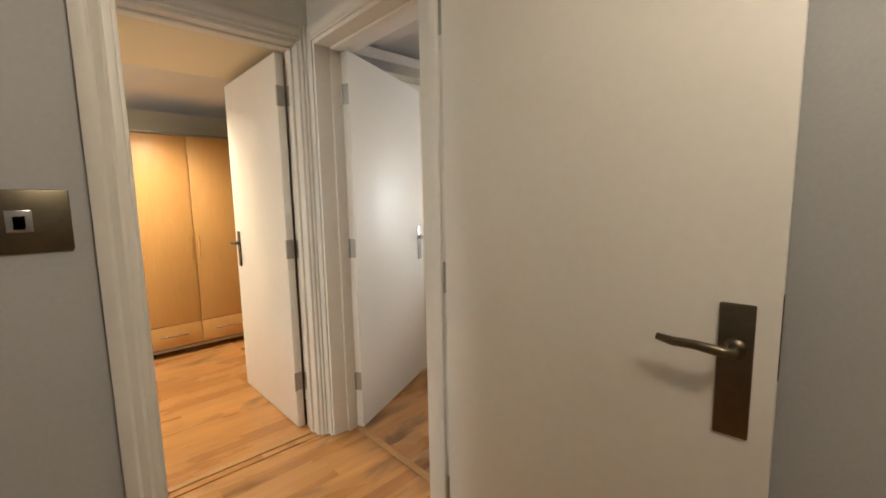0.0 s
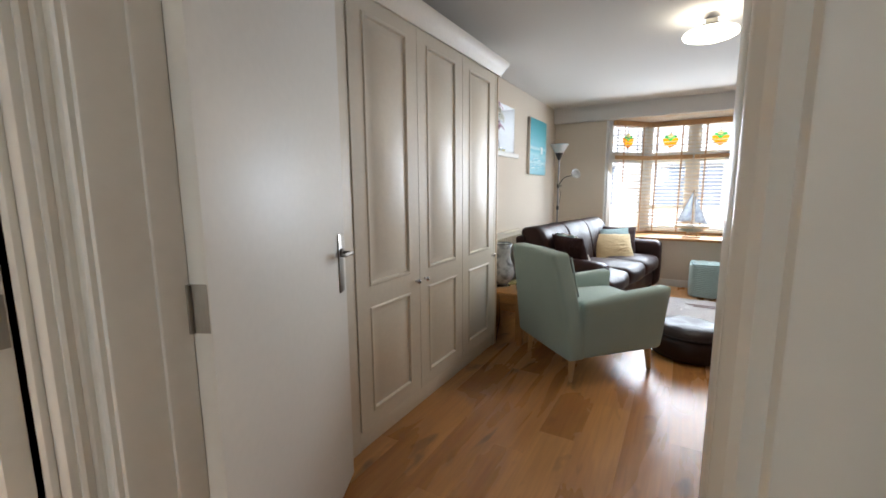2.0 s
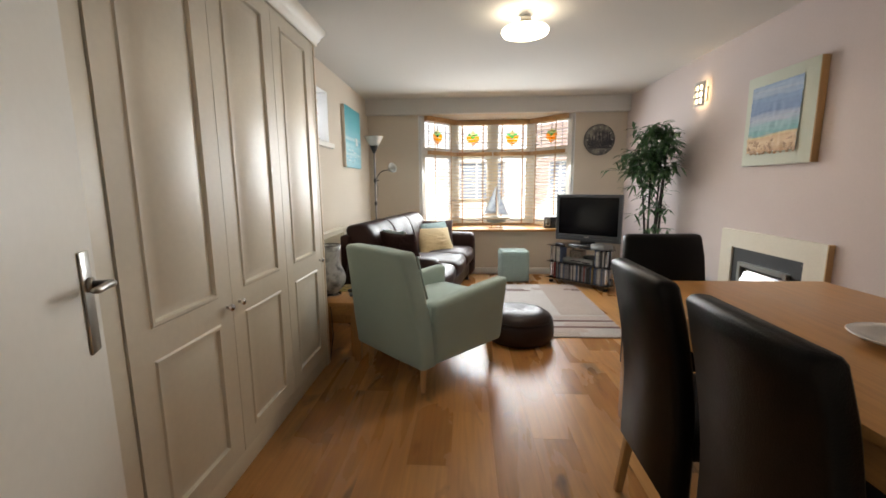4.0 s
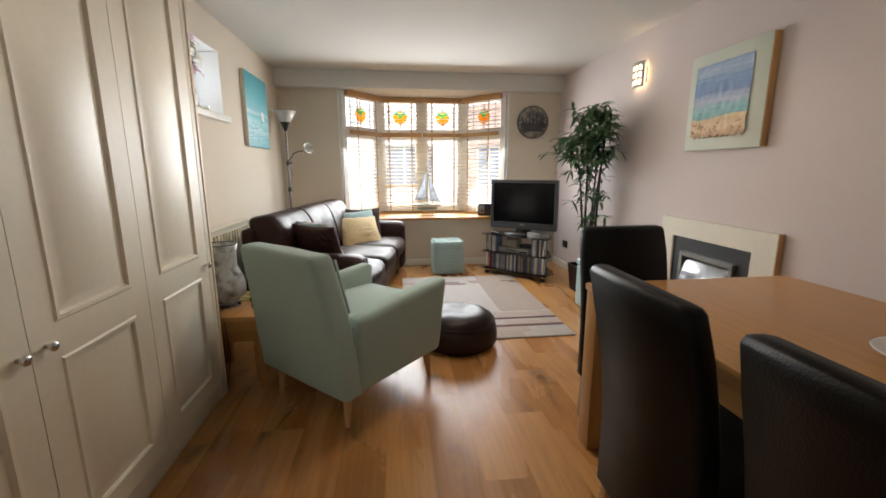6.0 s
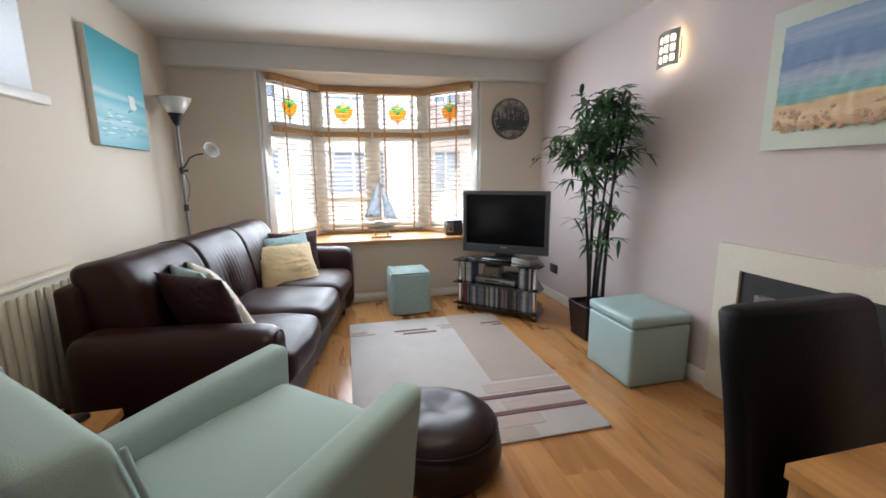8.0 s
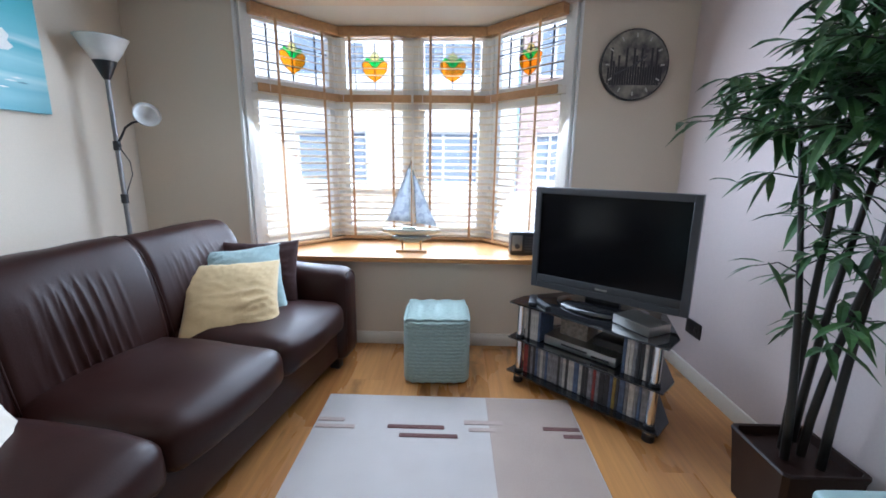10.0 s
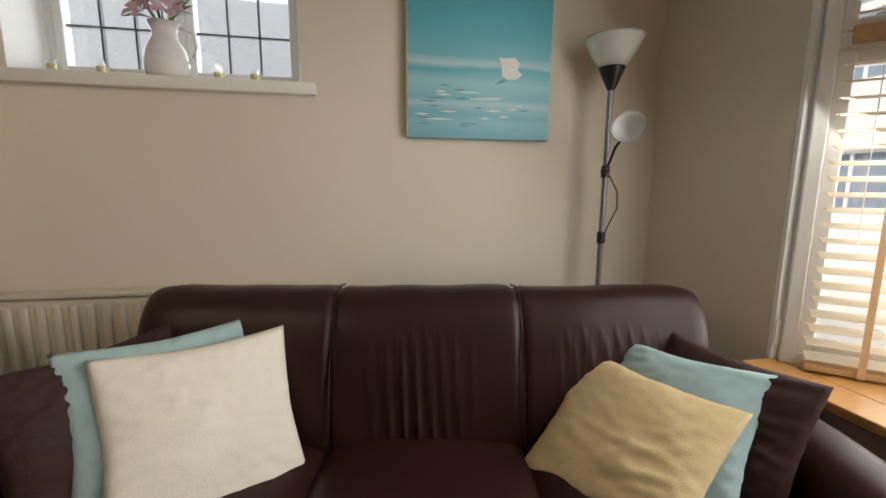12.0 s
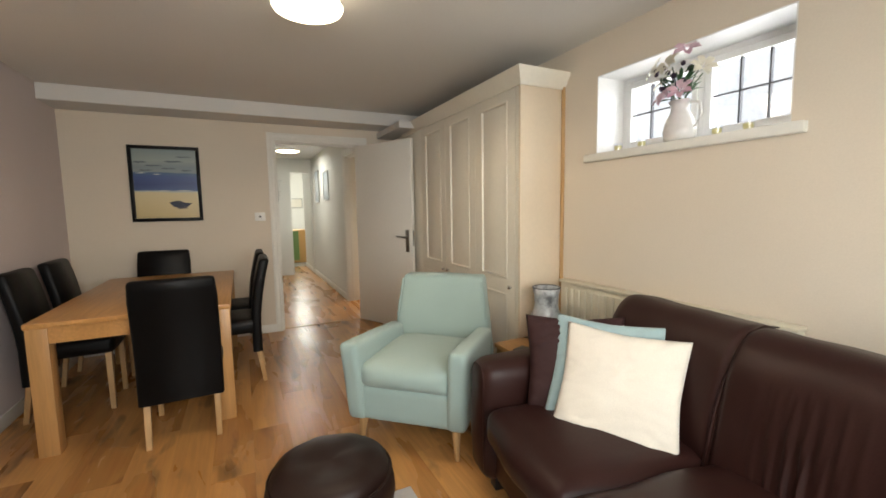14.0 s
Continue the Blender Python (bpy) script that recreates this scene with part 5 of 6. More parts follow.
# ---- fireplace ----
fp = thing("fireplace", "flat cream stone fireplace panel with black inset and steel hood", "fireplace", pose(0, 0.04, 0))
part("surround", panel_with_holes(2.24, 3.195, 0.001, 0.85, [(2.39, 3.06, 0.001, 0.722)], 0.0005, 0.035), CREAMST, fp)
part("edge_strip", box(2.232, 2.2395, 0.0005, 0.036, 0.001, 0.851, 0.001), PINE, fp, "pale wood edge strip")
part("inset", panel_with_holes(2.391, 3.059, 0.001, 0.721, [(2.49, 2.96, 0.001, 0.625)], 0.001, 0.022), SLATE, fp, "black inset frame")
part("fire_back", box(2.49, 2.96, 0.001, 0.006, 0.001, 0.625), SLATE, fp)
part("trim_frame", frame_bars(2.491, 2.959, 0.02, 0.624, 0.03, 0.008, 0.05), STEEL, fp, "brushed steel frame")
hood = bmesh.new()
q = [hood.verts.new(p) for p in ((2.53, 0.012, 0.59), (2.92, 0.012, 0.59), (2.86, 0.13, 0.40), (2.59, 0.13, 0.40), (2.53, 0.012, 0.36), (2.92, 0.012, 0.36))]
for f in ((0, 1, 2, 3), (0, 3, 4), (1, 5, 2), (3, 2, 5, 4)):
    hood.faces.new([q[i] for i in f])
bmesh.ops.solidify(hood, geom=hood.faces[:], thickness=0.004)
part("hood", hood, CHROME, fp, "polished steel hood", smooth=False)
part("fire_bed", box(2.54, 2.91, 0.008, 0.12, 0.02, 0.10, 0.01), SLATE, fp)

# ---- pictures ----
def art(name, stops, noise_scale=6, warp=0.08, axis=2, lo=0.0, hi=1.0, bump=0.0, rough=0.6, streak=(1, 1, 5)):
    """Paint laid in wavering bands from lo to hi along an axis; stops: (position, colour)."""
    m = bpy.data.materials.new(name)
    m.use_nodes = True
    n, link = m.node_tree.nodes, m.node_tree.links.new
    b = n["Principled BSDF"]
    b.inputs["Roughness"].default_value = rough
    co, mp, t, sep = n.new("ShaderNodeTexCoord"), n.new("ShaderNodeMapping"), n.new("ShaderNodeTexNoise"), n.new("ShaderNodeSeparateXYZ")
    mp.inputs["Scale"].default_value = streak
    link(co.outputs["Object"], mp.inputs[0])
    link(mp.outputs[0], t.inputs["Vector"])
    t.inputs["Scale"].default_value, t.inputs["Detail"].default_value = noise_scale, 6
    link(co.outputs["Object"], sep.inputs[0])
    mr = n.new("ShaderNodeMapRange")
    mr.inputs["From Min"].default_value, mr.inputs["From Max"].default_value = lo, hi
    link(sep.outputs[axis], mr.inputs["Value"])
    off = n.new("ShaderNodeMath")
    off.operation = "MULTIPLY_ADD"
    off.inputs[1].default_value, off.inputs[2].default_value = 2 * warp, -warp
    link(t.outputs["Fac"], off.inputs[0])
    add = n.new("ShaderNodeMath")
    link(mr.outputs[0], add.inputs[0])
    link(off.outputs[0], add.inputs[1])
    ramp = n.new("ShaderNodeValToRGB")
    e = ramp.color_ramp.elements
    while len(e) < len(stops):
        e.new(0.5)
    for el, (p, c) in zip(e, stops):
        el.position, el.color = p, (*c, 1)
    link(add.outputs[0], ramp.inputs[0])
    link(ramp.outputs[0], b.inputs["Base Color"])
    if bump:
        bp = n.new("ShaderNodeBump")
        bp.inputs["Strength"].default_value, bp.inputs["Distance"].default_value = bump, 0.01
        link(t.outputs["Fac"], bp.inputs["Height"])
        link(bp.outputs[0], b.inputs["Normal"])
    return m


CANVAS = material("pale_green_canvas", (0.56, 0.60, 0.52), 0.8, vary=0.03, scale=5, bump=0.2, bump_scale=300)
bp_ = thing("beach_painting", "pale green canvas with a raised textured beach scene", "painting", pose(0, 0.0405, 0))
part("canvas", box(2.43, 3.03, 0.001, 0.045, 1.315, 1.915, 0.003), CANVAS, bp_)
part("canvas_edge", box(2.422, 2.4295, 0.001, 0.044, 1.317, 1.913, 0.001), PINE, bp_)
sea = art("textured_beach", [(0.0, (0.45, 0.27, 0.14)), (0.10, (0.62, 0.46, 0.28)), (0.2, (0.55, 0.38, 0.22)), (0.25, (0.60, 0.45, 0.25)), (0.30, (0.16, 0.34, 0.35)), (0.40, (0.24, 0.40, 0.44)), (0.50, (0.36, 0.40, 0.50)),
                             (0.6, (0.15, 0.23, 0.40)), (0.78, (0.18, 0.28, 0.45)), (0.9, (0.34, 0.42, 0.53)), (1.0, (0.22, 0.32, 0.48))], 5, 0.10, 2, 1.40, 1.84, 0.8, 0.6, (0.8, 1, 9))
relief = bmesh.new()
NX, NZ = 40, 40
gv = [[None] * (NZ + 1) for _ in range(NX + 1)]
for i in range(NX + 1):
    for j in range(NZ + 1):
        u, v = i / NX, j / NZ
        ragged = 0.018 * noise.noise(Vector((u * 9, 0, 3))) * (1 - v) + 0.005 * noise.noise(Vector((u * 20, 4, 3)))
        d = 0.0475 + (0.010 * (1 - v) ** 2 + 0.003) * (1 + noise.noise(Vector((u * 12, v * 12, 1))))
        gv[i][j] = relief.verts.new((2.53 + 0.44 * u + 0.004 * noise.noise(Vector((v * 14, 9, 0))), d, 1.40 + 0.44 * v + ragged))
for i in range(NX):
    for j in range(NZ):
        relief.faces.new((gv[i][j], gv[i + 1][j], gv[i + 1][j + 1], gv[i][j + 1]))
part("relief", relief, sea, bp_, "thick textured paint of blue sea and shells", smooth=True)
random.seed(21)
SHELL = material("shell_fragments", (0.60, 0.42, 0.27), 0.6, vary=0.15, scale=40, second=(0.42, 0.25, 0.14), random=0.25)
shells = bmesh.new()
for i in range(90):
    x, z = random.uniform(2.535, 2.965), 1.395 + random.random() ** 1.6 * 0.085
    s = random.uniform(0.006, 0.014)
    one = bmesh.new()
    bmesh.ops.create_icosphere(one, subdivisions=1, radius=s)
    for v in one.verts:
        v.co = Vector((v.co.x * random.uniform(0.8, 1.4), v.co.y * 0.5, v.co.z)) + Vector((x, 0.056, z))
    join(shells, one)
tagged(part("shells", shells, SHELL, bp_, "crusted shell fragments"), kind="stuff")

gp = thing("seagull_painting", "turquoise seascape canvas with a white gull", "painting", pose(0, 3.3795, 0))
gsea = art("turquoise_seascape", [(0.0, (0.17, 0.42, 0.50)), (0.1, (0.26, 0.52, 0.58)), (0.16, (0.20, 0.46, 0.54)), (0.22, (0.42, 0.62, 0.64)), (0.27, (0.20, 0.48, 0.55)), (0.36, (0.32, 0.58, 0.62)), (0.44, (0.12, 0.42, 0.50)),
                                 (0.47, (0.44, 0.62, 0.64)), (0.53, (0.17, 0.47, 0.54)), (0.75, (0.10, 0.41, 0.47)), (1.0, (0.07, 0.35, 0.40))], 4, 0.05, 2, 1.40, 2.04, 0.15, 0.55, (0.6, 1, 5))
part("canvas", box(4.20, 4.82, -0.036, -0.0005, 1.40, 2.04, 0.003), gsea, gp)
part("canvas_edge", box(4.196, 4.1995, -0.035, -0.0005, 1.401, 2.039, 0.001), CREAMC, gp, "unpainted pale canvas edge")
GULL = material("white_impasto", (0.80, 0.80, 0.77), 0.6, vary=0.04, scale=30, bump=0.3, bump_scale=120)
GULLD = material("grey_impasto", (0.16, 0.30, 0.34), 0.6, vary=0.06, scale=30, bump=0.3, bump_scale=120)
def daub(pts, mat, y=-0.0385):
    part("brush_stroke", move(prism(pts, 0.003), Matrix.Translation((0, y, 0))), mat, gp, smooth=False)
daub([(4.585, 1.735), (4.598, 1.70), (4.60, 1.66), (4.625, 1.648), (4.665, 1.652), (4.69, 1.67), (4.668, 1.69), (4.678, 1.715), (4.655, 1.738), (4.62, 1.732)], GULL)
daub([(4.565, 1.625), (4.60, 1.645), (4.625, 1.648), (4.60, 1.632)], GULLD, -0.0395)
random.seed(8)
for i in range(26):
    x, z, w = random.uniform(4.22, 4.70), random.uniform(1.43, 1.62), random.uniform(0.04, 0.13)
    m = GULL if random.random() < 0.55 else GULLD
    daub([(x, z), (x + w * 0.5, z + 0.004), (x + w, z + 0.001), (x + w * 0.6, z - 0.003)], m, -0.0375)

wp = thing("framed_beach_picture", "black framed print of a boat on a beach under clouds", "picture", pose(0.041, 0, 0))
fr = box(0, 0.022, 0.51, 1.07, 1.865, 1.895, 0.003)
box(0, 0.022, 0.51, 1.07, 1.20, 1.23, 0.003, bm=fr)
box(0, 0.022, 0.51, 0.54, 1.2305, 1.8645, 0.003, bm=fr)
box(0, 0.022, 1.04, 1.07, 1.2305, 1.8645, 0.003, bm=fr)
part("frame", fr, BLACKL, wp)
bsea = art("beach_print", [(0.0, (0.52, 0.40, 0.19)), (0.20, (0.60, 0.48, 0.25)), (0.375, (0.62, 0.52, 0.30)), (0.39, (0.42, 0.46, 0.46)), (0.41, (0.03, 0.07, 0.20)), (0.5, (0.015, 0.04, 0.17)), (0.60, (0.03, 0.07, 0.22)), (0.655, (0.05, 0.11, 0.22)),
                           (0.675, (0.24, 0.28, 0.28)), (0.74, (0.20, 0.25, 0.26)), (0.84, (0.28, 0.33, 0.31)), (1.0, (0.20, 0.26, 0.26))], 4, 0.03, 2, 1.23, 1.865, 0, 0.35, (1, 0.7, 3))
part("print", box(0.001, 0.008, 0.541, 1.039, 1.231, 1.864), bsea, wp)


def inked(name, pts, mat, x=0.0092):
    """A flat painted shape on the print, from (y, z) pairs."""
    bm = bmesh.new()
    lo, hi = [bm.verts.new((x - 0.0012, y, z)) for y, z in pts], [bm.verts.new((x, y, z)) for y, z in pts]
    bm.faces.new(lo)
    bm.faces.new(hi)
    for k in range(len(pts)):
        bm.faces.new((lo[k], lo[(k + 1) % len(pts)], hi[(k + 1) % len(pts)], hi[k]))
    return part(name, bm, mat, wp, smooth=False)


INKB = material("dark_boat_ink", (0.022, 0.028, 0.06), 0.5, vary=0.2, scale=60)
inked("painted_boat", [(0.80, 1.375), (0.835, 1.335), (0.88, 1.322), (0.945, 1.33), (0.985, 1.368), (0.93, 1.372), (0.885, 1.392), (0.85, 1.39)], INKB)
inked("painted_shadow", [(0.845, 1.328), (0.88, 1.312), (0.95, 1.318), (0.94, 1.329), (0.88, 1.322)], material("boat_shadow_ink", (0.16, 0.13, 0.10), 0.5, vary=0.2, scale=60), 0.0088)
STORM = material("storm_cloud_ink", (0.06, 0.085, 0.12), 0.5, vary=0.2, scale=50, second=(0.14, 0.17, 0.19))
for y, z, w, h in ((0.60, 1.745, 0.11, 0.016), (0.70, 1.715, 0.14, 0.014), (0.86, 1.755, 0.16, 0.018), (0.82, 1.69, 0.13, 0.013), (0.96, 1.675, 0.10, 0.015), (0.64, 1.672, 0.12, 0.012), (0.94, 1.80, 0.13, 0.012)):
    inked("painted_cloud", [(y - w / 2, z - 0.2 * h), (y - 0.2 * w, z - 0.6 * h), (y + 0.25 * w, z - 0.3 * h), (y + w / 2, z - 0.1 * h), (y + 0.22 * w, z + 0.5 * h), (y - 0.1 * w, z + 0.3 * h), (y - 0.32 * w, z + 0.45 * h)], STORM, 0.0090)
FOAM = material("pale_surf_ink", (0.55, 0.57, 0.55), 0.5, vary=0.1, scale=60)
for y, z, w in ((0.62, 1.478, 0.10), (0.76, 1.484, 0.14), (0.93, 1.486, 0.16), (0.60, 1.645, 0.10), (0.72, 1.636, 0.08)):
    inked("painted_surf", [(y - w / 2, z), (y, z - 0.004), (y + w / 2, z + 0.001), (y + 0.1 * w, z + 0.005)], FOAM, 0.0089)

# ---- clock ----
ck = thing("wall_clock", "round dark printed wall clock with a city skyline face", "clock", pose(5.379, 0.385, 1.757))
def disc(r, x0, x1, n=48):
    return rod((x0, 0, 0), (x1, 0, 0), r, n=n)
cf = material("sepia_clock_face", (0.26, 0.245, 0.20), 0.35, vary=0.12, scale=14, second=(0.05, 0.045, 0.05), mix=(0.35, 0.62))
part("rim", disc(0.194, -0.022, 0.0), BLACK, ck)
part("face", disc(0.186, -0.0245, -0.0222), cf, ck)
random.seed(3)
INK = material("dark_skyline_ink", (0.02, 0.018, 0.025), 0.4, vary=0.1, scale=40)
bm = bmesh.new()
for i in range(22):
    y = -0.15 + i * 0.0142
    top = random.choice((-0.01, 0.0, 0.02, 0.05, 0.09)) if i % 3 else -0.01
    lim = math.sqrt(max(0, 0.178 ** 2 - y * y))
    box(-0.0255, -0.0246, y - 0.006, y + 0.006, max(-lim, -0.11), min(lim, top), bm=bm)
part("skyline", bm, INK, ck, "printed dark skyline", smooth=False)
bm = bmesh.new()
for i in range(12):
    a = i * math.pi / 6
    box(-0.0262, -0.0256, -0.004, 0.004, 0.145, 0.168, bm=bm, m=Matrix.Rotation(a, 4, "X"))
part("hour_marks", bm, material("pale_clock_ink", (0.45, 0.44, 0.40), 0.5, vary=0.05), ck, smooth=False)
part("hour_hand", box(-0.029, -0.0272, -0.005, 0.005, -0.01, 0.08, m=Matrix.Rotation(0.9, 4, "X")), GREYP, ck)
part("minute_hand", box(-0.0315, -0.0295, -0.0035, 0.0035, -0.01, 0.125, m=Matrix.Rotation(-2.0, 4, "X")), GREYP, ck)

# ---- wall lights ----
def sconce(x):
    s = thing("wall_light", "square pierced steel wall light, lit, with small glowing windows", "wall light", pose(x, 0.041, 1.95), "wall lights beside the painting")
    part("back_plate", box(-0.06, 0.06, 0, 0.01, -0.06, 0.06, 0.002), STEEL, s)
    holes = [(-0.064 + 0.043 * i, -0.064 + 0.043 * i + 0.028, -0.075 + 0.055 * j, -0.075 + 0.055 * j + 0.036) for i in range(3) for j in range(3)]
    fb = panel_with_holes(-0.085, 0.085, -0.10, 0.10, holes, 0.060, 0.064)
    for v in fb.verts:
        v.co.y -= 3.2 * v.co.x ** 2
    part("front_shade", fb, STEEL, s, "curved pierced steel shade", smooth=False)
    gl = box(-0.07, 0.07, 0.032, 0.038, -0.085, 0.085)
    part("glass", gl, LITW, s, "glowing opal glass")
    return s


sconce(3.68)
sconce(1.76)

# ---- ceiling lamp ----
cl = thing("ceiling_lamp", "round opal glass ceiling lamp, lit, on a chrome stem", "ceiling lamp", pose(2.71, 1.715, -0.01))
part("ceiling_plate", lathe([(0.02, CE - 0.03), (0.05, CE - 0.028), (0.055, CE + 0.009)], 28), CHROME, cl, smooth=40)
part("stem", box(-0.05, 0.05, -0.035, 0.035, 2.20, CE - 0.03, 0.006), STEEL, cl)
part("glass_shade", lathe([(0.03, 2.150), (0.10, 2.153), (0.145, 2.168), (0.152, 2.182), (0.145, 2.194), (0.06, 2.199)], 40), LIT, cl, "glowing opal glass disc", smooth=40)

# ---- floor lamp ----
fl = thing("floor_lamp", "black and grey floor lamp with uplighter bowl and reading arm", "floor lamp", pose(5.04, 3.23, 0))
part("base", lathe([(0.02, 0.028), (0.11, 0.026), (0.125, 0.012), (0.125, 0.0005)][::-1], 32), BLACK, fl, smooth=40)
part("pole", rod((0, 0, 0.026), (0, 0, 1.62), 0.0115, n=14), material("grey_lamp_pole", (0.25, 0.25, 0.26), 0.35, 0.6, vary=0.04), fl)
part("socket", lathe([(0.014, 1.60), (0.024, 1.62), (0.05, 1.68), (0.054, 1.69)], 24), BLACK, fl, smooth=40)
part("bowl", lathe([(0.053, 1.691), (0.085, 1.74), (0.115, 1.80), (0.119, 1.802), (0.110, 1.795), (0.08, 1.74), (0.04, 1.70)], 36), FROST, fl, "white frosted glass bowl", smooth=True)
for z in (1.265, 0.98):
    part("clamp", rod((0, 0, z - 0.025), (0, 0, z + 0.025), 0.018, n=14), BLACK, fl)
part("clamp_knob", rod((0, -0.015, 1.265), (-0.045, -0.05, 1.265), 0.009, n=10), BLACK, fl)
part("reading_arm", sweep([(0, 0, 1.27), (0.0, -0.03, 1.31), (0.0, -0.06, 1.36), (-0.01, -0.11, 1.385), (-0.02, -0.16, 1.392), (-0.025, -0.19, 1.394)], 0.006, 8), BLACK, fl, smooth=True)
rs = move(lathe([(0.018, 0), (0.03, 0.015), (0.05, 0.045), (0.062, 0.075), (0.064, 0.078), (0.05, 0.06), (0.02, 0.02)], 28), Matrix.Translation((-0.025, -0.185, 1.394)) @ pose(0, 0, 0, 70, 0, -40))
part("reading_shade", rs, FROST, fl, "small white frosted shade", smooth=True)
part("cord", sweep([(0.014, 0, 1.26), (0.05, -0.02, 1.18), (0.055, -0.02, 1.11), (0.02, -0.005, 1.02), (0.014, 0, 0.98)], 0.003, 6), BLACK, fl, smooth=True)

# ---- radiator ----
rd = thing("radiator", "cream panel radiator on the wall behind the sofa", "radiator", pose(0, 3.30, 0))
RADP = material("cream_radiator_enamel", (0.68, 0.63, 0.50), 0.35, vary=0.02, scale=2)
part("panel", box(2.56, 3.88, 0.012, 0.07, 0.15, 0.775, 0.006), RADP, rd)
for i in range(24):
    x = 2.60 + i * 0.0535
    part("fin", box(x, x + 0.030, -0.002, 0.014, 0.175, 0.75, 0.010, 3), RADP, rd)
part("top_grille", box(2.555, 3.885, -0.004, 0.074, 0.778, 0.796, 0.004), RADP, rd)
part("valve", rod((2.535, 0.03, 0.12), (2.535, 0.03, 0.22), 0.016, n=14), WHITEP, rd)
part("pipe", rod((2.535, 0.03, 0.0), (2.535, 0.03, 0.12), 0.0075, n=10), CHROME, rd)

# ---- nest of side tables, lamp ----
def side_table(x0, x1, y0, y1, h, label):
    s = thing("side_table", label, "side table", group="nest of side tables")
    part("tabletop", box(x0, x1, y0, y1, h - 0.03, h, 0.004), OAKT, s)
    for x in (x0 + 0.01, x1 - 0.055):
        for y in (y0 + 0.01, y1 - 0.055):
            part("leg", box(x, x + 0.045, y, y + 0.045, 0, h - 0.031, 0.003), OAKL, s)
    part("rail", box(x0 + 0.056, x1 - 0.056, y0 + 0.016, y0 + 0.034, h - 0.085, h - 0.031), OAKT, s)
    part("rail", box(x0 + 0.016, x0 + 0.034, y0 + 0.056, y1 - 0.056, h - 0.085, h - 0.031), OAKT, s)
    return s


side_table(2.51, 2.97, 2.81, 3.25, 0.42, "light oak side table beside the sofa")
side_table(2.58, 2.91, 2.85, 3.19, 0.33, "smaller light oak table nested under the first")
vl = thing("table_lamp", "waisted crackled grey glass lamp on the side table", "lamp", pose(2.70, 3.07, 0.42))
part("base", lathe([(0.075, 0.0005), (0.075, 0.012), (0.05, 0.02), (0.03, 0.022)], 32), CHROME, vl, smooth=40)
part("glass_body", lathe([(0.045, 0.022), (0.075, 0.045), (0.105, 0.09), (0.112, 0.13), (0.10, 0.18), (0.078, 0.225), (0.070, 0.26), (0.074, 0.31), (0.085, 0.365), (0.081, 0.365), (0.068, 0.31), (0.062, 0.26), (0.02, 0.10)], 40), MARBLE, vl, "grey crackle-patterned glass", smooth=True)
part("rim", sweep([(0.083 * math.cos(a), 0.083 * math.sin(a), 0.366) for a in [2 * math.pi * j / 36 for j in range(37)]], 0.003, 6), BLACK, vl, smooth=True)
solid("lamp_cable", sweep([(2.62, 3.07, 0.426), (2.58, 3.08, 0.424), (2.53, 3.04, 0.424), (2.503, 3.01, 0.38), (2.501, 3.0, 0.2), (2.501, 3.03, 0.02)], 0.003, 6), BLACK, "black lamp cable trailing off the table", "cable", smooth=True)
solid("coaster", box(-0.05, 0.05, -0.05, 0.05, 0, 0.008, 0.002), BLACK, "dark square coaster on the side table", "coaster", pose(2.72, 2.89, 0.4205, 0, 0, 20))
solid("remote_control", box(-0.02, 0.02, -0.08, 0.08, 0, 0.018, 0.005), BLACK, "black remote control on the side table", "remote control", pose(2.86, 2.93, 0.4205, 0, 0, 70))
mg = material("printed_magazine_cover", (0.10, 0.09, 0.04), 0.3, vary=0.2, scale=18, second=(0.55, 0.47, 0.18), mix=(0.4, 0.55))
solid("magazine", box(-0.10, 0.10, -0.13, 0.13, 0, 0.006, 0.001), mg, "glossy dark and yellow magazine on the side table", "magazine", pose(2.88, 3.11, 0.4205, 0, 0, 12))

# ---- window sill things ----
vs = thing("flower_vase", "white ceramic jug of pink and cream artificial lilies", "vase", pose(3.285, 3.42, 1.598) @ Matrix.Diagonal((1.16, 1.0, 1.14, 1)))
part("jug", lathe([(0.045, 0.0005), (0.062, 0.012), (0.068, 0.05), (0.058, 0.095), (0.038, 0.13), (0.036, 0.15), (0.048, 0.178), (0.043, 0.175), (0.03, 0.15), (0.02, 0.10)], 32), CERAMIC, vs, "glazed white jug", smooth=True)
part("jug_handle", sweep([(0.045, 0, 0.165), (0.085, 0, 0.155), (0.095, 0, 0.11), (0.078, 0, 0.065), (0.062, 0, 0.055)], 0.006, 8), CERAMIC, vs, smooth=True)
random.seed(4)


def lily(at, d, r, mat):
    bm = bmesh.new()
    d = d.normalized()
    s = d.cross(Vector((0.3, 0.2, 1))).normalized()
    u = d.cross(s)
    for k in range(6):
        a = k * math.pi / 3 + random.uniform(-0.15, 0.15)
        o = math.cos(a) * s + math.sin(a) * u
        w = d.cross(o).normalized()
        pts = [(0.1, 0.0, 0.25), (0.45, 0.28, 0.55), (0.85, 0.30, 0.62), (1.15, 0.0, 0.5)]
        lft = [bm.verts.new(at + r * (o * x + w * y + d * z)) for x, y, z in pts]
        mid = [bm.verts.new(at + r * (o * x + d * (z - 0.10))) for x, y, z in pts]
        rgt = [bm.verts.new(at + r * (o * x - w * y + d * z)) for x, y, z in pts]
        for i in range(3):
            bm.faces.new((lft[i], lft[i + 1], mid[i + 1], mid[i]))
            bm.faces.new((mid[i], mid[i + 1], rgt[i + 1], rgt[i]))
    return part("lily", bm, mat, vs, smooth=True)


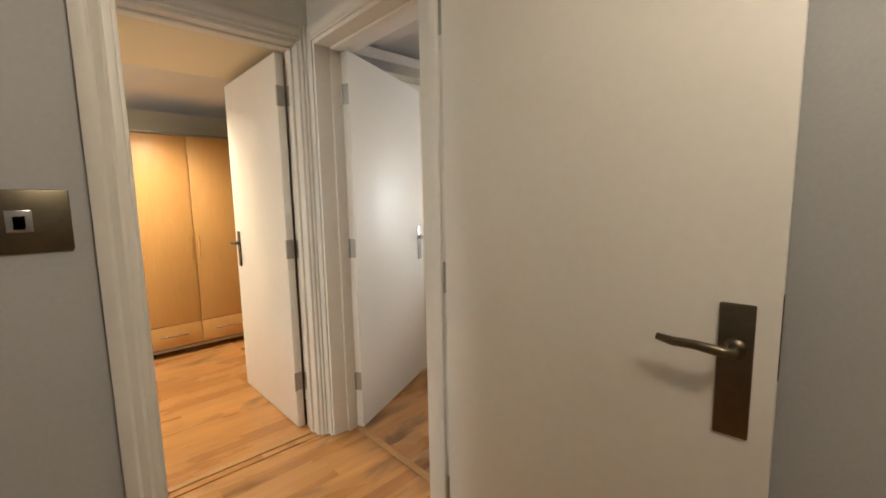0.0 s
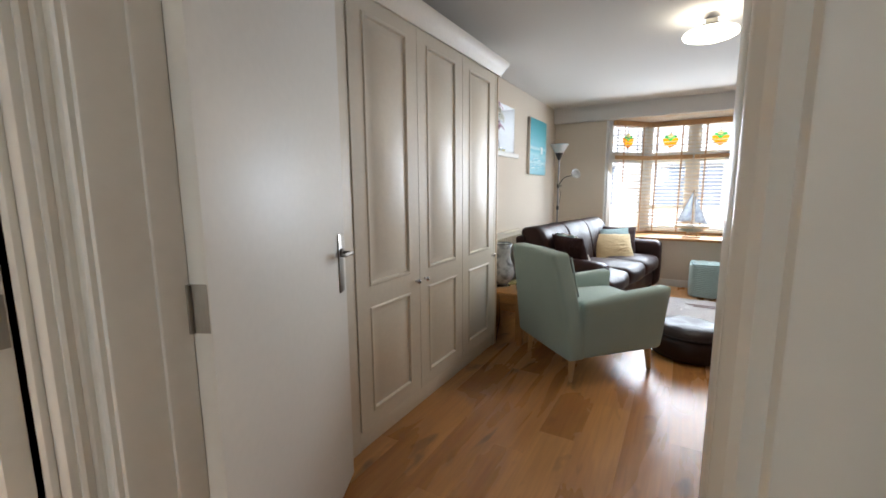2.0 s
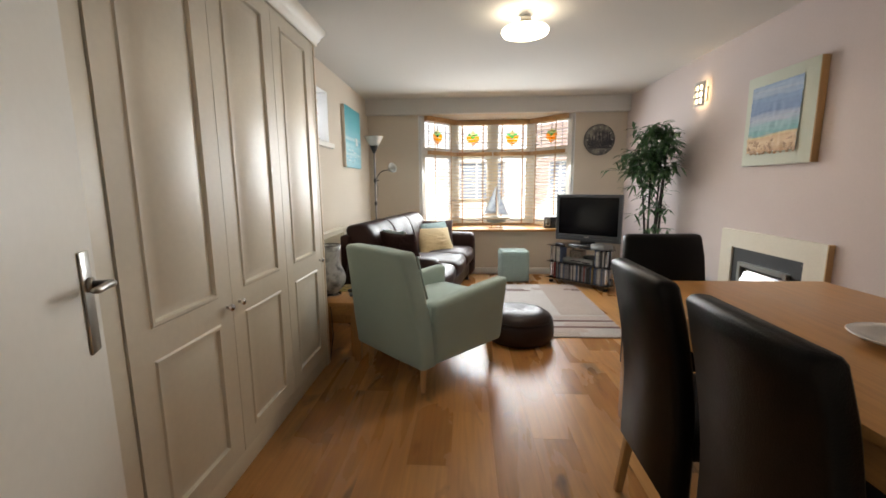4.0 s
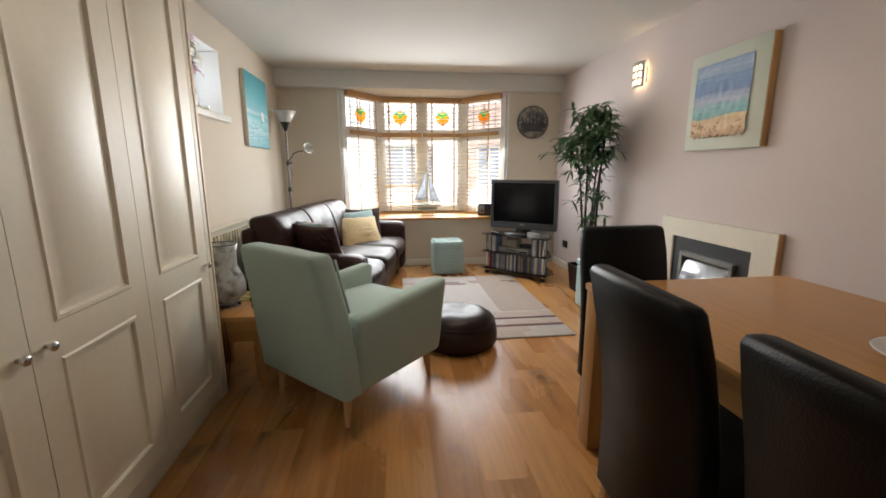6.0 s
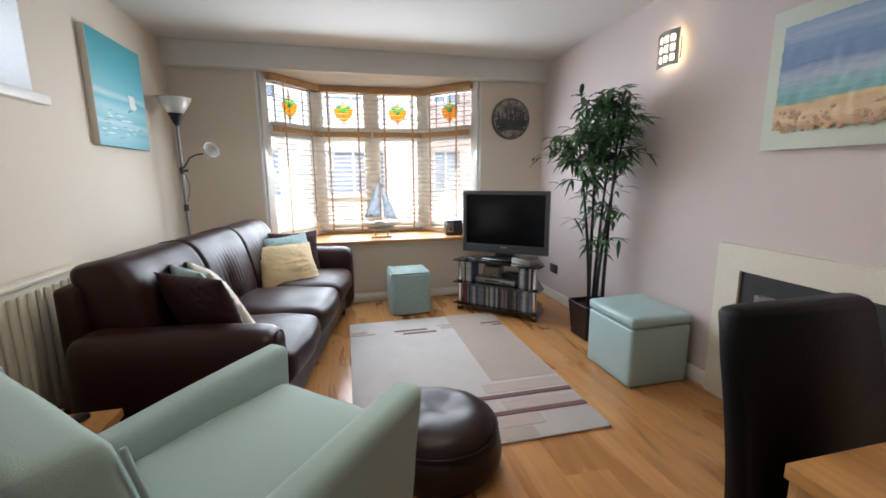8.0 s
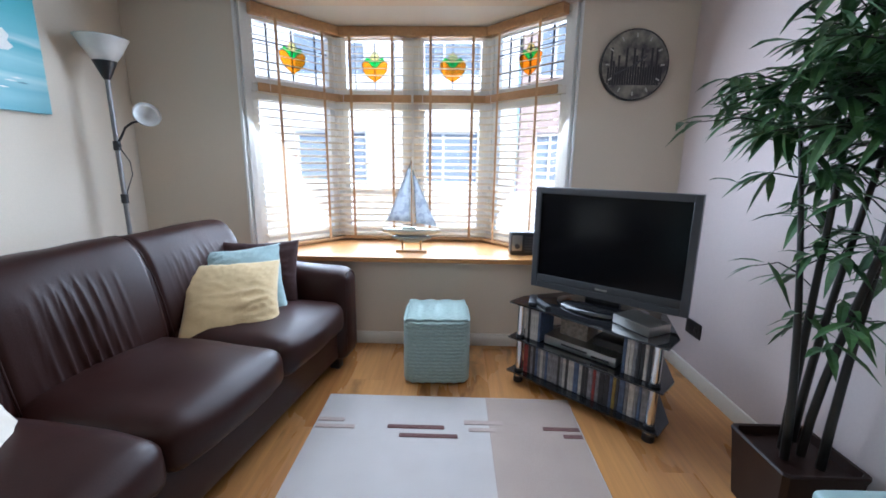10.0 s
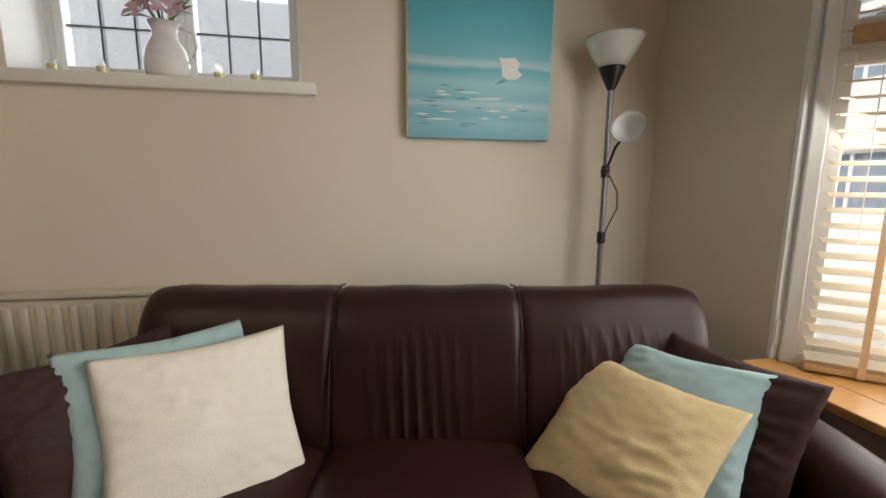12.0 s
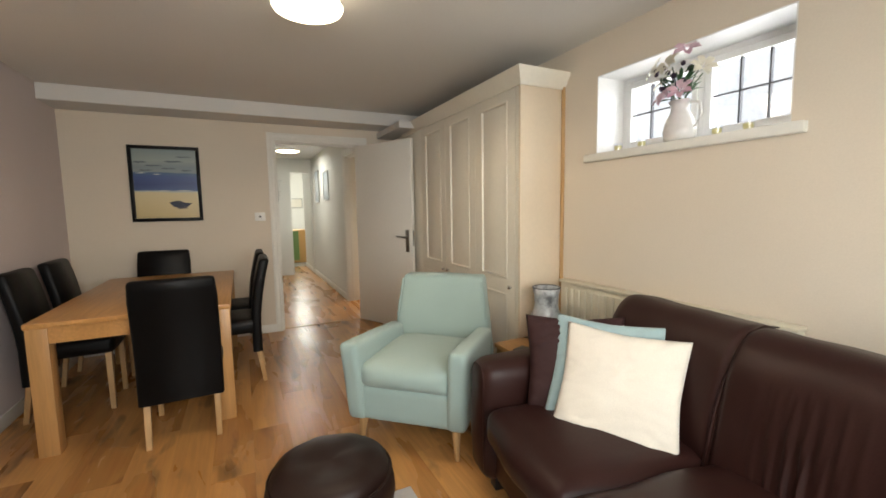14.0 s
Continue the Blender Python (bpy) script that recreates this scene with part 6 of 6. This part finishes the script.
DARKB = material("dark_purple_bloom", (0.05, 0.03, 0.06), 0.7, vary=0.2, scale=20)
for x, y, z, r, m in ((-0.04, -0.04, 0.19, 0.05, BLOOM), (0.03, -0.05, 0.20, 0.05, BLOOM), (-0.07, 0.0, 0.27, 0.05, BLOOMW), (0.10, -0.02, 0.28, 0.05, BLOOMW), (-0.03, -0.04, 0.32, 0.055, BLOOMW), (0.04, -0.03, 0.37, 0.05, BLOOM), (-0.10, -0.02, 0.33, 0.05, BLOOMW), (0.0, 0.02, 0.24, 0.05, BLOOMW)):
    lily(Vector((x, y, z)), Vector((x, y - 0.06, 0.08)), r, m)
for i in range(8):
    a = random.uniform(0, 6.28)
    tip = Vector((0.10 * math.cos(a), 0.05 * math.sin(a) - 0.01, random.uniform(0.24, 0.38)))
    part("stem", sweep([(0, 0, 0.15), tip * 0.6 + Vector((0, 0, 0.07)), tip], 0.0025, 5), LEAF, vs, smooth=True)
db = bmesh.new()
for i in range(16):
    c = Vector((random.uniform(-0.10, 0.06), random.uniform(-0.05, 0.0), random.uniform(0.24, 0.33)))
    one = bmesh.new()
    bmesh.ops.create_icosphere(one, subdivisions=1, radius=random.uniform(0.008, 0.016))
    bmesh.ops.translate(one, vec=c, verts=one.verts)
    join(db, one)
tagged(part("dark_blooms", db, DARKB, vs, "clustered dark blooms", smooth=True), kind="stuff")
lv = bmesh.new()
for i in range(34):
    a = random.uniform(0, 6.28)
    leaf(lv, Vector((0.03 * math.cos(a), 0.02 * math.sin(a), random.uniform(0.18, 0.30))), Vector((math.cos(a), 0.5 * math.sin(a), random.uniform(0.0, 0.9))).normalized(), random.uniform(0.06, 0.10))
tagged(part("foliage", lv, LEAF, vs, "green leaves among the lilies", smooth=False), kind="stuff")
for i, x in enumerate((2.90, 3.06, 3.465, 3.60)):
    c = thing("candle_holder", "small yellow candle in a clear glass on the window sill", "candle", pose(x, 3.43, 1.5985), "candles on the window sill")
    part("glass_cup", lathe([(0.018, 0.0005), (0.022, 0.004), (0.026, 0.048), (0.0235, 0.048), (0.02, 0.008), (0.004, 0.007)], 20), PANE, c, smooth=40)
    part("wax", lathe([(0.0185, 0.009), (0.0215, 0.034), (0.003, 0.034)], 18), WAX, c, smooth=40)

# ---- things on the bay's board ----
bt = thing("model_yacht", "wooden model yacht with grey patterned sails on a stand", "model boat", pose(5.46, 1.68, 0.618, 0, 0, -90))
# local: x along the hull
HULL = material("painted_hull", (0.62, 0.64, 0.58), 0.4, vary=0.05, scale=12)
HULLB = material("blue_grey_hull", (0.22, 0.28, 0.32), 0.4, vary=0.05, scale=12)
def hull(z0, z1, wide, long0, long1):
    bm = bmesh.new()
    rings = []
    for i in range(13):
        u = -1 + 2 * i / 12
        x = long0 + (long1 - long0) * i / 12
        w = wide * max(0.02, (1 - abs(u) ** 2.4))
        k = max(0.0, abs(u) - 0.4) * 0.05
        rings.append([bm.verts.new(p) for p in ((x, -w, z1), (x, -w * 0.75, (z0 + z1) / 2 + k * 0.4), (x, 0, z0 + k), (x, w * 0.75, (z0 + z1) / 2 + k * 0.4), (x, w, z1))])
    for q, s in zip(rings, rings[1:]):
        for j in range(4):
            bm.faces.new((q[j], q[j + 1], s[j + 1], s[j]))
        bm.faces.new((q[4], q[0], s[0], s[4]))
    bm.faces.new(rings[0])
    bm.faces.new(rings[-1])
    return bm
part("hull", hull(0.10, 0.15, 0.045, -0.19, 0.19), HULL, bt, "cream upper hull", smooth=True)
part("keel", hull(0.06, 0.105, 0.03, -0.13, 0.13), HULLB, bt, "blue-grey lower hull", smooth=True)
part("display_stand", box(-0.10, 0.10, -0.035, 0.035, 0.0005, 0.014, 0.003), PINE, bt)
for x in (-0.06, 0.06):
    part("support", box(x - 0.006, x + 0.006, -0.02, 0.02, 0.014, 0.075), PINE, bt)
part("mast", rod((0.0, 0, 0.14), (0.0, 0, 0.59), 0.005, 0.003, 8), PINE, bt)
part("boom", rod((0.0, 0, 0.19), (-0.17, 0, 0.185), 0.0035, n=8), PINE, bt)
SAIL = material("grey_printed_sail", (0.42, 0.44, 0.46), 0.8, vary=0.06, scale=30, second=(0.31, 0.33, 0.37), mix=(0.42, 0.5))
def sail(a, b, c, belly):
    bm = bmesh.new()
    N = 8
    a, b, c = Vector(a), Vector(b), Vector(c)
    rows = []
    for i in range(N + 1):
        row = []
        for j in range(i + 1):
            u, v = i / N, (j / i if i else 0)
            p = a.lerp(b, u).lerp(a.lerp(c, u), v)
            p.y += belly * math.sin(math.pi * v) * u * (1.2 - u)
            row.append(bm.verts.new(p))
        rows.append(row)
    for i in range(N):
        for j in range(i + 1):
            bm.faces.new((rows[i][j], rows[i + 1][j], rows[i + 1][j + 1]))
            if j < i:
                bm.faces.new((rows[i][j], rows[i + 1][j + 1], rows[i][j + 1]))
    bmesh.ops.solidify(bm, geom=bm.faces[:], thickness=0.0015)
    return bm
part("mainsail", sail((-0.004, 0, 0.585), (-0.16, 0, 0.20), (-0.006, 0, 0.20), 0.06), SAIL, bt, smooth=True)
part("foresail", sail((0.006, 0, 0.54), (0.03, 0, 0.19), (0.165, 0, 0.17), 0.05), SAIL, bt, smooth=True)
part("cabin", box(-0.06, 0.03, -0.02, 0.02, 0.148, 0.166, 0.004), HULL, bt)
part("rigging", sweep([(0.185, 0, 0.152), (0.0, 0, 0.588), (-0.185, 0, 0.152)], 0.001, 4), BLACK, bt)

ra = thing("radio", "black portable radio on the window board", "radio", pose(5.44, 0.955, 0.6185, 0, 0, 90))
part("case", box(-0.085, 0.085, -0.045, 0.045, 0, 0.15, 0.01), BLACK, ra)
for i in range(6):
    part("grille_bar", box(-0.075, -0.005, 0.0452, 0.048, 0.022 + i * 0.018, 0.030 + i * 0.018, 0.001), GREYP, ra)
part("dial_panel", box(0.01, 0.075, 0.0452, 0.048, 0.03, 0.13, 0.002), STEEL, ra)
part("dial_panel_knob", rod((0.043, 0.047, 0.06), (0.043, 0.06, 0.06), 0.016, n=18), GREYP, ra)
sk = thing("power_socket", "white plastic socket on the bay's reveal", "socket", pose(5.40, 2.697, 0.70))
part("plate", box(-0.02, 0.05, -0.006, 0.0, -0.03, 0.06, 0.002), WHITEP, sk)
part("rocker", box(0.0, 0.02, -0.009, -0.0062, 0.02, 0.045, 0.001), WHITEP, sk)

# ---- table bowl, wall switches ----
bw = thing("fruit_bowl", "white ceramic dish on the dining table", "bowl", pose(1.05, 0.83, TZ + 0.0005))
part("dish", lathe([(0.05, 0), (0.06, 0.004), (0.11, 0.022), (0.135, 0.034), (0.130, 0.036), (0.10, 0.026), (0.05, 0.010), (0.005, 0.009)], 36), CERAMIC, bw, smooth=True)


def wall_plate(name, label, category, at, w, h, mat, rockers):
    """A plate on a wall: x across, z up, y out of the wall."""
    t = thing(name, label, category, at)
    part("plate", box(-w / 2, w / 2, 0, 0.007, -h / 2, h / 2, 0.003), mat, t)
    for x, z, a, b, m in rockers:
        part("rocker", box(x - a / 2, x + a / 2, 0.0072, 0.011, z - b / 2, z + b / 2, 0.0012), m, t)
    for x in (-w * 0.40, w * 0.40):
        part("screw", rod((x, 0.0065, 0), (x, 0.008, 0), 0.003, n=8), mat, t)
    return t


FACE_EAST = Matrix(((0, 1, 0, 0), (-1, 0, 0, 0), (0, 0, 1, 0), (0, 0, 0, 1)))
wall_plate("thermostat", "white room thermostat beside the doorway", "thermostat", Matrix.Translation((0.0405, 1.575, 1.225)) @ FACE_EAST, 0.10, 0.085, WHITEP, [(0, 0, 0.022, 0.02, BLACK)])
wall_plate("power_socket", "steel double socket low on the wall", "socket", Matrix.Translation((0.0405, 1.46, 0.32)) @ FACE_EAST, 0.145, 0.086, STEEL, [(-0.03, 0.015, 0.012, 0.02, BLACK), (0.03, 0.015, 0.012, 0.02, BLACK)])
wall_plate("light_switch", "bronze light switch with one white rocker", "switch", pose(-1.178, 1.6145, 1.225, 0, 0, 180), 0.118, 0.096, BRASS, [(0, 0, 0.030, 0.034, CHROME), (0, -0.002, 0.016, 0.022, WHITEP)])
wall_plate("power_socket", "white plastic double socket behind the TV stand", "socket", pose(5.02, 0.0405, 0.30), 0.145, 0.086, BLACK, [(-0.03, 0.0, 0.03, 0.03, BLACK)])

# strike plate on the first doorway's lining
solid("strike_plate", box(-1.037, -1.0355, 1.655, 1.68, 0.93, 1.05, 0.0004), BRASS, "bronze strike plate in the door lining", "strike plate")

# ---- hall ----
structure("wall_hall_end", panel_with_holes(1.755, 2.70, 0, 2.29, [(2.30, 2.68, 0, 2.02)], -4.06, -3.95, "y"), HALLP, "pale painted wall at the hall's end", "wall")
far = box(-8.5, -4.06, 0.9, 1.0, 0, 2.5)
box(-8.5, -4.06, 4.6, 4.7, 0, 2.5, bm=far)
box(-8.6, -8.5, 0.9, 4.7, 0, 2.5, bm=far)
box(-5.2, -5.08, 2.84, 4.6, 0, 2.5, bm=far)
structure("wall_far_room", far, HALLP, "pale walls of the room beyond the hall", "wall")
structure("ceiling_far_room", box(-8.5, -5.2, 1.0, 4.6, 2.4, 2.46), CEIL, "white ceiling of the far room", "ceiling")
structure("floor_far_room", box(-8.5, -5.2, 1.0, 4.6, -0.05, -0.004), material("grey_vinyl_floor", (0.36, 0.34, 0.31), 0.4, vary=0.05, scale=3), "pale grey floor of the far room", "floor")
hl = thing("hall_lamp", "round flush hall ceiling lamp, lit", "ceiling lamp", pose(-2.68, 2.15, 0))
part("rim", lathe([(0.20, CE - 0.03), (0.205, CE - 0.015), (0.205, CE - 0.001)], 36), WHITEP, hl, smooth=40)
part("diffuser", lathe([(0.03, CE - 0.055), (0.13, CE - 0.048), (0.19, CE - 0.031)], 36), LIT, hl, "glowing round diffuser", smooth=40)


def hall_picture(x0, x1, z0, z1):
    t = thing("hall_picture", "small framed grey print on the hall wall", "picture", pose(0, 2.6995, 0), "pictures in the hall")
    f = frame_bars(x0, x1, z0, z1, 0.022, -0.02, -0.0005)
    part("frame", f, STEEL, t)
    part("print", box(x0 + 0.022, x1 - 0.022, -0.012, -0.001, z0 + 0.022, z1 - 0.022), art("grey_print", [(0, (0.30, 0.34, 0.36)), (0.5, (0.55, 0.58, 0.58)), (1, (0.38, 0.44, 0.48))], 5, 0.2, 2, z0, z1), t)


hall_picture(-3.42, -3.05, 1.42, 2.0)
hall_picture(-2.57, -2.15, 1.44, 1.92)
sp = thing("wall_sprig", "dark metal leaf sprig on the hall's end wall", "wall decoration", pose(-3.949, 2.06, 1.40))
part("stem", sweep([(0.006, 0, 0), (0.012, 0.02, 0.2), (0.01, -0.01, 0.46)], 0.005, 6), STEEL, sp)
bm = bmesh.new()
for i in range(12):
    leaf(bm, Vector((0.012, 0.005, 0.05 + 0.034 * i)), Vector((0.15, 0.8 if i % 2 else -0.8, 0.6)).normalized(), 0.11)
part("leaves", bm, STEEL, sp, smooth=False)
cb = thing("green_cabinet", "wooden unit with a green side in the far room", "cabinet", pose(-6.2, 2.62, 0))
part("body", box(-0.25, 0.25, -0.28, 0.22, 0.0, 0.80, 0.01), BEECH, cb)
part("side_panel", box(0.251, 0.262, -0.27, 0.02, 0.06, 0.78, 0.003), material("green_lacquer", (0.16, 0.26, 0.08), 0.4, vary=0.05), cb)
solid("blue_jar", lathe([(0.05, 0.0), (0.07, 0.03), (0.06, 0.12), (0.045, 0.16), (0.05, 0.20), (0.02, 0.20)], 20), material("blue_glaze", (0.08, 0.30, 0.38), 0.2, vary=0.05), "small blue glazed jar on the unit", "jar", pose(-6.15, 2.45, 0.801), smooth=40)
hp2 = thing("far_picture", "small framed picture on the far room's wall", "picture", pose(-8.4995, 2.9, 1.5))
part("frame", box(0.0, 0.02, -0.2, 0.2, -0.15, 0.15, 0.004), STEEL, hp2)
part("print", box(0.0205, 0.022, -0.17, 0.17, -0.12, 0.12), CREAMST, hp2)

# ---- bedroom ----
bwd = thing("bedroom_wardrobe", "beech-effect wardrobe with drawers below and silver edges", "wardrobe", pose(-0.735, 4.64, 0))
part("carcass", box(0.0, 1.24, 0.02, 0.60, 0.06, 1.80, 0.002), BEECH, bwd)
part("edge_trim", box(-0.014, -0.0005, -0.004, 0.60, 0.05, 1.815, 0.003), STEEL, bwd, "silver edge trim")
part("top_trim", box(-0.014, 1.25, -0.006, 0.60, 1.801, 1.816, 0.002), STEEL, bwd)
part("plinth_trim", box(0.0, 1.24, -0.002, 0.018, 0.045, 0.068, 0.002), STEEL, bwd)
for k in range(3):
    a = 0.003 + k * 0.413
    dr = part("wardrobe_door", box(a, a + 0.404, 0.0, 0.018, 0.262, 1.796, 0.002), BEECH, bwd)
    part("handle", box(a + (0.37 if k == 0 else 0.02), a + (0.385 if k == 0 else 0.035), -0.02, -0.001, 0.80, 0.98, 0.004), BEECH, dr)
    dw_ = part("drawer", box(a, a + 0.404, 0.0, 0.018, 0.074, 0.256, 0.002), BEECH, bwd)
    part("handle", box(a + 0.10, a + 0.30, -0.022, -0.012, 0.165, 0.178, 0.003), CHROME, dw_, "slim chrome bar handle")
for x in (0.05, 1.18):
    part("foot", rod((x, 0.05, 0), (x, 0.05, 0.06), 0.022, n=14), BLACK, bwd)
    part("foot", rod((x, 0.5, 0), (x, 0.5, 0.06), 0.022, n=14), BLACK, bwd)
ns = thing("bedside_table", "beech-effect bedside table with one drawer and open shelf", "bedside table", pose(-1.16, 4.72, 0))
part("tabletop", box(0, 0.41, -0.01, 0.42, 0.50, 0.52, 0.003), PINE, ns)
for x in (0.003, 0.386):
    part("side_panel", box(x, x + 0.021, 0.0, 0.41, 0.0, 0.499, 0.002), BEECH, ns)
part("back_panel", box(0.025, 0.385, 0.39, 0.405, 0.03, 0.499), BEECH, ns)
part("shelf", box(0.025, 0.385, 0.004, 0.389, 0.03, 0.05, 0.002), BEECH, ns)
nd = part("drawer", box(0.026, 0.384, -0.002, 0.018, 0.352, 0.496, 0.002), BEECH, ns)
part("knob", rod((0.205, -0.03, 0.43), (0.205, -0.003, 0.43), 0.016, 0.010, 14), PINE, nd, smooth=40)
solid("notebook", box(-0.09, 0.09, -0.06, 0.06, 0, 0.018, 0.003), BLACK, "dark closed notebook on the bedside table", "book", pose(-0.88, 4.90, 0.5205, 0, 0, 8))
bs = thing("bedroom_wall_light", "half-round pierced plaster wall light above the bedside table", "wall light", pose(-0.92, 5.249, 1.42))
half = bmesh.new()
prof = [(0.062, -0.22), (0.078, -0.19), (0.095, -0.05), (0.105, 0.10), (0.108, 0.20)]
rings = [[half.verts.new((r * math.cos(a), -r * 0.9 * math.sin(a) - 0.001, z)) for a in [math.pi * j / 14 for j in range(15)]] for r, z in prof]
for q, s in zip(rings, rings[1:]):
    for j in range(14):
        half.faces.new((q[j], q[j + 1], s[j + 1], s[j]))
half.faces.new(rings[0])
bmesh.ops.solidify(half, geom=half.faces[:], thickness=-0.005)
part("plaster_shade", half, material("sand_plaster", (0.52, 0.48, 0.38), 0.9, vary=0.05, scale=20, bump=0.2, bump_scale=100), bs, smooth=True)
# solid dots, coloured dark for the shade inside pierced holes
dots = bmesh.new()
for row, (z, r) in enumerate(((0.13, 0.1075), (0.10, 0.1065), (0.07, 0.105), (-0.10, 0.092), (-0.13, 0.0885))):
    for j in range(9):
        a = math.pi * (0.18 + 0.08 * j + (0.04 if row % 2 else 0))
        p = Vector((r * math.cos(a), -r * 0.9 * math.sin(a) - 0.001, z))
        join(dots, rod(p * 1.0, p + Vector((0.004 * math.cos(a), -0.004 * math.sin(a), 0)), 0.006, n=8))
part("piercing_dots", dots, material("pierced_hole_shade", (0.16, 0.14, 0.10), 0.9, vary=0.05), bs)
dl = thing("downlight", "small recessed ceiling downlight, lit", "downlight", pose(-0.87, 4.85, 2.079))
part("ring", lathe([(0.03, -0.004), (0.042, -0.005), (0.044, -0.0005)], 24), CHROME, dl, smooth=40)
part("bulb", lathe([(0.005, -0.003), (0.028, -0.003), (0.03, -0.0005)], 20), LIT, dl, smooth=40)
hide = bmesh.new()
ring = []
for j in range(48):
    a = 2 * math.pi * j / 48
    r = 1 + 0.10 * noise.noise(Vector((math.cos(a) * 2.5, math.sin(a) * 2.5, 1))) + 0.03 * math.sin(9 * a)
    ring.append((-1.30 + 0.52 * r * math.cos(a), 4.13 + 0.42 * r * math.sin(a)))
top, bot = [hide.verts.new((x, y, 0.022)) for x, y in ring], [hide.verts.new((x * 1.0, y, 0.0008)) for x, y in ring]
hide.faces.new(top)
hide.faces.new(bot)
for j in range(48):
    hide.faces.new((bot[j], bot[(j + 1) % 48], top[(j + 1) % 48], top[j]))
solid("sheepskin_rug", hide, material("cream_fleece", (0.72, 0.66, 0.54), 1.0, vary=0.08, scale=14, bump=1.0, bump_scale=160, sheen=0.4), "cream sheepskin rug with a wavy edge on the floor", "rug", smooth=30)

# ---- laminate planks ----
floor_ob = tagged(new("floor"), "warm oak-effect laminate plank floor", "floor", kind="structure")
PL, PW = 1.285, 0.193
plank_mesh = {}


def plank(x0, x1, y0, y1):
    key = (round(x1 - x0, 3), round(y1 - y0, 3))
    if key not in plank_mesh:
        bm = bmesh.new()
        lx, ly, c = key[0] / 2, key[1] / 2, 0.0003
        lo = [bm.verts.new((sx * lx, sy * ly, -0.011)) for sx, sy in ((-1, -1), (1, -1), (1, 1), (-1, 1))]
        md = [bm.verts.new((sx * lx, sy * ly, -0.0003)) for sx, sy in ((-1, -1), (1, -1), (1, 1), (-1, 1))]
        hi = [bm.verts.new((sx * (lx - c), sy * (ly - c), 0)) for sx, sy in ((-1, -1), (1, -1), (1, 1), (-1, 1))]
        bm.faces.new(hi)
        for q, s in ((lo, md), (md, hi)):
            for k in range(4):
                bm.faces.new((q[k], q[(k + 1) % 4], s[(k + 1) % 4], s[k]))
        plank_mesh[key] = mesh("plank", bm, FLOOR)
    ob = new("plank", plank_mesh[key])
    ob.parent = floor_ob
    ob.matrix_basis = pose((x0 + x1) / 2, (y0 + y1) / 2, 0, 0, 0, 180 if random.random() < 0.5 else 0)
    return ob


def lay(x0, x1, y0, y1, seed):
    random.seed(seed)
    y, row = y0, 0
    while y < y1 - 0.01:
        top = min(y + PW - 0.0002, y1)
        x = x0 - [0.0, 0.43, 0.86, 0.21, 0.64, 1.07][row % 6]
        while x < x1 - 0.005:
            a, b = max(x, x0), min(x + PL - 0.0002, x1)
            if b - a > 0.02:
                plank(a, b, y, top)
            x += PL
        y += PW
        row += 1


lay(-0.03, 5.38, 0.04, 3.38, 1)
lay(-3.95, -0.035, 1.755, 2.70, 2)
lay(-3.08, -0.10, 2.71, 5.25, 3)
lay(-0.10, 0.78, 3.66, 5.25, 4)
lay(-2.48, -0.115, -1.2, 1.75, 5)
lay(-5.2, -3.955, 1.755, 2.70, 6)
